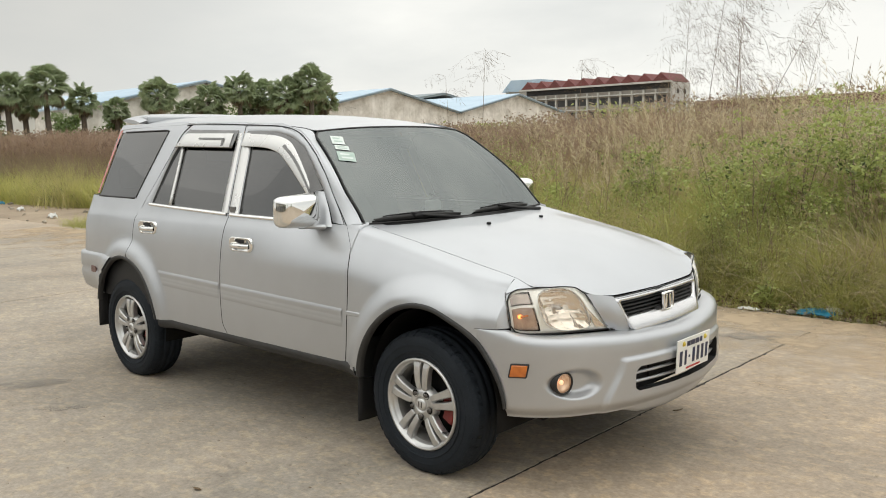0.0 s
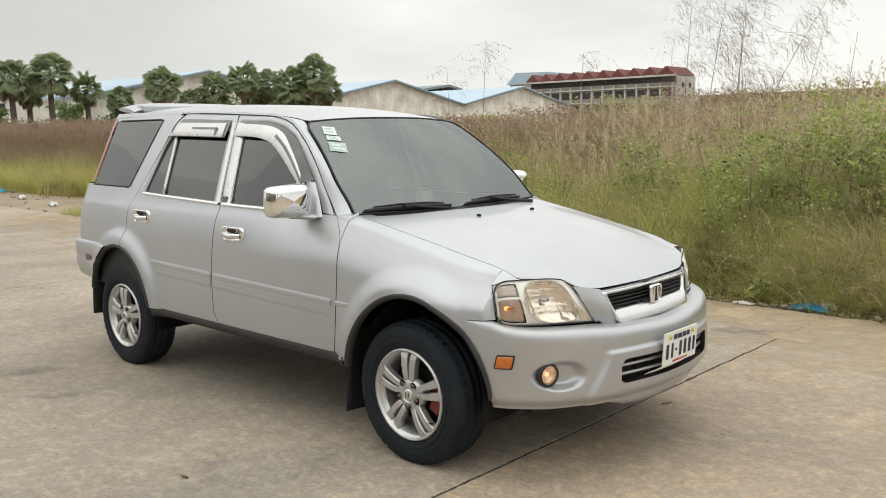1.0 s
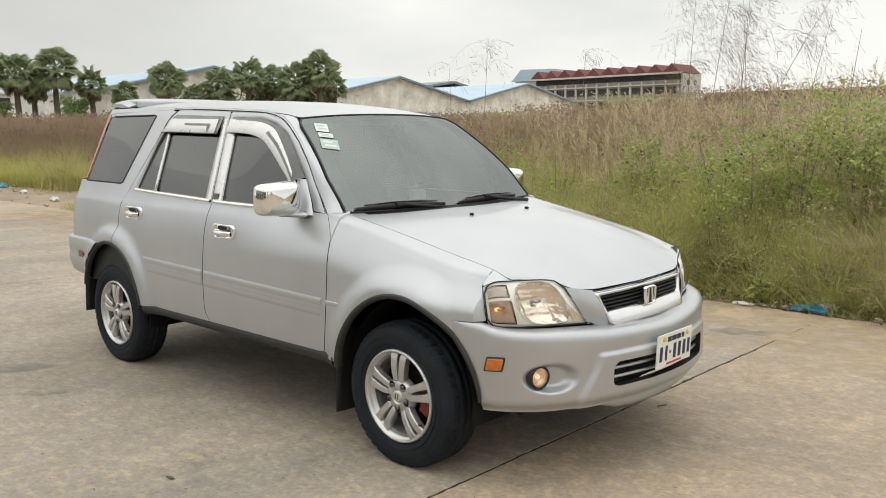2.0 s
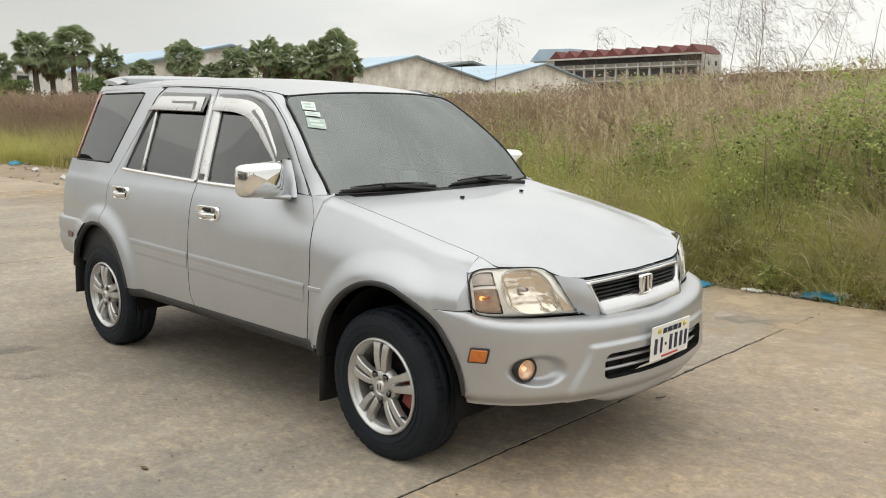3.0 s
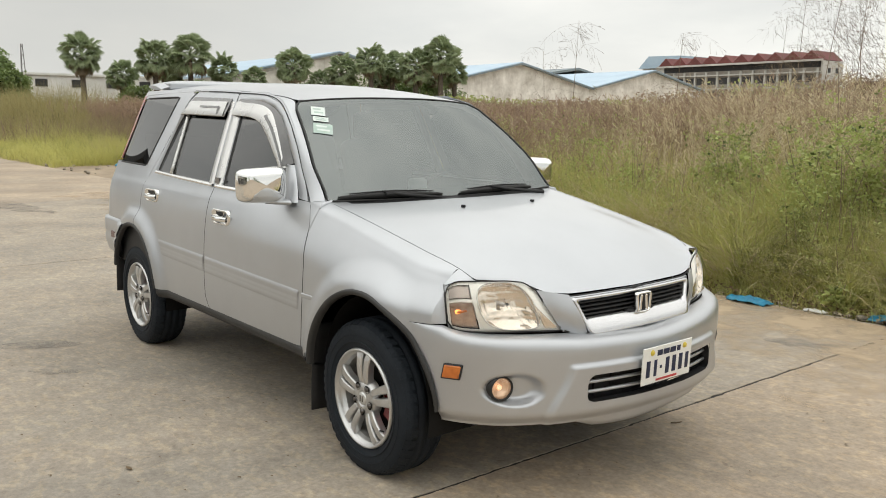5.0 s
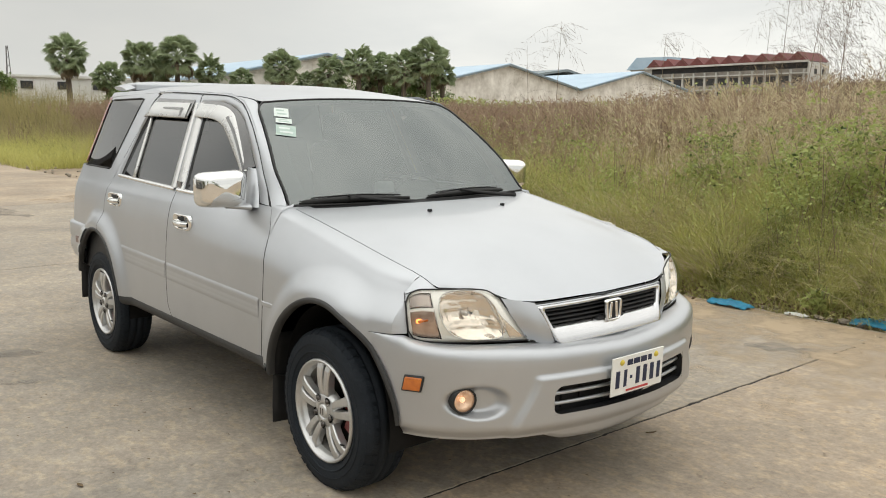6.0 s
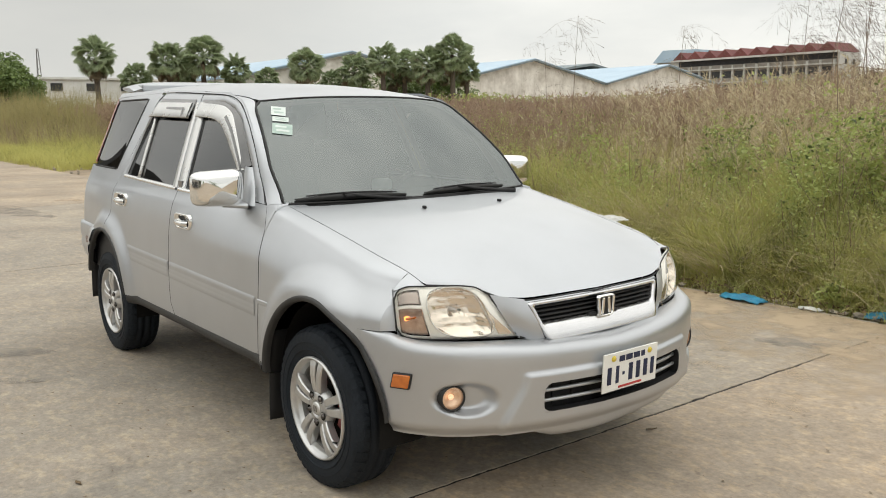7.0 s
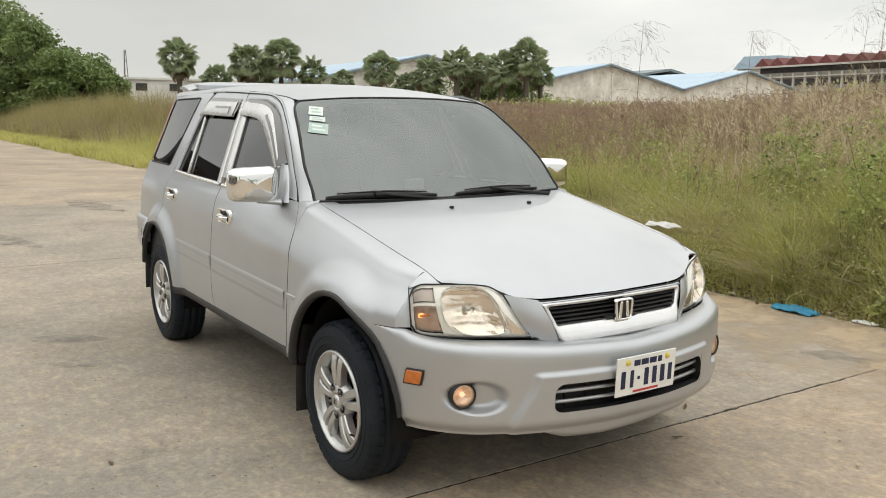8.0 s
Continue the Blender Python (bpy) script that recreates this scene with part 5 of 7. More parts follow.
# ---- side mirrors ----
for s in (1, -1):
    fd = doors[s][0]
    rows = []
    for i in range(15):
        b = lerp(-math.pi / 2, math.pi / 2, i / 14)
        ring = []
        for k in range(28):
            a = 2 * math.pi * k / 28
            cy = math.copysign(abs(math.cos(a)) ** 0.34, math.cos(a))
            cz = math.copysign(abs(math.sin(a)) ** 0.34, math.sin(a))
            cb = max(math.cos(b), 0) ** 0.36
            sb = math.sin(b)
            y = -0.897 - 0.116 * cy * cb
            z = 1.149 + 0.083 * cz * cb * (1 - 0.07 * cy)
            x = -0.785 + (0.062 if sb > 0 else 0.055) * sb - 0.10 * (abs(y + 0.78) - 0.12)
            ring.append((x, y, z))
        rows.append(ring)
    m = sheet("side_mirror", rows, CHROME, fd, "chrome covered door mirror", side=s, closed=True)
    part("mirror_glass", box_bm(0.006, 0.185, 0.115, (-0.842, -s * 0.897, 1.149), 0.002, turn=None), MIRROR, m)
    rows = []
    for k in range(7):
        t = k / 6
        c = (lerp(-0.735, -0.800, t), lerp(-0.782, -0.870, t), lerp(1.066, 1.072, t))
        rows.append([(c[0] + lerp(0.050, 0.036, t) * math.cos(a), c[1] - 0.01 * math.cos(a), c[2] + lerp(0.015, 0.013, t) * math.sin(a)) for a in span(0, 2 * math.pi, 12)[:-1]])
    sheet("mirror_foot", rows, PAINT, m, "", side=s, closed=True)
    flank_strip("mirror_sail", [(-0.852, 1.240), (-0.800, 1.066)], [(-0.786, 1.236), (-0.680, 1.066)], ((0, 0.0), (0.1, 0.012), (0.9, 0.012), (1.0, 0.0)), PAINT, m, s)

# ---- wipers ----
for y0, y1, yp in ((-0.665, -0.13, -0.40), (-0.02, 0.52, 0.24)):
    rows = []
    for k in range(17):
        y = lerp(y0, y1, k / 16)
        t = 0.012 + 0.010 * math.sin(k / 16 * math.pi)
        slim = 0.45 + 0.55 * math.sin(min(k, 16 - k) / 16 * math.pi)
        rows.append([on_screen(y, t + dt * slim, lift * (0.5 + 0.5 * slim)) for dt, lift in ((-0.010, 0.004), (-0.008, 0.018), (0.006, 0.024), (0.022, 0.018), (0.026, 0.004))])
    w = sheet("wiper", rows, GASKET, car, "black windshield wiper")
    tube("wiper_frame", [on_screen(lerp(y0 + .05, y1 - .05, k / 12), 0.030 + 0.016 * math.sin(k / 12 * math.pi), 0.020) for k in range(13)], 0.0034, BLACK, w)
    px, py, pz = on_screen(yp, 0.0, 0.0)
    tube("wiper_arm", [(px + 0.030, yp + 0.30, pz - 0.006), (px + 0.024, yp + 0.16, pz + 0.008), (px + 0.014, yp + 0.04, pz + 0.022), on_screen(yp - 0.05, 0.032, 0.028)], [0.011, 0.010, 0.009, 0.007], BLACK, w)
    part("wiper_clip", box_bm(0.026, 0.075, 0.018, (px - 0.002, yp - 0.01, pz + 0.026), 0.007), BLACK, w)

# ---- papers behind the windshield ----
for y0, y1, t0, t1, mat, bars in ((-0.528, -0.464, 0.815, 0.915, STICKER_W, STICKER_G), (-0.556, -0.486, 0.745, 0.797, STICKER_W, STICKER_G), (-0.578, -0.492, 0.615, 0.722, STICKER_G, STICKER_W)):
    st = sheet("window_sticker", [[on_screen(lerp(y0, y1, i / 4) - 0.30 * (t1 - t0) * (1 - j / 4), lerp(t0, t1, j / 4) - 0.40 * (y1 - y0) * i / 4, 0.0035) for j in range(5)] for i in range(5)], mat, windshield, "pale green paper permit")
    dy, dt = y1 - y0, t1 - t0
    for f0, f1, g0, g1 in ((0.15, 0.7, 0.62, 0.8), (0.2, 0.85, 0.25, 0.42)):
        sheet("sticker_bar", [[on_screen(y0 + dy * lerp(f0, f1, i) - 0.30 * dt * (1 - lerp(g0, g1, j)), t0 + dt * lerp(g0, g1, j) - 0.40 * dy * lerp(f0, f1, i), 0.0045) for j in (0, 1)] for i in (0, 1)], bars, st)

# ---- cabin ----
rows = [[(lerp(-0.46, -0.86, i / 6) - 0.06 * (y / 0.66) ** 2, y, 1.035 + 0.03 * math.sin(i / 6 * math.pi) - (0.10 if i == 6 else 0)) for y in span(-0.68, 0.68, 16)] for i in range(7)]
dash = sheet("dashboard", rows, BLACK, car, "dark dashboard")
part("dashboard_front", box_bm(0.03, 1.34, 0.45, (-0.88, 0, 0.78), 0.01), BLACK, dash)
part("air_freshener", box_bm(0.050, 0.100, 0.105, (-0.57, -0.145, 1.112), 0.018, 3), STICKER_W, dash, "pale plastic box on the dashboard")
part("cabin_floor", box_bm(2.3, 1.3, 0.05, (-1.95, 0, 0.52)), DARK, car)
for s in (1, -1):
    rows = [[on_flank(x, z, -0.05) for x in span(-3.15, -0.62, 16)] for z in span(0.50, 1.07, 5)]
    sheet("door_lining", rows, BLACK, car, side=s)
rows = [[(x, y, curve(RX, RZC, x) - 0.045 - 0.05 * (abs(y) / 0.55) ** 2.6) for y in span(-0.55, 0.55, 12)] for x in span(-3.1, -1.05, 12)]
sheet("headliner", rows, FABRIC, car)


def seat(x, y):
    st = part("seat_cushion", box_bm(0.50, 0.50, 0.16, (x, y, 0.68), 0.05, 3), FABRIC, car, "grey cloth seat", True)
    part("seat_back", box_bm(0.13, 0.48, 0.62, (0, 0, 0.31), 0.05, 3), FABRIC, st, "", True).matrix_basis = Matrix.Translation((x - 0.22, y, 0.72)) @ Matrix.Rotation(radians(-14), 4, "Y")
    part("headrest", box_bm(0.09, 0.27, 0.17, (x - 0.38, y, 1.41), 0.035, 3), FABRIC, st, "", True)
    for d in (-0.06, 0.06):
        tube("headrest_post", [(x - 0.37, y + d, 1.27), (x - 0.38, y + d, 1.36)], 0.006, STEEL, st)


for x, y in ((-1.35, -0.37), (-1.35, 0.37), (-2.25, -0.37), (-2.25, 0.37)):
    seat(x, y)
ring = [(-1.03 + 0.07 * math.cos(a), 0.37 + 0.185 * math.sin(a), 0.99 + 0.165 * math.cos(a)) for a in span(0, 2 * math.pi, 32)[:-1]]
sw = tube("steering_wheel", ring, 0.014, BLACK, car, "black steering wheel", closed=True)
part("steering_hub", box_bm(0.05, 0.13, 0.10, (-1.02, 0.37, 0.98), 0.02), BLACK, sw)
tube("steering_column", [(-1.02, 0.37, 0.98), (-0.86, 0.37, 0.90)], 0.035, BLACK, sw)
part("rear_view_mirror", box_bm(0.03, 0.24, 0.07, (-1.00, 0.0, 1.47), 0.014), BLACK, car)


# ---- ground, concrete slabs ----
def strewn(x0, x1, y0, y1, n, seed):
    r = np.random.default_rng(seed)
    return np.stack([r.uniform(x0, x1, n), r.uniform(y0, y1, n)], 1)


xs_ = [-2500, -400, -120, -60, -30, -12, 0, 12, 40, 200, 2500]
ys_ = [-2500, -300, -60, -16.8, 3.4, 4.2, 8, 20, 60, 200, 2500]
ground = mesh_ob("ground", [(x, y, -0.10 if -17 < y < 3.9 else -0.02) for y in ys_ for x in xs_],
                 [(j * 11 + i, j * 11 + i + 1, j * 11 + i + 12, j * 11 + i + 11) for j in range(10) for i in range(10)], SOIL, smooth=False)
tagged(ground, "dry brown soil under rank grass", "ground", kind="structure")

pave = tagged(new("pavement"), "worn sandy concrete road cast in long slabs", "pavement", kind="structure")


def slab(x0, x1, y0, y1, seed):
    """One cast slab with slightly broken edges."""
    r = random.Random(seed)
    outline = []
    n = 520
    for (ax, ay), (bx, by) in (((x0, y0), (x1, y0)), ((x1, y0), (x1, y1)), ((x1, y1), (x0, y1)), ((x0, y1), (x0, y0))):
        for k in range(n):
            t = k / n
            x, y = lerp(ax, bx, t), lerp(ay, by, t)
            nx, ny = (by - ay), -(bx - ax)
            ln = math.hypot(nx, ny)
            if ay == by == y1:
                d = -0.05 - 0.04 * noise.noise((x * 3, y * 3, 4)) - 0.035 * noise.noise((x * 11, y, 7)) - 0.012 * noise.noise((x * 31, y, 2))
                outline.append((x, y + d))
            else:
                # both sides of a joint wander together, and chip now and then
                mean = 0.007 * noise.noise((x * 0.3, y * 2.3, 1.0)) + 0.005 * noise.noise((x * 0.3, y * 9.0, 5.0))
                chip = abs(r.gauss(0, 0.0028)) + 0.016 * max(0, noise.noise((x * 5, y * 8.0, seed)) - 0.22)
                outline.append((x + mean * abs(ny == 0) + nx / ln * -chip, y + ny / ln * -chip))
    bm = bmesh.new()
    top = [bm.verts.new((x, y, 0)) for x, y in outline]
    low = [bm.verts.new((x, y, -0.12)) for x, y in outline]
    bm.faces.new(top)
    m = len(top)
    for i in range(m):
        bm.faces.new((low[i], low[(i + 1) % m], top[(i + 1) % m], top[i]))
    return part("slab", bm, CONCRETE if seed % 40 > 37 or seed == -1 else CONCRETE_WARM, pave)


for k in range(-13, 4):
    slab(0.333 + 6.52 * k + 0.0055, 0.333 + 6.52 * (k + 1) - 0.0055, -9.4, 3.55 if k > -3 else 3.72, k)
    slab(0.333 + 6.52 * k + 0.004, 0.333 + 6.52 * (k + 1) - 0.004, -16.4, -9.408, k + 40)


# dirt packed into the joints
TAR = surface("joint_dirt", (0.015, 0.013, 0.011), (0.035, 0.029, 0.024), 30, 0.95, 0, 0.5, 90)
for k in range(-13, 4):
    part("joint", box_bm(0.034, 19.4, 0.02, (0.333 + 6.52 * k, -6.75, -0.0135)), TAR, pave, "dirt-filled joint")
part("joint", box_bm(100, 0.03, 0.02, (-25, -9.404, -0.015)), TAR, pave, "dirt-filled joint")


# damp grey stains with a shape of their own, thin films on the slabs
def stain(x, y, rx, ry, turn, seed):
    r = random.Random(seed)
    bm = bmesh.new()
    pts = []
    for k in range(36):
        a = 2 * math.pi * k / 36
        d = 0.72 + 0.5 * noise.noise((math.cos(a) * 1.4 + seed, math.sin(a) * 1.4, seed * 0.37)) + r.uniform(-0.07, 0.07)
        px, py = rx * d * math.cos(a), ry * d * math.sin(a)
        c, s_ = math.cos(turn), math.sin(turn)
        pts.append(bm.verts.new((x + px * c - py * s_, y + px * s_ + py * c, 0.004)))
    bm.faces.new(pts)
    return part("damp_stain", bm, STAIN, pave, "thin grey damp stain")


def stain_material():
    m, n, l, b = blank("damp_film")
    n.remove(b)
    t, d, x = n.new("ShaderNodeBsdfTransparent"), n.new("ShaderNodeBsdfDiffuse"), n.new("ShaderNodeMixShader")
    d.inputs["Color"].default_value = (0.27, 0.25, 0.225, 1)
    geo, nz, mr = n.new("ShaderNodeNewGeometry"), n.new("ShaderNodeTexNoise"), n.new("ShaderNodeMapRange")
    nz.inputs["Scale"].default_value, nz.inputs["Detail"].default_value = 5.0, 8
    mr.inputs["From Min"].default_value, mr.inputs["From Max"].default_value = 0.40, 0.62
    mr.inputs["To Min"].default_value, mr.inputs["To Max"].default_value = 0.0, 0.5
    l.new(geo.outputs["Position"], nz.inputs["Vector"])
    l.new(nz.outputs["Fac"], mr.inputs["Value"])
    l.new(mr.outputs["Result"], x.inputs["Fac"])
    l.new(t.outputs[0], x.inputs[1])
    l.new(d.outputs[0], x.inputs[2])
    l.new(x.outputs[0], n["Material Output"].inputs["Surface"])
    return m


STAIN = stain_material()
for k, (x, y, rx, ry, turn) in enumerate(((-2.95, -1.42, 0.36, 0.13, 0.9), (-2.29, -1.46, 0.20, 0.12, 0.6), (0.10, 2.55, 0.30, 0.2, 0.4), (-5.9, -2.2, 0.7, 0.2, 0.3), (-8.3, -1.2, 1.1, 0.25, 0.2), (-12, 0.5, 1.6, 0.4, 0.1))):
    stain(x, y, rx, ry, turn, k + 3)


def dust_material():
    m, n, l, b = blank("sandy_dust")
    n.remove(b)
    t, d, x = n.new("ShaderNodeBsdfTransparent"), n.new("ShaderNodeBsdfDiffuse"), n.new("ShaderNodeMixShader")
    d.inputs["Color"].default_value = (0.50, 0.395, 0.275, 1)
    geo, sep, nz = n.new("ShaderNodeNewGeometry"), n.new("ShaderNodeSeparateXYZ"), n.new("ShaderNodeTexNoise")
    nz.inputs["Scale"].default_value, nz.inputs["Detail"].default_value, nz.inputs["Roughness"].default_value = 2.2, 9, 0.66
    depth, cut = n.new("ShaderNodeMapRange"), n.new("ShaderNodeMapRange")
    depth.inputs["From Min"].default_value, depth.inputs["From Max"].default_value = 1.2, 3.5
    depth.inputs["To Min"].default_value, depth.inputs["To Max"].default_value = -0.16, 0.18
    cut.inputs["From Min"].default_value, cut.inputs["From Max"].default_value = 0.44, 0.70
    cut.inputs["To Max"].default_value = 0.8
    add = n.new("ShaderNodeMath")
    l.new(geo.outputs["Position"], sep.inputs["Vector"])
    l.new(geo.outputs["Position"], nz.inputs["Vector"])
    l.new(sep.outputs["Y"], depth.inputs["Value"])
    l.new(nz.outputs["Fac"], add.inputs[0])
    l.new(depth.outputs["Result"], add.inputs[1])
    l.new(add.outputs[0], cut.inputs["Value"])
    l.new(cut.outputs["Result"], x.inputs["Fac"])
    l.new(t.outputs[0], x.inputs[1])
    l.new(d.outputs[0], x.inputs[2])
    l.new(x.outputs[0], n["Material Output"].inputs["Surface"])
    return m


mesh_ob("sand_film", [(x, y, 0.0025) for y in (1.2, 2.4, 3.46) for x in span(-14, 6, 10)], [(j * 11 + i, j * 11 + i + 1, j * 11 + i + 12, j * 11 + i + 11) for j in range(2) for i in range(10)], dust_material(), pave, "thin drift of sandy dust by the verge", False)


# ---- grass and weeds ----
def blades(name, base, height, width, lean, material, seed, segs=3, z0=-0.05, twist=1.0):
    """Many grass blades in one mesh: base (n, 2), height, width and lean (n)."""
    r = np.random.default_rng(seed)
    n = len(base)
    face, fall = r.uniform(0, 2 * np.pi, n), r.uniform(0, 2 * np.pi, n)
    ts = np.linspace(0, 1, segs + 1)
    verts = np.zeros((n, 2 * segs + 1, 3), np.float32)
    for k, t in enumerate(ts):
        px = base[:, 0] + np.cos(fall) * lean * height * t ** 2
        py = base[:, 1] + np.sin(fall) * lean * height * t ** 2
        pz = z0 + height * (t - 0.35 * np.minimum(lean, 1.2) * t ** 2)
        if k < segs:
            w = width * (1 - 0.75 * t) * 0.5
            a = face + twist * t
            verts[:, 2 * k] = np.stack([px - np.cos(a) * w, py - np.sin(a) * w, pz], 1)
            verts[:, 2 * k + 1] = np.stack([px + np.cos(a) * w, py + np.sin(a) * w, pz], 1)
        else:
            verts[:, 2 * segs] = np.stack([px, py, pz], 1)
    m = 2 * segs + 1
    one = []
    for k in range(segs - 1):
        one.append([2 * k, 2 * k + 1, 2 * k + 3, 2 * k + 2])
    loops = np.array([i for f in one for i in f] + [2 * segs - 2, 2 * segs - 1, 2 * segs], np.int32)
    tot = np.array([4] * (segs - 1) + [3], np.int32)
    return numpy_mesh(name, verts.reshape(-1, 3), (loops[None, :] + (np.arange(n) * m)[:, None]).ravel(), np.tile(tot, n), material)


def numpy_mesh(name, verts, loops, totals, material):
    me = bpy.data.meshes.new(name)
    me.vertices.add(len(verts))
    me.vertices.foreach_set("co", np.ascontiguousarray(verts, np.float32).ravel())
    me.loops.add(len(loops))
    me.loops.foreach_set("vertex_index", np.ascontiguousarray(loops, np.int32))
    me.polygons.add(len(totals))
    me.polygons.foreach_set("loop_start", np.concatenate([[0], np.cumsum(totals)[:-1]]).astype(np.int32))
    me.update(calc_edges=True)
    me.materials.append(material)
    return new(name, me)


def leaves(name, centre, size, material, seed, parent=None, label="", droop=0.3):
    """Leaf-shaped quads about given places: centre (n, 3), size (n)."""
    r = np.random.default_rng(seed)
    n = len(centre)
    d = r.normal(size=(n, 3))
    d[:, 2] = d[:, 2] * 0.6 - droop
    d /= np.linalg.norm(d, axis=1, keepdims=True)
    u = np.cross(d, r.normal(size=(n, 3)))
    u /= np.linalg.norm(u, axis=1, keepdims=True)
    s = size[:, None]
    v = np.stack([centre, centre + d * s * 0.5 + u * s * 0.26, centre + d * s, centre + d * s * 0.5 - u * s * 0.26], 1)
    ob = numpy_mesh(name, v.reshape(-1, 3), np.arange(4 * n), np.full(n, 4), material)
    if parent:
        ob.parent = parent
    if label:
        ob["label"] = label
    return ob


def clumped(x0, x1, y0, y1, n, seed, clumps=0.02, spread=0.16):
    r = np.random.default_rng(seed)
    c = np.stack([r.uniform(x0, x1, max(int(n * clumps), 1)), r.uniform(y0, y1, max(int(n * clumps), 1))], 1)
    p = c[r.integers(0, len(c), n)] + r.normal(0, spread, (n, 2))
    return p[(p[:, 1] > y0 - 0.05)]


def plumes(name, base, height, material, seed, length=0.28, branches=9, width=0.006, lean=0.12, fan=0.35, z0=-0.05):
    """Flowering stalks: a thin stem and a feathery head of slender branches."""
    r = np.random.default_rng(seed)
    n = len(base)
    fall = r.uniform(0, 2 * np.pi, n)
    ln = lean * r.uniform(0.3, 1.8, n) * height
    tip = np.stack([base[:, 0] + np.cos(fall) * ln, base[:, 1] + np.sin(fall) * ln, z0 + height], 1)
    foot = np.stack([base[:, 0], base[:, 1], np.full(n, z0)], 1)
    a = r.uniform(0, 2 * np.pi, n)
    side_ = np.stack([np.cos(a), np.sin(a), np.zeros(n)], 1) * (width * 0.45)
    parts = [np.stack([foot - side_, foot + side_, tip], 1)]
    axis = tip - foot
    axis /= np.linalg.norm(axis, axis=1, keepdims=True)
    for k in range(branches):
        t = k / branches
        start = tip - axis * (length * (1 - t) * r.uniform(0.8, 1.2, n))[:, None]
        dr = r.normal(size=(n, 3)) * fan
        dr[:, 0] += np.cos(fall) * 0.45
        dr[:, 1] += np.sin(fall) * 0.45
        dr += axis
        dr /= np.linalg.norm(dr, axis=1, keepdims=True)
        end = start + dr * (length * r.uniform(0.35, 0.7, n))[:, None]
        end[:, 2] -= length * 0.12
        b = r.uniform(0, 2 * np.pi, n)
        w = np.stack([np.cos(b), np.sin(b), r.normal(0, 0.5, n)], 1) * width
        mid = (start + end) / 2
        parts.append(np.stack([start, mid + w, end], 1))
        parts.append(np.stack([start, end, mid - w], 1))
    v = np.concatenate([p.reshape(-1, 3) for p in parts])
    return numpy_mesh(name, v, np.arange(len(v)), np.full(len(v) // 3, 3), material)


G_GREEN = leafy("green_grass_blades", (0.094, 0.104, 0.026), (0.57, 0.55, 0.18), island=0.6, through=0.3)
G_FRESH = leafy("fresh_grass_blades", (0.12, 0.14, 0.030), (0.46, 0.46, 0.155), island=0.6, through=0.32)
G_YELLOW = leafy("yellowing_straw", (0.22, 0.19, 0.065), (0.72, 0.65, 0.30), island=0.6, through=0.32)
G_OLIVE = leafy("olive_grass_blades", (0.092, 0.092, 0.032), (0.52, 0.47, 0.21), island=0.6, through=0.3)
G_BROWN = leafy("russet_grass_blades", (0.155, 0.105, 0.072), (0.345, 0.265, 0.185), through=0.38)
G_WEED = leafy("weedy_growth", (0.10, 0.092, 0.034), (0.37, 0.32, 0.14), island=0.5, through=0.35)
G_STRAW = leafy("straw_seed_heads", (0.25, 0.20, 0.115), (0.60, 0.51, 0.34), through=0.35)
G_RUSSET = leafy("russet_seed_heads", (0.17, 0.110, 0.078), (0.35, 0.25, 0.175), through=0.35)
LEAF = leafy("shrub_leaves", (0.066, 0.096, 0.028), (0.41, 0.46, 0.155), 0.6, 0.5, 0.4)
LEAF_TREE = leafy("tree_leaves", (0.030, 0.058, 0.018), (0.19, 0.26, 0.085), 0.5, 0.45, 0.3)
REED = surface("dry_reed_stalk", (0.15, 0.11, 0.075), (0.28, 0.22, 0.15), 12, 0.8)
BARK = surface("palm_bark", (0.07, 0.055, 0.042), (0.16, 0.13, 0.10), 4, 0.9, 0, 0.5, 30)

rg = np.random.default_rng(11)


def stuff(ob, label):
    return tagged(ob, label, "grass", kind="stuff")


def wild(n, lo, hi):
    return rg.uniform(lo, hi, n)


def crest(p):
    """How tall the growth stands at a place: low by the road, higher behind, highest on the bank past the car's nose."""
    d = np.hypot(p[:, 0] - 2.8, p[:, 1] + 2.9)
    az = np.degrees(np.arctan2(p[:, 1] + 2.9, p[:, 0] - 2.8))
    k = np.clip((127 - az) / 17, 0, 1)
    bank = np.minimum(1.40 + d * (0.016 + 0.038 * k), 2.12)
    rise = np.clip((p[:, 1] - 3.45) / np.where(az > 150, 4.0, 2.6 + 1.5 * k), 0.0, 1.0) ** 0.75
    lump = np.sin(p[:, 0] * 2.3 + 1.7 * np.sin(p[:, 1] * 1.9)) * np.sin(p[:, 1] * 2.9 + 1.3 * np.sin(p[:, 0] * 1.3))
    fine = np.sin(p[:, 0] * 6.1 + 2.0 * np.sin(p[:, 1] * 4.3)) * np.sin(p[:, 1] * 5.7 + 1.1)
    return bank * (0.16 + 0.84 * rise) * (1 + (0.26 * lump + 0.13 * fine) * (0.35 + 0.65 * (1 - rise)))


def grow(p, lo, hi):
    return crest(p) * rg.uniform(lo, hi, len(p))


def straw_side(p, seed):
    """Where straw-coloured heads take over from the russet ones, along a ragged line through the field."""
    return p[:, 0] + 0.9 * (p[:, 1] - 6.44) > -4.9 + np.random.default_rng(seed).normal(0, 0.7, len(p))


# short fringe along the concrete
p = clumped(-14, 9, 3.52, 4.5, 24000, 1, 0.03, 0.13)
stuff(blades("grass_fringe", p, wild(len(p), 0.10, 0.42), wild(len(p), 0.004, 0.008), wild(len(p), 0.4, 1.5), G_FRESH, 2), "short green grass fringe along the concrete edge")
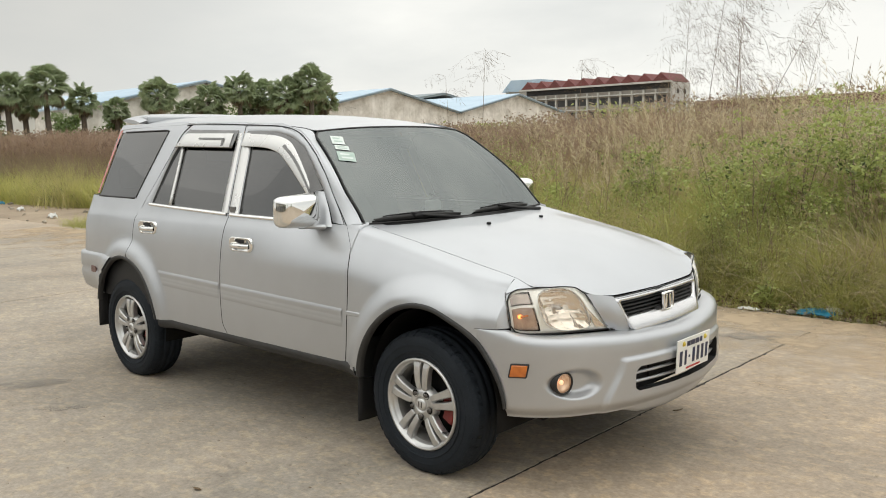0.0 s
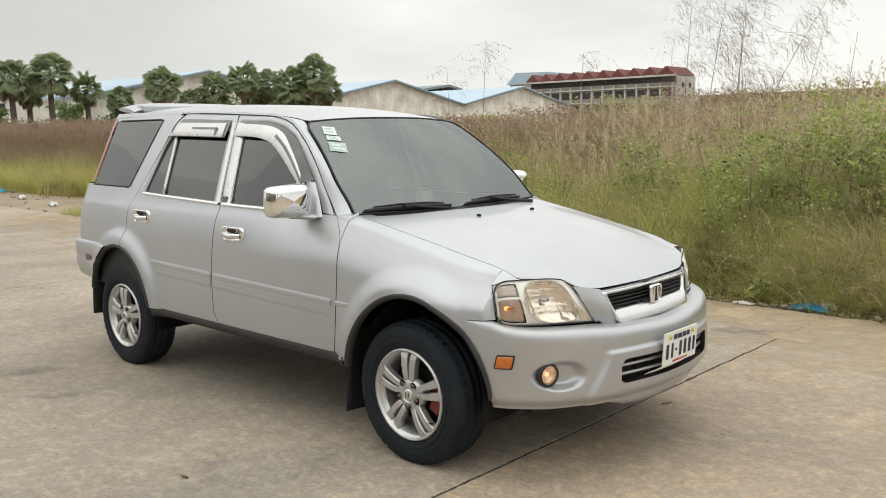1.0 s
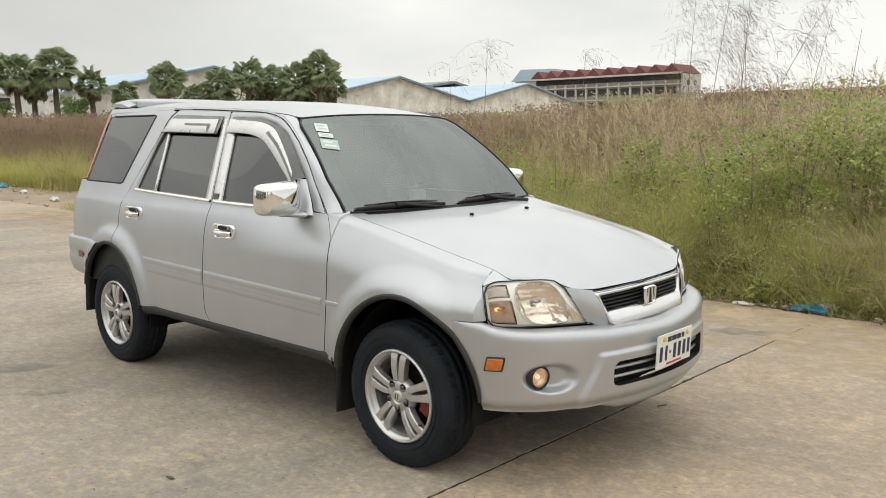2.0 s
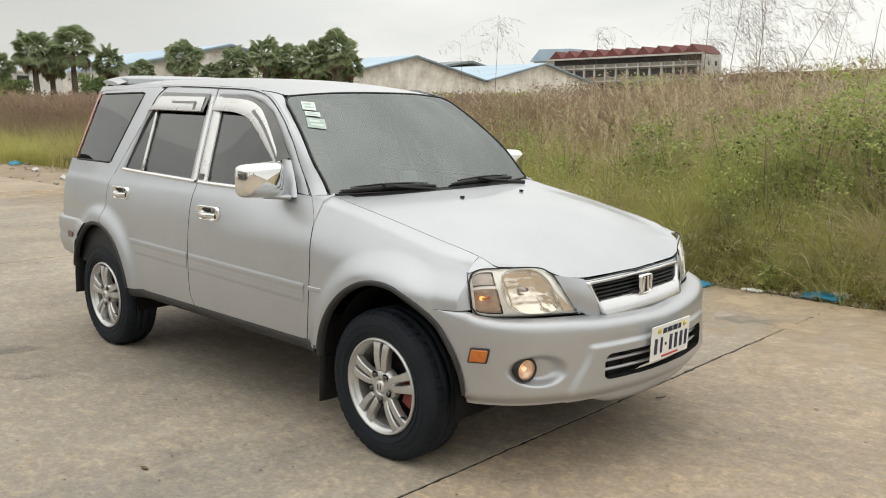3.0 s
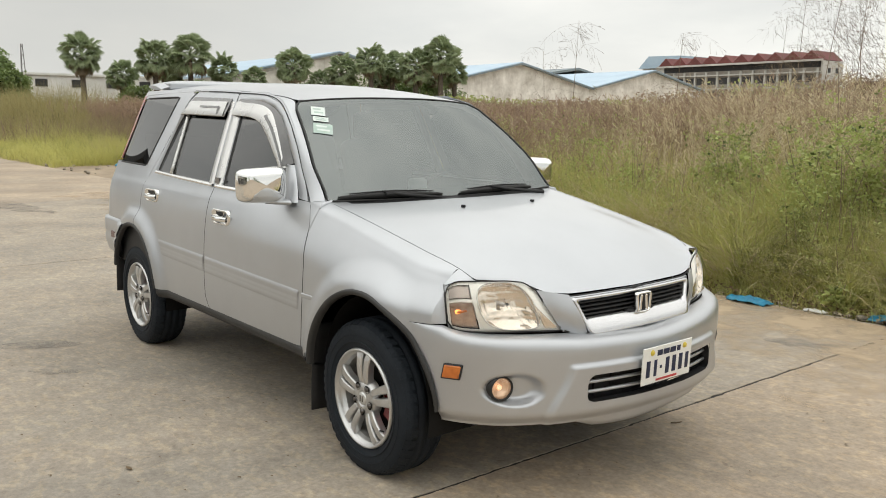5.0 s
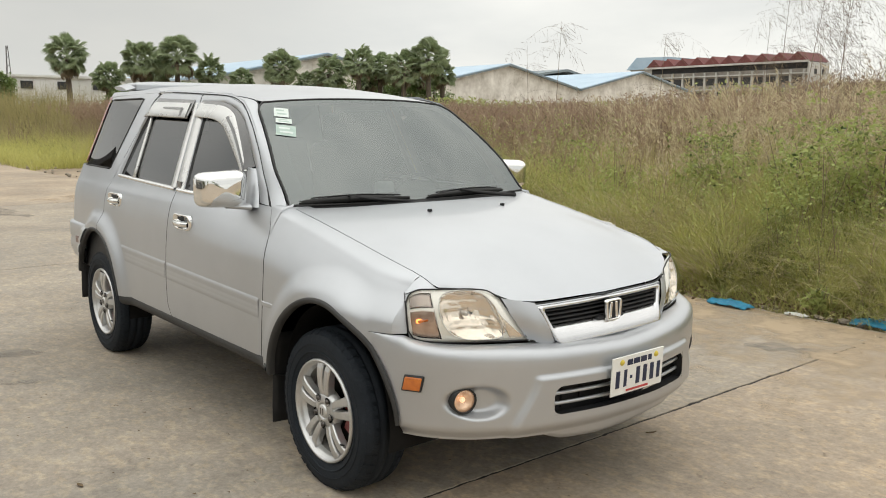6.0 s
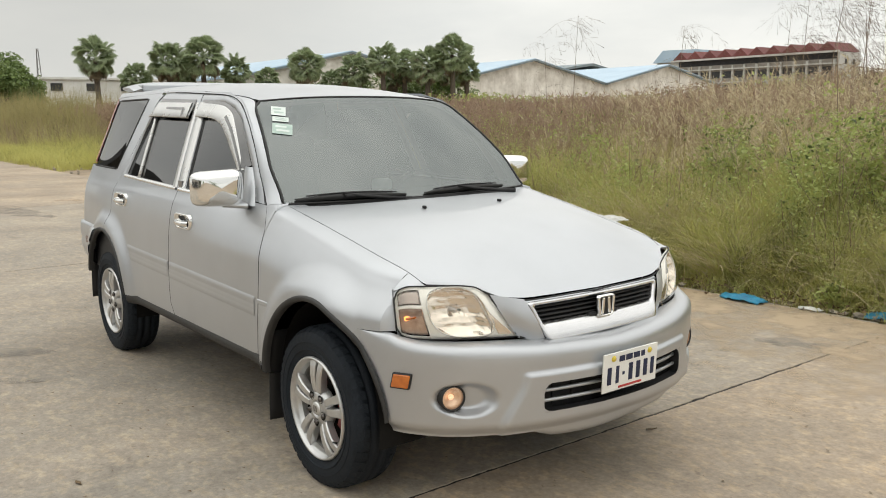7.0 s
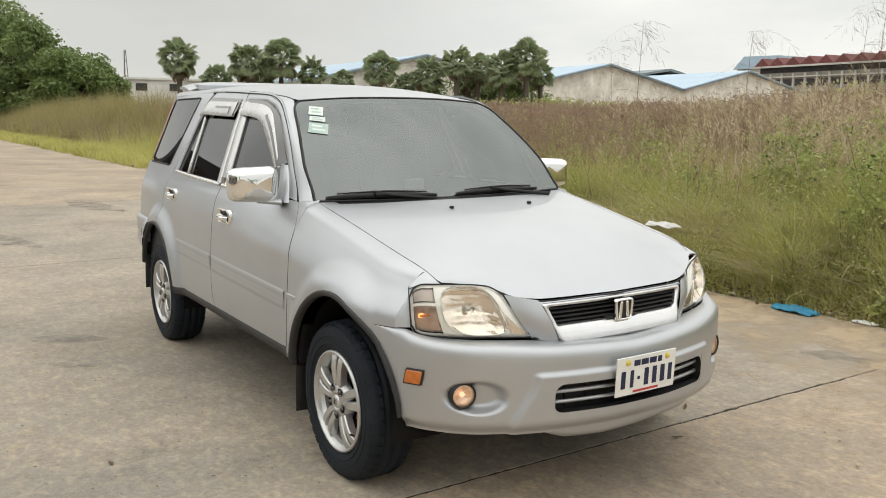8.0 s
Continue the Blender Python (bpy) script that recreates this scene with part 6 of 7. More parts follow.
# tall green and olive grass near the road
p = clumped(-12, 8, 3.72, 6.4, 46000, 3, 0.006, 0.15)
stuff(blades("green_grass", p, grow(p, 0.35, 1.0), wild(len(p), 0.005, 0.013), wild(len(p), 0.3, 2.0), G_GREEN, 4), "rank green and yellow grass")
p = clumped(-12, 4, 3.75, 5.4, 30000, 33, 0.008, 0.11)
stuff(blades("fresh_grass", p, grow(p, 0.55, 1.0), wild(len(p), 0.006, 0.012), wild(len(p), 0.2, 1.0), G_FRESH, 34), "tufts of bright yellow-green grass")
p = clumped(-12, 8, 4.0, 8.0, 34000, 5, 0.008, 0.17)
stuff(blades("olive_grass", p, grow(p, 0.45, 1.0), wild(len(p), 0.005, 0.013), wild(len(p), 0.2, 1.5), G_OLIVE, 6), "tall olive grass")
p = clumped(-12, 8, 3.7, 7.0, 22000, 35, 0.02, 0.18)
stuff(blades("dead_straw", p, grow(p, 0.3, 0.98), wild(len(p), 0.005, 0.010), wild(len(p), 0.5, 2.4), G_YELLOW, 36, 5), "bent dead straw in the grass")
# broad-bladed tufts that stand out of the verge
p = clumped(-7, 3.5, 3.8, 5.3, 7500, 71, 0.006, 0.085)
stuff(blades("grass_tufts", p, 0.10 + grow(p, 0.5, 1.05), wild(len(p), 0.009, 0.018), wild(len(p), 0.2, 1.1), G_FRESH, 72, 4), "broad-bladed yellow-green grass tufts")
p = clumped(-4.5, 1.8, 3.8, 5.0, 5600, 73, 0.004, 0.10)
stuff(blades("straw_tufts", p, 0.14 + grow(p, 0.5, 1.0), wild(len(p), 0.008, 0.014), wild(len(p), 0.5, 1.6), G_STRAW, 74, 5), "tufts of bent golden straw")
# dying brown undergrowth, its dark colour standing for shade in the gaps
p = clumped(-10, 4, 3.7, 6.4, 4200, 53, 0.012, 0.16)
stuff(blades("gap_shade_grass", p, grow(p, 0.3, 0.8), wild(len(p), 0.006, 0.013), wild(len(p), 0.5, 2.0), G_BROWN, 54, 4), "matted brown dying grass, darkening the gaps as shade would")
# long straw stems that arch out of the growth, and stems that stand up straight
p = clumped(-10, 4, 3.7, 5.6, 5200, 43, 0.05, 0.2)
stuff(blades("arching_straw", p, 0.22 + grow(p, 0.4, 0.95), wild(len(p), 0.006, 0.011), wild(len(p), 0.8, 1.9), G_STRAW, 44, 6), "long arching straw stems over the grass")
p = clumped(-10, 8, 4.0, 6.6, 700, 45, 0.1, 0.25)
stuff(blades("weed_stems", p, 0.2 + grow(p, 0.7, 1.0), wild(len(p), 0.010, 0.016), wild(len(p), 0.05, 0.3), G_BROWN, 46, 3), "upright brown weed stems in the grass")
p = clumped(-11, 9, 5.0, 8.8, 5200, 7, 0.04, 0.28)
q = p[~straw_side(p, 81)]
stuff(plumes("russet_plumes", q, grow(q, 0.66, 1.02), G_RUSSET, 82, 0.17, 10, 0.0055, 0.25, 0.24), "russet seed heads over the olive grass")
p = p[straw_side(p, 81)]
stuff(plumes("straw_plumes", p, grow(p, 0.66, 1.05), G_STRAW, 8, 0.17, 11, 0.0055, 0.25, 0.24), "straw coloured feathery seed heads")
p = clumped(-12, -2, 6.0, 11, 2600, 9, 0.05, 0.35)
stuff(plumes("russet_plumes", p, grow(p, 0.8, 1.06), G_RUSSET, 10, 0.24, 10, 0.005), "russet feathery seed heads")
# small leafy weeds through the grass
p = clumped(-8, 3, 3.8, 7.0, 20000, 37, 0.005, 0.16)
hz = crest(p) * rg.uniform(0.30, 0.97, len(p))
stuff(leaves("leafy_weeds", np.stack([p[:, 0], p[:, 1], hz - 0.03], 1), rg.uniform(0.018, 0.042, len(p)), LEAF, 38), "small leafy green weeds through the grass")
p = clumped(-75, -11, 5.4, 13, 26000, 41, 0.012, 0.35)
stuff(blades("olive_grass", p, grow(p, 0.5, 0.95), wild(len(p), 0.010, 0.022), wild(len(p), 0.1, 0.9), G_OLIVE, 42, 2), "tall olive grass mixed through the russet field")
# russet field, middle distance
p = clumped(-34, -7, 5.6, 15, 36000, 12, 0.02, 0.3)
p = p[(p[:, 0] > -9.5) | (p[:, 1] > 7.3)]
stuff(blades("russet_grass", p, grow(p, 0.6, 1.0), wild(len(p), 0.010, 0.018), wild(len(p), 0.1, 0.7), G_BROWN, 13), "tall russet grass of the field")
p = clumped(-32, -9, 5.4, 14, 9000, 14, 0.05, 0.4)
p = p[(p[:, 0] > -9.5) | (p[:, 1] > 7.5)]
stuff(plumes("field_plumes", p, grow(p, 0.8, 1.05), G_RUSSET, 15, 0.32, 9, 0.010), "russet seed heads over the field")
p = clumped(-30, -10, 5.9, 7.5, 17000, 75, 0.02, 0.22)
p = p[~((p[:, 0] > -23) & (p[:, 0] < -13.5) & (p[:, 1] < 6.3 - 0.1 * np.abs(p[:, 0] + 17)))]
stuff(blades("verge_grass", p, wild(len(p), 0.35, 0.85), wild(len(p), 0.009, 0.018), wild(len(p), 0.2, 1.0), G_FRESH, 76), "yellow-green grass belt before the russet field")
p = clumped(-34, -10, 3.85, 7.4, 36000, 16, 0.03, 0.25)
near = p[~((p[:, 0] > -23) & (p[:, 0] < -13.5) & (p[:, 1] < 6.3 - 0.1 * np.abs(p[:, 0] + 17)))]
stuff(blades("verge_grass", near, 0.15 + grow(near, 0.25, 0.62), wild(len(near), 0.008, 0.016), wild(len(near), 0.2, 1.2), G_GREEN, 17), "bright green verge grass")
p = clumped(-95, -32, 3.9, 6.0, 22000, 18, 0.03, 0.4)
stuff(blades("verge_grass", p, wild(len(p), 0.2, 0.62), wild(len(p), 0.025, 0.05), wild(len(p), 0.2, 0.8), G_GREEN, 19, 2), "bright green verge grass far along the road")
p = clumped(-120, -30, 5.6, 40, 36000, 20, 0.03, 0.8)
stuff(blades("russet_grass", p, wild(len(p), 1.0, 1.75), wild(len(p), 0.03, 0.07), wild(len(p), 0.05, 0.4), G_BROWN, 21, 2), "tall russet grass far over the field")
p = clumped(-92, -30, 5.6, 12, 26000, 47, 0.02, 0.5)
stuff(blades("olive_grass", p, (1.3 + 1.5 * np.clip((p[:, 1] - 5.6) / 3, 0, 1)) * wild(len(p), 0.6, 1.15) * np.clip((-p[:, 0] - 18) / 22, 0.6, 1.15), wild(len(p), 0.02, 0.045), wild(len(p), 0.05, 0.6), G_WEED, 48, 2), "tall olive and straw growth beside the far road")
p = clumped(-7, 9, 7.5, 15, 20000, 49, 0.02, 0.25)
stuff(blades("olive_grass", p, grow(p, 0.6, 1.0), wild(len(p), 0.006, 0.014), wild(len(p), 0.1, 1.0), G_OLIVE, 50, 3), "tall olive grass on the bank")
p = clumped(-1.9, 1.0, 5.0, 6.6, 450, 61, 0.03, 0.2)
stuff(plumes("golden_plumes", p, grow(p, 0.72, 0.98), G_STRAW, 62, 0.18, 12, 0.006, 0.3, 0.26), "golden brush-like seed heads above the shrubs")
p = clumped(-8, 3, 5.8, 12, 2600, 51, 0.05, 0.3)
p = p[straw_side(p, 83)]
stuff(plumes("straw_plumes", p, grow(p, 0.80, 1.10), G_STRAW, 52, 0.24, 9, 0.005, 0.3), "golden feathery seed heads on the bank")
p = clumped(-45, 8, 10, 34, 36000, 22, 0.03, 0.5)
p = p[(p[:, 0] < -6) | (p[:, 1] > 17)]
stuff(blades("russet_grass", p, grow(p, 0.6, 0.97), wild(len(p), 0.014, 0.03), wild(len(p), 0.05, 0.5), G_BROWN, 23, 2), "tall russet grass deep in the field")
p = clumped(-40, -6, 8, 26, 7000, 24, 0.06, 0.4)
stuff(plumes("field_plumes", p, grow(p, 0.82, 1.03), G_RUSSET, 25, 0.34, 8, 0.014), "russet seed heads deep in the field")
p = strewn(-160, 60, 34, 110, 24000, 26)
stuff(blades("russet_grass", p, wild(len(p), 1.0, 1.9), wild(len(p), 0.08, 0.2), wild(len(p), 0.05, 0.3), G_BROWN, 27, 2), "tall russet grass at the field's end")


# ---- leafy shrubs in the grass ----
def shrub(x, y, height, spread, seed, n=2600):
    r = random.Random(seed)
    root = tagged(new("shrub"), "leafy green weed shrub in tall grass", "shrub", "verge shrubs")
    root.location = (x, y, -0.03)
    cen = []
    for k in range(9):
        a, d = r.uniform(0, 2 * math.pi), r.uniform(0.1, 1) * spread
        tip = Vector((d * math.cos(a), d * math.sin(a), height * r.uniform(0.62, 1.0)))
        mid = Vector((tip.x * 0.35, tip.y * 0.35, tip.z * 0.55))
        tube("stem", [(0, 0, 0), tuple(mid), tuple(tip)], [0.009, 0.006, 0.002], REED, root, sides=5)
        for _ in range(max(int(n / 9 / 26), 2)):
            t = r.uniform(0.25, 1.0) ** 0.8
            q = mid * (2 * t * (1 - t)) + tip * t * t + Vector((r.gauss(0, 0.15), r.gauss(0, 0.15), r.gauss(0, 0.12))) * min(1.0, height)
            for _ in range(26):
                cen.append(tuple(q + Vector((r.gauss(0, 0.055), r.gauss(0, 0.055), r.gauss(0, 0.035))) * min(1.0, height + 0.3)))
    cen = np.array(cen)
    leaves("foliage", cen, np.random.default_rng(seed).uniform(0.026, 0.066, len(cen)), LEAF, seed, root)
    return root


for k, (x, y, h, w) in enumerate(((-1.55, 5.5, 1.55, 0.6), (-1.05, 5.2, 1.45, 0.6), (-0.65, 5.4, 1.75, 0.7), (-0.05, 5.3, 1.85, 0.6), (0.30, 5.8, 2.1, 0.5),
                                  (0.65, 5.2, 1.8, 0.6), (-0.75, 7.0, 2.1, 0.35), (0.2, 6.8, 2.6, 0.25), (-2.3, 5.6, 1.35, 0.5), (-2.9, 6.1, 1.5, 0.5), (-3.6, 5.3, 1.1, 0.5), (-4.9, 5.9, 1.2, 0.5))):
    shrub(x, y, h, w, 60 + k, 2600)
for k, (x, y) in enumerate(((-0.28, 3.72), (-4.2, 3.8))):
    shrub(x, y, 0.26, 0.16, 80 + k, 320)


# ---- tall wispy reeds ----
def reed(x, y, height, lean, seed, sprays=16, label="tall dry wispy reed stalk"):
    r = random.Random(seed)
    root = tagged(new("reed"), label, "reed", "wispy reeds")
    root.location = (x, y, -0.03)
    top = Vector((lean[0], lean[1], height))
    spine = [tuple(Vector((top.x * t ** 1.6, top.y * t ** 1.6, top.z * t))) for t in span(0, 1, 8)]
    tube("stalk", spine, [lerp(0.009, 0.002, k / 8) for k in range(9)], REED, root, sides=5)
    vs, fs = [], []
    for k in range(sprays):
        t = r.uniform(0.42, 1.0)
        p = Vector((top.x * t ** 1.6, top.y * t ** 1.6, top.z * t))
        a = r.uniform(0, 2 * math.pi)
        d = Vector((math.cos(a), math.sin(a), r.uniform(0.4, 1.8)))
        ln = r.uniform(0.45, 1.15) * (1.25 - 0.5 * t)
        prev = None
        for i in range(7):
            u = i / 6
            q = p + d.normalized() * ln * u + Vector((0, 0, -1)) * ln * 0.85 * u * u
            w = 0.0015 * (1 - 0.7 * u)
            vs += [tuple(q + Vector((0, 0, w))), tuple(q - Vector((0, 0, w))), tuple(q + Vector((w, w, 0)))]
            b = len(vs) - 3
            if prev is not None:
                fs += [(prev, prev + 1, b + 1, b), (prev + 1, prev + 2, b + 2, b + 1), (prev + 2, prev, b, b + 2)]
            prev = b
            if i > 1:
                for _ in range(3):
                    e = q + Vector((r.gauss(0, 0.11), r.gauss(0, 0.11), -r.uniform(0.0, 0.26)))
                    vs += [tuple(q), tuple(e + Vector((0.0017, 0, 0.002))), tuple(e - Vector((0.0017, 0, 0.002)))]
                    fs.append((len(vs) - 3, len(vs) - 2, len(vs) - 1))
    tagged(mesh_ob("spray", vs, fs, REED, root, smooth=False), kind="stuff")
    return root


for k, (x, y, h, lean, n) in enumerate(((-5.0, 10.6, 3.1, (0.1, 0.1), 24), (-4.45, 10.2, 3.8, (0.05, 0.2), 38), (-4.2, 10.4, 4.2, (0.45, 0.1), 40), (-3.95, 11.0, 3.5, (0.2, 0.1), 30), (-3.75, 10.7, 4.2, (0.1, 0.2), 42), (-3.3, 10.2, 3.5, (-0.1, -0.2), 30),
                                        (-3.65, 10.6, 3.9, (1.55, 0.3), 46), (-2.9, 11.0, 3.3, (0.5, 0.1), 22),
                                        (-6.5, 7.3, 2.95, (0.05, 0.1), 10), (-8.5, 8.8, 2.7, (-0.1, 0.0), 8), (-5.4, 8.4, 2.75, (0.15, 0.0), 8), (-9.6, 6.6, 2.4, (0.1, 0.1), 6), (-0.6, 6.2, 2.5, (0.2, 0.0), 6), (-1.3, 5.6, 2.2, (-0.15, 0.1), 5))):
    reed(x, y, h, lean, 100 + k, n)


# ---- litter along the edge ----
SACK = (-2.50, 3.70, 0.46)
CLOTH = surface("blue_plastic_sheet", (0.012, 0.15, 0.28), (0.03, 0.30, 0.48), 14, 0.4, 0, 0.5, 40)
PAPER = surface("white_litter", (0.55, 0.55, 0.53), (0.75, 0.75, 0.73), 9, 0.6)
STONE = surface("rubble_stone", (0.22, 0.19, 0.15), (0.42, 0.37, 0.30), 14, 0.9, 0, 0.4, 40, pick=0.25)
TWIG = surface("dry_leaf", (0.10, 0.065, 0.03), (0.22, 0.15, 0.08), 20, 0.8)


def crumpled(name, x, y, sx, sy, sz, mat, seed, label, cat, z=0.0, group=""):
    """A crumpled sheet or bag that lies on the ground."""
    rows = []
    for i in range(17):
        r = []
        for j in range(17):
            u, v = -1 + i / 8, -1 + j / 8
            d = 1 + 0.25 * noise.noise((u * 2 + seed, v * 2, 1.3))
            hgt = max(0.0, 1 - (u * u + v * v) * 0.55) * (0.45 + 0.75 * abs(noise.noise((u * 2.6, v * 2.6, seed)))) + 0.42 * abs(noise.noise((u * 5, v * 7, seed)))
            r.append((x + sx * u * d * (1 - 0.22 * v * v), y + sy * v * d * (1 - 0.22 * u * u), z + 0.003 + sz * hgt))
        rows.append(r)
    ob = sheet(name, rows, mat, thick=0.004)
    return tagged(ob, label, cat, group)


crumpled("plastic_sheet", -0.86, 3.42, 0.19, 0.08, 0.060, CLOTH, 3, "crumpled blue plastic sheet on the road edge", "litter")
crumpled("plastic_sheet", 0.16, 3.62, 0.15, 0.10, 0.06, CLOTH, 8, "crumpled blue plastic scrap in the grass edge", "litter")
crumpled("plastic_bag", 0.26, 3.74, 0.08, 0.07, 0.07, PAPER, 5, "pale clear plastic bag among weeds", "litter")
crumpled("paper_scrap", -0.36, 3.50, 0.09, 0.04, 0.03, PAPER, 12, "flat white paper scrap on dirt", "litter")
crumpled("plastic_bag", SACK[0], SACK[1], 0.19, 0.09, 0.055, PAPER, 17, "white plastic sack caught in the grass", "litter", SACK[2])
for k, (x, y, sx) in enumerate(((-22.3, 5.5, 0.22), (-19.2, 4.9, 0.11), (-16.2, 4.4, 0.12))):
    crumpled("plastic_bag", x, y, sx, sx * 0.7, 0.14, CLOTH if k == 0 else PAPER, 20 + k, "crumpled plastic bag on bare soil", "litter", -0.02, "roadside litter")
stone_me = []
for k in range(4):
    bm = bmesh.new()
    bmesh.ops.create_icosphere(bm, subdivisions=2, radius=1)
    for v in bm.verts:
        v.co *= 1 + 0.35 * noise.noise(v.co * 1.6 + Vector((k * 7, 0, 0)))
        v.co.z *= 0.6
    me = bpy.data.meshes.new("stone")
    bm.to_mesh(me)
    bm.free()
    me.materials.append(STONE)
    stone_me.append(me)
r = random.Random(5)
for k in range(120):
    far = k % 3 == 0
    x, y = (r.uniform(-24, -13), r.uniform(3.75, 6.2)) if far else (r.uniform(-4, 2.5), 3.54 + abs(r.gauss(0, 0.12)))
    sc = r.uniform(0.02, 0.075) if far else r.uniform(0.010, 0.040)
    st = tagged(new("stone", stone_me[k % 4]), "small weathered rubble stone on the verge", "stone", "verge rubble")
    st.matrix_basis = Matrix.Translation((x, y, (-0.02 if far or y > 3.6 else 0.0) + sc * 0.3)) @ Matrix.Rotation(r.uniform(0, 6), 4, "Z") @ Matrix.Diagonal((sc, sc * r.uniform(0.7, 1.2), sc, 1))
for k, (x, y, a) in enumerate(((0.47, 0.64, 0.4), (0.20, 1.0, 2.2), (-0.62, -1.62, 0.2))):
    rows = [[(lerp(-0.025, 0.025, i / 6), (0.009 * math.sin(math.pi * i / 6)) * v, 0.004 + 0.014 * (i / 6) ** 2 * (k < 2) + 0.004 * v * v) for v in (-1, 0, 1)] for i in range(7)]
    lf = tagged(sheet("dry_leaf", rows, TWIG, thick=0.001), "curled brown dry leaf on the concrete", "leaf", "fallen leaves")
    lf.matrix_basis = Matrix.Translation((x, y, 0)) @ Matrix.Rotation(a, 4, "Z")
specks = strewn(-9, 3.4, -3.2, 3.4, 1100, 31)
v = np.concatenate([np.stack([specks[:, 0] + math.cos(a) * rg.uniform(0.004, 0.013, len(specks)), specks[:, 1] + math.sin(a) * rg.uniform(0.004, 0.013, len(specks)), np.full(len(specks), 0.004 + 0.004 * (k == 2))], 1)[:, None] for k, a in enumerate((0.3, 2.4, 4.5))], 1)
tagged(numpy_mesh("grit", v.reshape(-1, 3), np.arange(len(specks) * 3), np.full(len(specks), 3), TWIG), "scattered dark grit and crumbs on the concrete", "grit", kind="stuff")

# loose straw and dry bits along the concrete's edge, and broken stalks that hang over it
p = np.stack([rg.uniform(-5.5, 2.2, 900), 3.60 - np.abs(rg.normal(0, 0.13, 900))], 1)
a, ln = rg.uniform(0, 6.28, 900), rg.uniform(0.02, 0.11, 900)
d, w = np.stack([np.cos(a), np.sin(a)], 1) * ln[:, None], np.stack([-np.sin(a), np.cos(a)], 1) * rg.uniform(0.0012, 0.004, 900)[:, None]
z = rg.uniform(0.005, 0.022, 900)
v = np.stack([np.concatenate([q, (z + dz)[:, None]], 1) for q, dz in ((p - w, 0), (p + w, 0), (p + d + w * 0.4, 0.006), (p + d - w * 0.4, 0.006))], 1)
tagged(numpy_mesh("loose_straw", v.reshape(-1, 3), np.arange(3600), np.full(900, 4), G_STRAW), "loose dry straw strewn along the concrete edge", "straw", kind="stuff")
p = clumped(-4.5, 1.5, 3.62, 4.15, 190, 55, 0.2, 0.12)
stuff(blades("broken_stalks", p, wild(len(p), 0.45, 1.0), wild(len(p), 0.008, 0.014), wild(len(p), 0.9, 2.6), G_STRAW, 56, 6), "broken straw stalks hanging over the edge")
p = np.stack([rg.uniform(-6, 2.4, 2600), rg.normal(3.68, 0.10, 2600)], 1)
stuff(leaves("dead_leaves", np.concatenate([p, rg.uniform(0.0, 0.06, (2600, 1))], 1), rg.uniform(0.015, 0.05, 2600), TWIG, 57), "brown dead leaves and scraps under the grass edge")


# ---- far things: palms, trees, warehouses ----
EYE = (2.85, -2.85)


def polar(az, dist):
    a = radians(az)
    return EYE[0] + dist * math.cos(a), EYE[1] + dist * math.sin(a)


PALM_LEAF = leafy("palm_leaf", (0.045, 0.075, 0.026), (0.30, 0.36, 0.20), 0.65, 0.25, 0.3)
PALM_DRY = leafy("dry_palm_leaf", (0.10, 0.075, 0.045), (0.24, 0.19, 0.12), 0.4)


def fan_leaf(name, material, droop, seed, radius=1.0):
    """A stiff round fan leaf of pleated fingers on a stalk along +x."""
    r = random.Random(seed)
    vs, fs = [], []
    n = 20
    for k in range(n):
        a0, a1 = lerp(-2.1, 2.1, k / n), lerp(-2.1, 2.1, (k + 1) / n)
        am = (a0 + a1) / 2
        ln = radius * (0.85 + 0.15 * math.cos(am)) * r.uniform(0.93, 1.04)
        base = (1.0, 0, 0)
        inner = 0.72 * ln

        def at(a, d, z):
            return (1.0 + d * math.cos(a), d * math.sin(a), z - droop * d * d)
        b = len(vs)
        vs += [base, at(a0, inner, 0.0), at(am, inner, 0.07), at(a1, inner, 0.0), at(am + r.uniform(-.05, .05), ln, -0.04 - r.uniform(0, .12))]
        fs += [(b, b + 1, b + 2), (b, b + 2, b + 3), (b + 1, b + 4, b + 2), (b + 2, b + 4, b + 3)]
    b = len(vs)
    vs += [(0, -0.03, 0), (0, 0.03, 0), (1.05, 0.02, 0.01), (1.05, -0.02, 0.01)]
    fs.append((b, b + 1, b + 2, b + 3))
    me = bpy.data.meshes.new(name)
    me.from_pydata(vs, [], fs)
    me.update()
    me.materials.append(material)
    return me


FANS = [fan_leaf("frond", PALM_LEAF, d, k, 0.72) for k, d in enumerate((0.10, 0.22, 0.38))]
DRY = fan_leaf("dry_frond", PALM_DRY, 0.5, 9, 0.7)


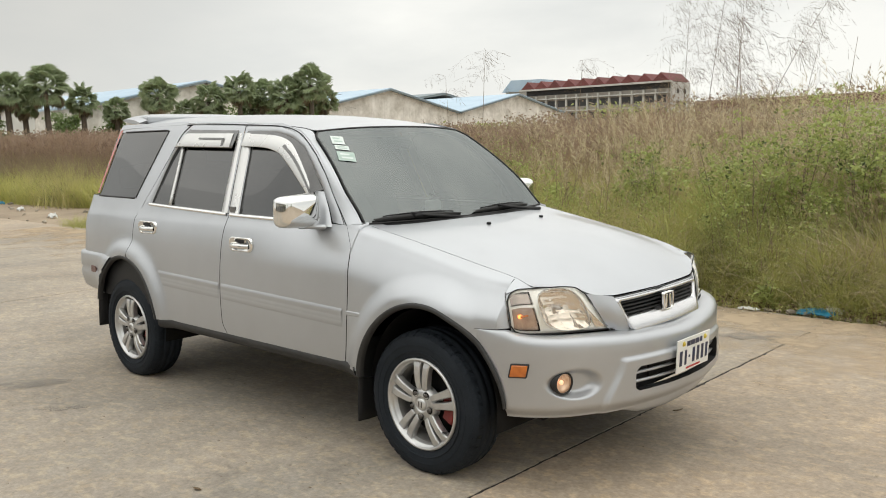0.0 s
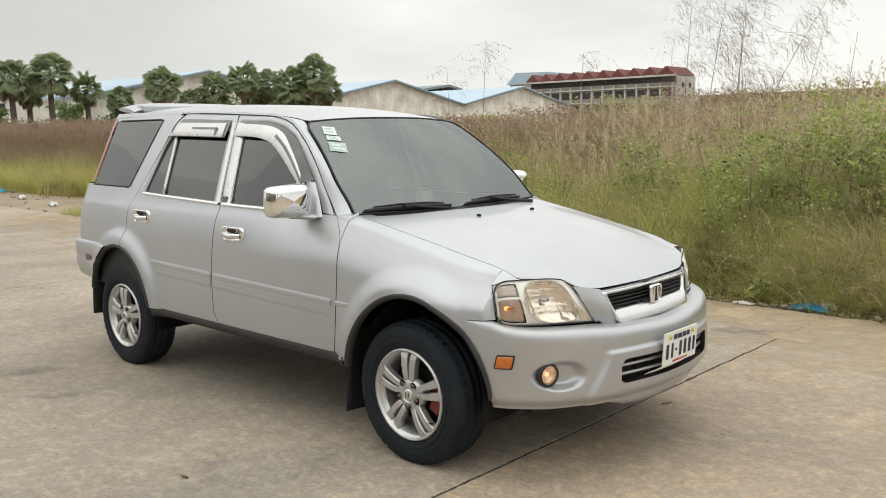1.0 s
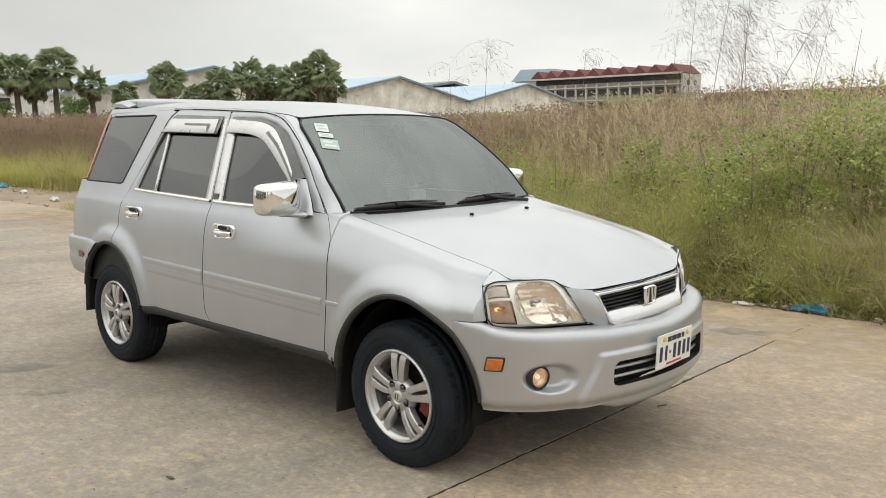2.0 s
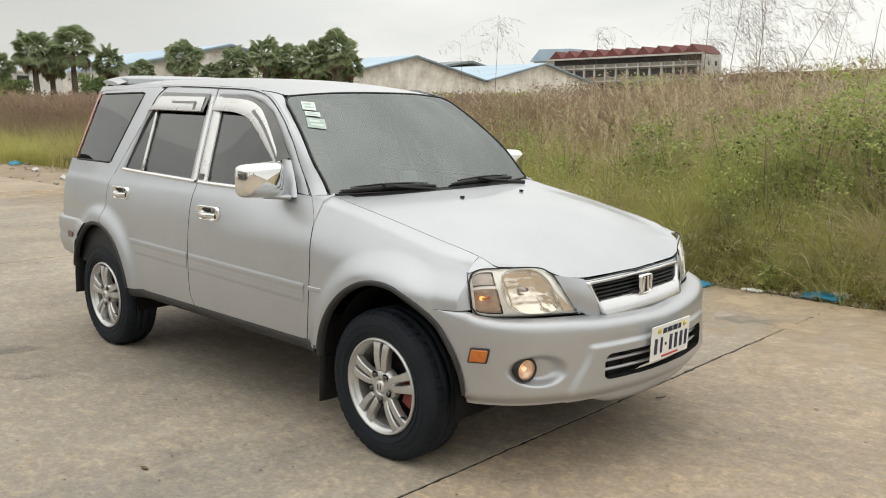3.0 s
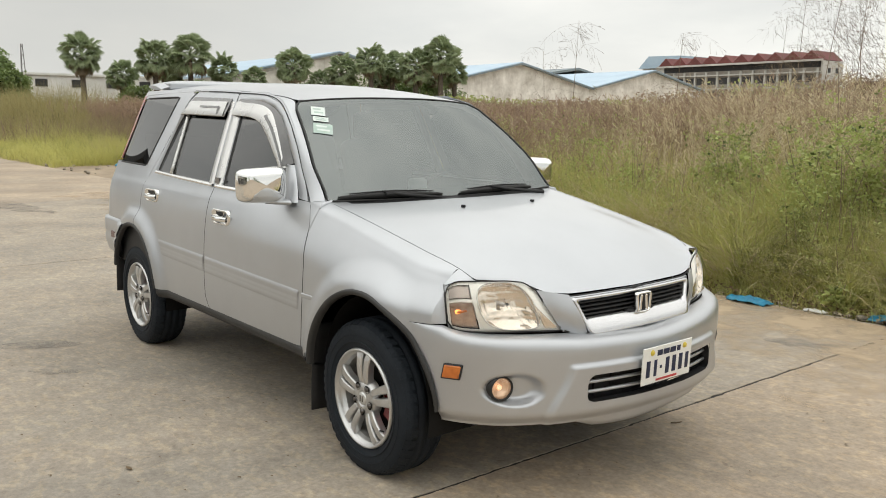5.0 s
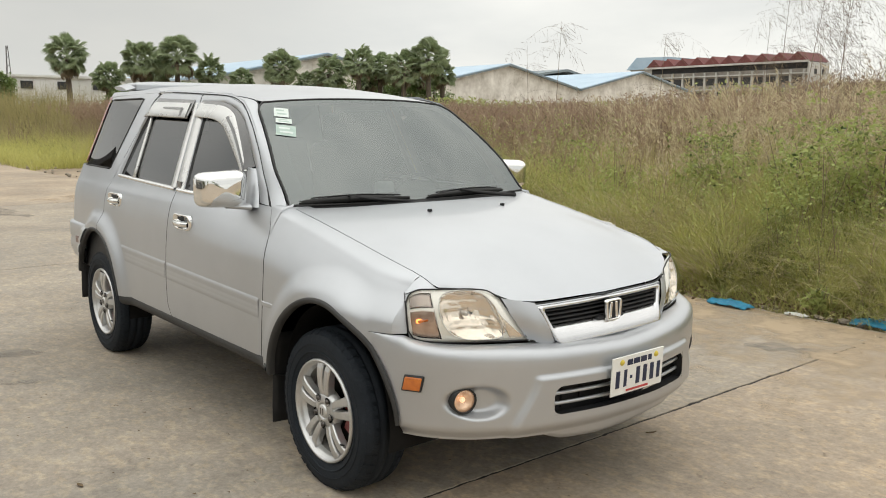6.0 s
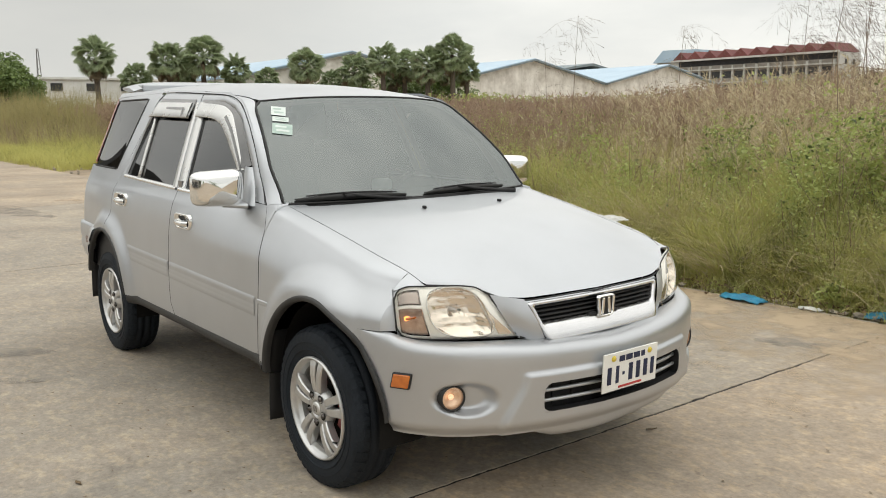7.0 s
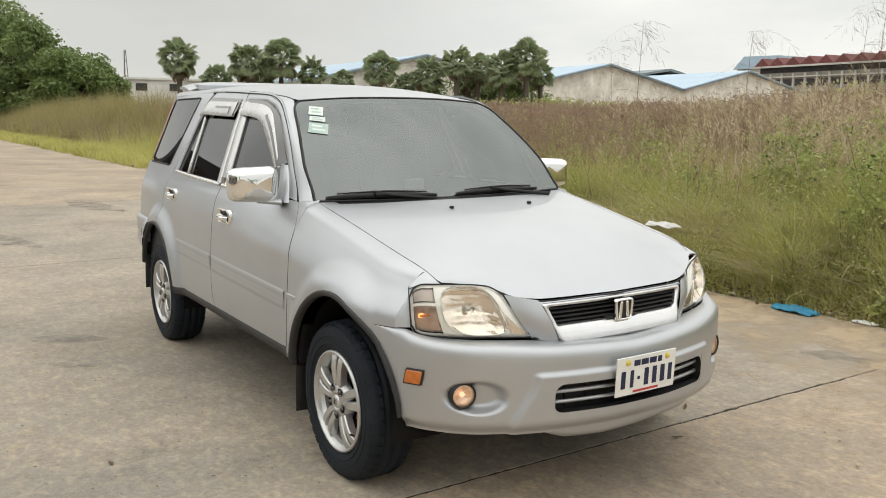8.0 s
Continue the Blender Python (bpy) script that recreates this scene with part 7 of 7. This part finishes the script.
def palm(x, y, height, crown, seed):
    r = random.Random(seed)
    root = tagged(new("palm_tree"), "sugar palm with stiff fan leaves and grey trunk", "palm", "palm row")
    root.location = (x, y, -0.05)
    hub = height - crown * 0.84
    pts = [(0.12 * math.sin(t * 2 + seed), 0.1 * math.cos(t * 2.3), hub * t) for t in span(0, 1, 6)]
    tube("trunk", pts, [lerp(0.42, 0.27, k / 6) for k in range(7)], BARK, root, sides=9)
    for k in range(58):
        t = (k + 0.5) / 58
        up = math.asin(min(1, max(-1, 1 - 1.92 * t)))
        a = k * 2.399963 + r.uniform(-0.45, 0.45)
        up += r.uniform(-0.16, 0.16)
        me = FANS[k % 3] if t < 0.92 else DRY
        f = new("frond" if t < 0.92 else "dry_frond", me)
        f.parent = root
        sc = crown * 0.55 * r.uniform(0.72, 1.05)
        f.matrix_basis = Matrix.Translation((0, 0, hub + 0.25 * (1 - t))) @ Matrix.Rotation(a, 4, "Z") @ Matrix.Rotation(-up, 4, "Y") @ Matrix.Rotation(r.uniform(-0.9, 0.9), 4, "X") @ Matrix.Diagonal((sc, sc, sc, 1))
    return root


for k, (az, tan, dist, crown) in enumerate(((168.9, 0.045, 118, 2.5), (163.74, 0.084, 116, 3.1), (161.5, 0.058, 122, 2.6), (159.5, 0.0806, 112, 3.0), (157.4, 0.0877, 112, 3.2), (155.4, 0.0674, 116, 2.6), (153.5, 0.0538, 120, 2.2), (151.0, 0.0751, 112, 2.8),
                                            (147.9, 0.0696, 114, 2.9), (146.0, 0.0806, 112, 2.8), (144.6, 0.0730, 116, 2.7), (143.1, 0.0740, 112, 2.8), (141.5, 0.0894, 112, 3.1), (140.6, 0.066, 116, 2.4), (149.4, 0.050, 118, 1.9), (158.6, 0.066, 118, 2.6), (145.2, 0.062, 118, 2.6), (142.3, 0.066, 120, 2.6))):
    x, y = polar(az, dist)
    palm(x, y, 1.52 + tan * dist, crown, k)


def tree(x, y, height, spread, seed, n=16000, label="dense dark green broadleaf tree beside the road", group="roadside trees"):
    r = random.Random(seed)
    root = tagged(new("tree"), label, "tree", group)
    root.location = (x, y, -0.05)
    tube("trunk", [(0, 0, 0), (0.1, 0, height * 0.25), (0.0, 0.15, height * 0.5)], [0.30, 0.24, 0.16], BARK, root, sides=8)
    cen = []
    for k in range(30):
        a, d = r.uniform(0, 2 * math.pi), spread * r.uniform(0.15, 0.85)
        c = Vector((d * math.cos(a), d * math.sin(a), height * r.uniform(0.10, 0.86)))
        c.x *= 1.15 - 0.5 * max(0, c.z / height - 0.6)
        c.y *= 1.15 - 0.5 * max(0, c.z / height - 0.6)
        tube("limb", [(0.0, 0.1, height * 0.3), tuple(c * 0.55 + Vector((0, 0, height * 0.18))), tuple(c)], [0.12, 0.07, 0.025], BARK, root, sides=5)
        rad = spread * r.uniform(0.28, 0.45)
        for _ in range(n // 30):
            q = Vector((r.gauss(0, 1), r.gauss(0, 1), r.gauss(0, 1))).normalized() * rad * r.uniform(0.55, 1.05)
            q.z *= 0.75
            cen.append(tuple(c + q))
    cen = np.array(cen)
    leaves("crown", cen, np.random.default_rng(seed).uniform(0.22, 0.48, len(cen)), LEAF_TREE, seed, root, droop=0.5)
    return root


for k, (az, dist, tan, spread) in enumerate(((174.6, 118, 0.140, 7.4), (172.9, 96, 0.138, 5.6), (171.4, 92, 0.118, 4.6), (170.0, 88, 0.082, 3.6), (168.9, 88, 0.062, 3.0), (175.8, 130, 0.10, 6.0))):
    x, y = polar(az, dist)
    tree(x, y, 1.5 + tan * dist, spread, 200 + k)

for k, (az, dist, tan, spread) in enumerate(((141.1, 122, 0.046, 2.6), (142.6, 120, 0.050, 2.8), (144.0, 121, 0.052, 2.8), (145.6, 122, 0.050, 2.8), (147.2, 120, 0.046, 2.6), (150.2, 122, 0.040, 2.2), (153.8, 122, 0.036, 2.4), (156.4, 124, 0.042, 2.4), (160.6, 120, 0.036, 2.4))):
    x, y = polar(az, dist)
    tree(x, y, 1.5 + tan * dist, spread, 240 + k, 3600, "low dark green tree among the palms", "low trees")

# warehouses: three gables side by side, ridges along the road
CREAM = surface("stained_cream_wall", (0.50, 0.465, 0.40), (0.94, 0.91, 0.85), 0.45, 0.9, 0, 0.1, 1.6)
BLUEROOF = surface("blue_metal_roof", (0.33, 0.46, 0.58), (0.48, 0.60, 0.70), 0.2, 0.5, 0.2, 0.1, 3)
GREYROOF = surface("grey_metal_roof", (0.16, 0.20, 0.22), (0.26, 0.31, 0.33), 0.2, 0.6, 0.2)
REDROOF = surface("red_tile_roof", (0.115, 0.032, 0.030), (0.19, 0.060, 0.055), 0.6, 0.75, 0, 0.2, 5, pick=0.12)
OFFWHITE = surface("off_white_wall", (0.42, 0.41, 0.38), (0.60, 0.59, 0.55), 0.4, 0.85)
WHITEWASH = surface("stained_whitewash", (0.68, 0.67, 0.62), (0.90, 0.89, 0.86), 0.5, 0.85)
RUST = surface("rusty_roof", (0.14, 0.07, 0.055), (0.24, 0.13, 0.10), 0.5, 0.8)
# the gallery's shade is mixed into this wall colour
TAUPE = surface("shaded_gallery_wall", (0.22, 0.20, 0.17), (0.36, 0.33, 0.29), 0.6, 0.9)
SHADE = surface("dark_opening_and_shade", (0.03, 0.03, 0.032), (0.06, 0.06, 0.06), 1, 0.8)


def prism(name, outline, x0, x1, material, parent, label="", axis="x"):
    """An outline in the (y, z) plane drawn out along x, or in (x, z) along y."""
    bm = bmesh.new()
    put = (lambda u, z, d: (d, u, z)) if axis == "x" else (lambda u, z, d: (u, d, z))
    a = [bm.verts.new(put(u, z, x0)) for u, z in outline]
    b = [bm.verts.new(put(u, z, x1)) for u, z in outline]
    bm.faces.new(a)
    bm.faces.new(b[::-1])
    n = len(a)
    for i in range(n):
        bm.faces.new((a[i], b[i], b[(i + 1) % n], a[(i + 1) % n]))
    return part(name, bm, material, parent, label)


for k, (yl, ya, yr) in enumerate(((51, 70.2, 89.8), (89.9, 109.6, 129.0), (129.1, 148.8, 167.8))):
    wh = tagged(new("warehouse"), "cream warehouse with a low blue metal gable roof", "warehouse", "warehouses")
    prism("wall", [(yl, -0.1), (yl, 7.0), (ya, 11.1), (yr, 7.0), (yr, -0.1)], -175, -115, CREAM, wh)
    for a, b, s in ((yl - 0.4, ya, 1), (yr + 0.4, ya, -1)):
        prism("roof", [(a, 6.95), (b, 11.15), (b, 11.45), (a, 7.25)], -176, -114.2, BLUEROOF, wh)
    for i in range(24):
        y = lerp(yl + 0.6, yr - 0.6, i / 23)
        zt = lerp(7.0, 11.1, 1 - abs(y - ya) / (19.4)) - 0.25
        part("wall_rib", box_bm(0.03, 0.12, zt, (-114.99, y, zt / 2)), CREAM, wh)
    prism("verge_trim", [(yl - 0.4, 6.85), (ya, 11.0), (yr + 0.4, 6.85), (yr + 0.4, 7.1), (ya, 11.3), (yl - 0.4, 7.1)], -114.2, -114.0, GREYROOF, wh)

# long grey shed behind, with a small red gable beside it
sh = tagged(new("shed"), "long grey-roofed shed far behind the warehouses", "shed")
prism("wall", [(196, -0.1), (196, 14.0), (238, 14.0), (238, -0.1)], -250, -205, OFFWHITE, sh)
prism("roof", [(194, 13.6), (222, 17.4), (240, 14.2), (240, 14.9), (222, 18.2), (194, 14.3)], -252, -203, GREYROOF, sh)
hs = tagged(new("house"), "small gabled house with a red end wall", "house")
prism("wall", [(222, -0.1), (222, 13.3), (227, 15.6), (232, 13.3), (232, -0.1)], -206, -194, REDROOF, hs)
prism("roof", [(221.2, 13.1), (227, 15.9), (232.8, 13.1), (232.8, 13.6), (227, 16.5), (221.2, 13.6)], -206.5, -193.5, OFFWHITE, hs)

# long building with a row of small red gables
rb_ = tagged(new("terrace"), "long white building under ten small red gables", "building")
X0, X1, Y0 = -163, -112.5, 214
part("wall", box_bm(X1 - X0, 10.2, 14.7, ((X0 + X1) / 2, Y0 + 6.1, 7.25)), TAUPE, rb_)
# a solid near-black band stands for the shade in the gallery
part("gallery_shade", box_bm(X1 - X0 - 1, 9.4, 1.9, ((X0 + X1) / 2, Y0 + 6.2, 15.4)), SHADE, rb_, "solid dark band for the gallery's shade")
part("fascia", box_bm(X1 - X0 + 1.6, 0.5, 0.5, ((X0 + X1) / 2, Y0 - 0.4, 16.35)), OFFWHITE, rb_)
for k in range(10):
    xc = lerp(X0 + 2.5, X1 - 2.5, k / 9)
    g = prism("gable_roof", [(xc - 2.8, 16.4), (xc, 18.9), (xc + 2.8, 16.4)], Y0 - 0.6, Y0 + 11.4, REDROOF, rb_, axis="y")
part("end_wall", box_bm(0.5, 10.6, 16.3, (X1 + 0.1, Y0 + 6.0, 8.1)), OFFWHITE, rb_)
for k in range(14):
    x = lerp(X0 + 1, X1 - 1, k / 13)
    part("column", box_bm(0.5, 0.5, 14.4, (x, Y0 + 0.8, 7.2)), OFFWHITE, rb_)
    if k < 13:
        for z in (4.2, 8.0, 11.8):
            part("window", box_bm(2.6, 0.2, 1.9, (x + 1.8, Y0 + 0.98, z)), SHADE, rb_)
for z in (5.8, 9.6, 13.4):
    part("balcony_band", box_bm(X1 - X0, 0.8, 0.35, ((X0 + X1) / 2, Y0 + 0.5, z)), OFFWHITE, rb_)
for z in (6.5, 10.5, 13.8):
    for y in (Y0 + 4, Y0 + 8):
        part("window", box_bm(0.2, 1.2, 1.3, (X1 + 0.36, y, z)), SHADE, rb_)
ga = tagged(new("greenhouse"), "pale glassy roof beside the red gables", "building")
prism("wall", [(-179, -0.1), (-179, 17.2), (-164, 17.2), (-164, -0.1)], 226, 244, OFFWHITE, ga, axis="y")
prism("roof", [(-180, 17.0), (-176, 20.8), (-163.6, 20.5), (-163.6, 17.0)], 225, 245, BLUEROOF, ga, axis="y")
rl = tagged(new("long_roof"), "low rust-red roofed shed behind the reeds", "shed")
prism("wall", [(-98, -0.1), (-98, 8.0), (-30, 8.0), (-30, -0.1)], 200, 214, OFFWHITE, rl, axis="y")
prism("roof", [(-99, 8.0), (-97, 9.9), (-31, 10.2), (-29, 8.0)], 199, 215, RUST, rl, axis="y")

# low white building and wall at the road's far end
wb = tagged(new("low_building"), "low white building with small dark windows", "building")
part("wall", box_bm(10, 34, 6.7, (-126, 30, 3.3)), WHITEWASH, wb)
part("parapet", box_bm(10.6, 34.6, 0.3, (-126, 30, 6.75)), WHITEWASH, wb)
for k in range(6):
    part("window", box_bm(0.2, 1.5, 1.0, (-120.95, 18.75 + 4.6 * k, 5.6)), SHADE, wb)
gw = tagged(new("garden_wall"), "long low whitewashed boundary wall with piers", "wall")
part("wall", box_bm(0.3, 60, 2.4, (-112, 45, 1.1)), WHITEWASH, gw)
for k in range(16):
    part("pier", box_bm(0.5, 0.5, 2.7, (-111.8, 16 + 3.9 * k, 1.25)), OFFWHITE, gw)
mast = tagged(new("mast"), "thin steel radio mast far off", "mast")
mx, my = polar(167.0, 190)
for dx, dy in ((-0.8, -0.5), (0.8, -0.5), (0, 0.9)):
    tube("mast_leg", [(mx + dx, my + dy, -0.1), (mx + dx * 0.2, my + dy * 0.2, 15)], 0.08, STEEL, mast, sides=4)
for k in range(8):
    z = 1.5 + 1.7 * k
    f = 1 - 0.8 * z / 15
    tube("mast_brace", [(mx - 0.8 * f, my - 0.5 * f, z), (mx + 0.8 * f, my - 0.5 * f, z + 0.8), (mx, my + 0.9 * f, z + 1.6)], 0.045, STEEL, mast, sides=4)

# behind the camera, seen only as mirror images: a white hall with a dark canopy, and trees
hall = tagged(new("hall"), "white hall with a dark overhanging canopy across the road", "hall")
part("wall", box_bm(22, 3, 4.4, (-35, -8.5, 2.15)), WHITEWASH, hall)
part("canopy", box_bm(24, 5.6, 0.5, (-34.5, -7.4, 4.6), 0.05), SHADE, hall, "dark overhanging canopy")
for k in range(5):
    part("window", box_bm(2.0, 0.2, 2.2, (-44 + 4.4 * k, -6.95, 2.6)), SHADE, hall)
for k, (x, y) in enumerate(((14, -26), (22, -22), (30, -14), (2, -30), (34, 2))):
    tree(x, y, 6.5 + k % 3, 3.2, 300 + k, 1800)

# unseen buildings across the road, added to darken the flank's mirrored low sky
for x0, x1, h in ((-30, -9, 6.2), (-7.5, 9, 5.2), (11, 26, 7.0)):
    ws = tagged(new("workshop"), "unseen building with dark bays across the road, added to darken reflections", "workshop", "roadside workshops")
    part("wall", box_bm(x1 - x0, 8, h, ((x0 + x1) / 2, -30, h / 2 - 0.05)), OFFWHITE, ws)
    prism("roof", [(-34.6, h - 0.1), (-30, h + 1.6), (-24.2, h - 0.3), (-24.2, h), (-30, h + 1.9), (-34.6, h + 0.2)], x0 - 0.6, x1 + 0.6, GREYROOF, ws)
    bays = int((x1 - x0) / 4)
    for k in range(bays):
        part("bay", box_bm(2.9, 0.2, 3.2, (lerp(x0 + 2.2, x1 - 2.2, k / (bays - 1)), -25.95, 1.6)), SHADE, ws)

# scrub at the field's end, before the far buildings
for k, (az, dist, wide, high) in enumerate(((129.5, 108, 5, 3.6), (126.5, 106, 6, 4.4), (123.5, 104, 7, 5.0), (120.5, 106, 7, 5.6), (117.5, 104, 8, 6.0), (114.5, 104, 8, 6.0), (111, 104, 9, 6.2), (107, 100, 9, 6.2), (133, 106, 5, 3.6), (136, 106, 6, 3.6), (156, 106, 5, 3.6), (160.5, 108, 5, 3.6), (144, 106, 6, 3.8), (148.5, 104, 4, 3.2), (152.5, 104, 4, 3.4), (139.8, 106, 4, 4.0))):
    x, y = polar(az, dist)
    r = np.random.default_rng(500 + k)
    n = 1500
    c = np.stack([x + r.normal(0, wide * 0.5, n), y + r.normal(0, wide * 0.5, n), high * r.beta(1.7, 1.5, n)], 1)
    b = tagged(new("scrub"), "russet and green scrub at the field's end", "bush", "far scrub")
    leaves("foliage", c, r.uniform(0.25, 0.55, n), G_BROWN if k % 3 else LEAF, 520 + k, b)
    tube("stem", [(x, y, -0.05), (x + 0.2, y, high * 0.6)], [0.06, 0.02], BARK, b, sides=5)
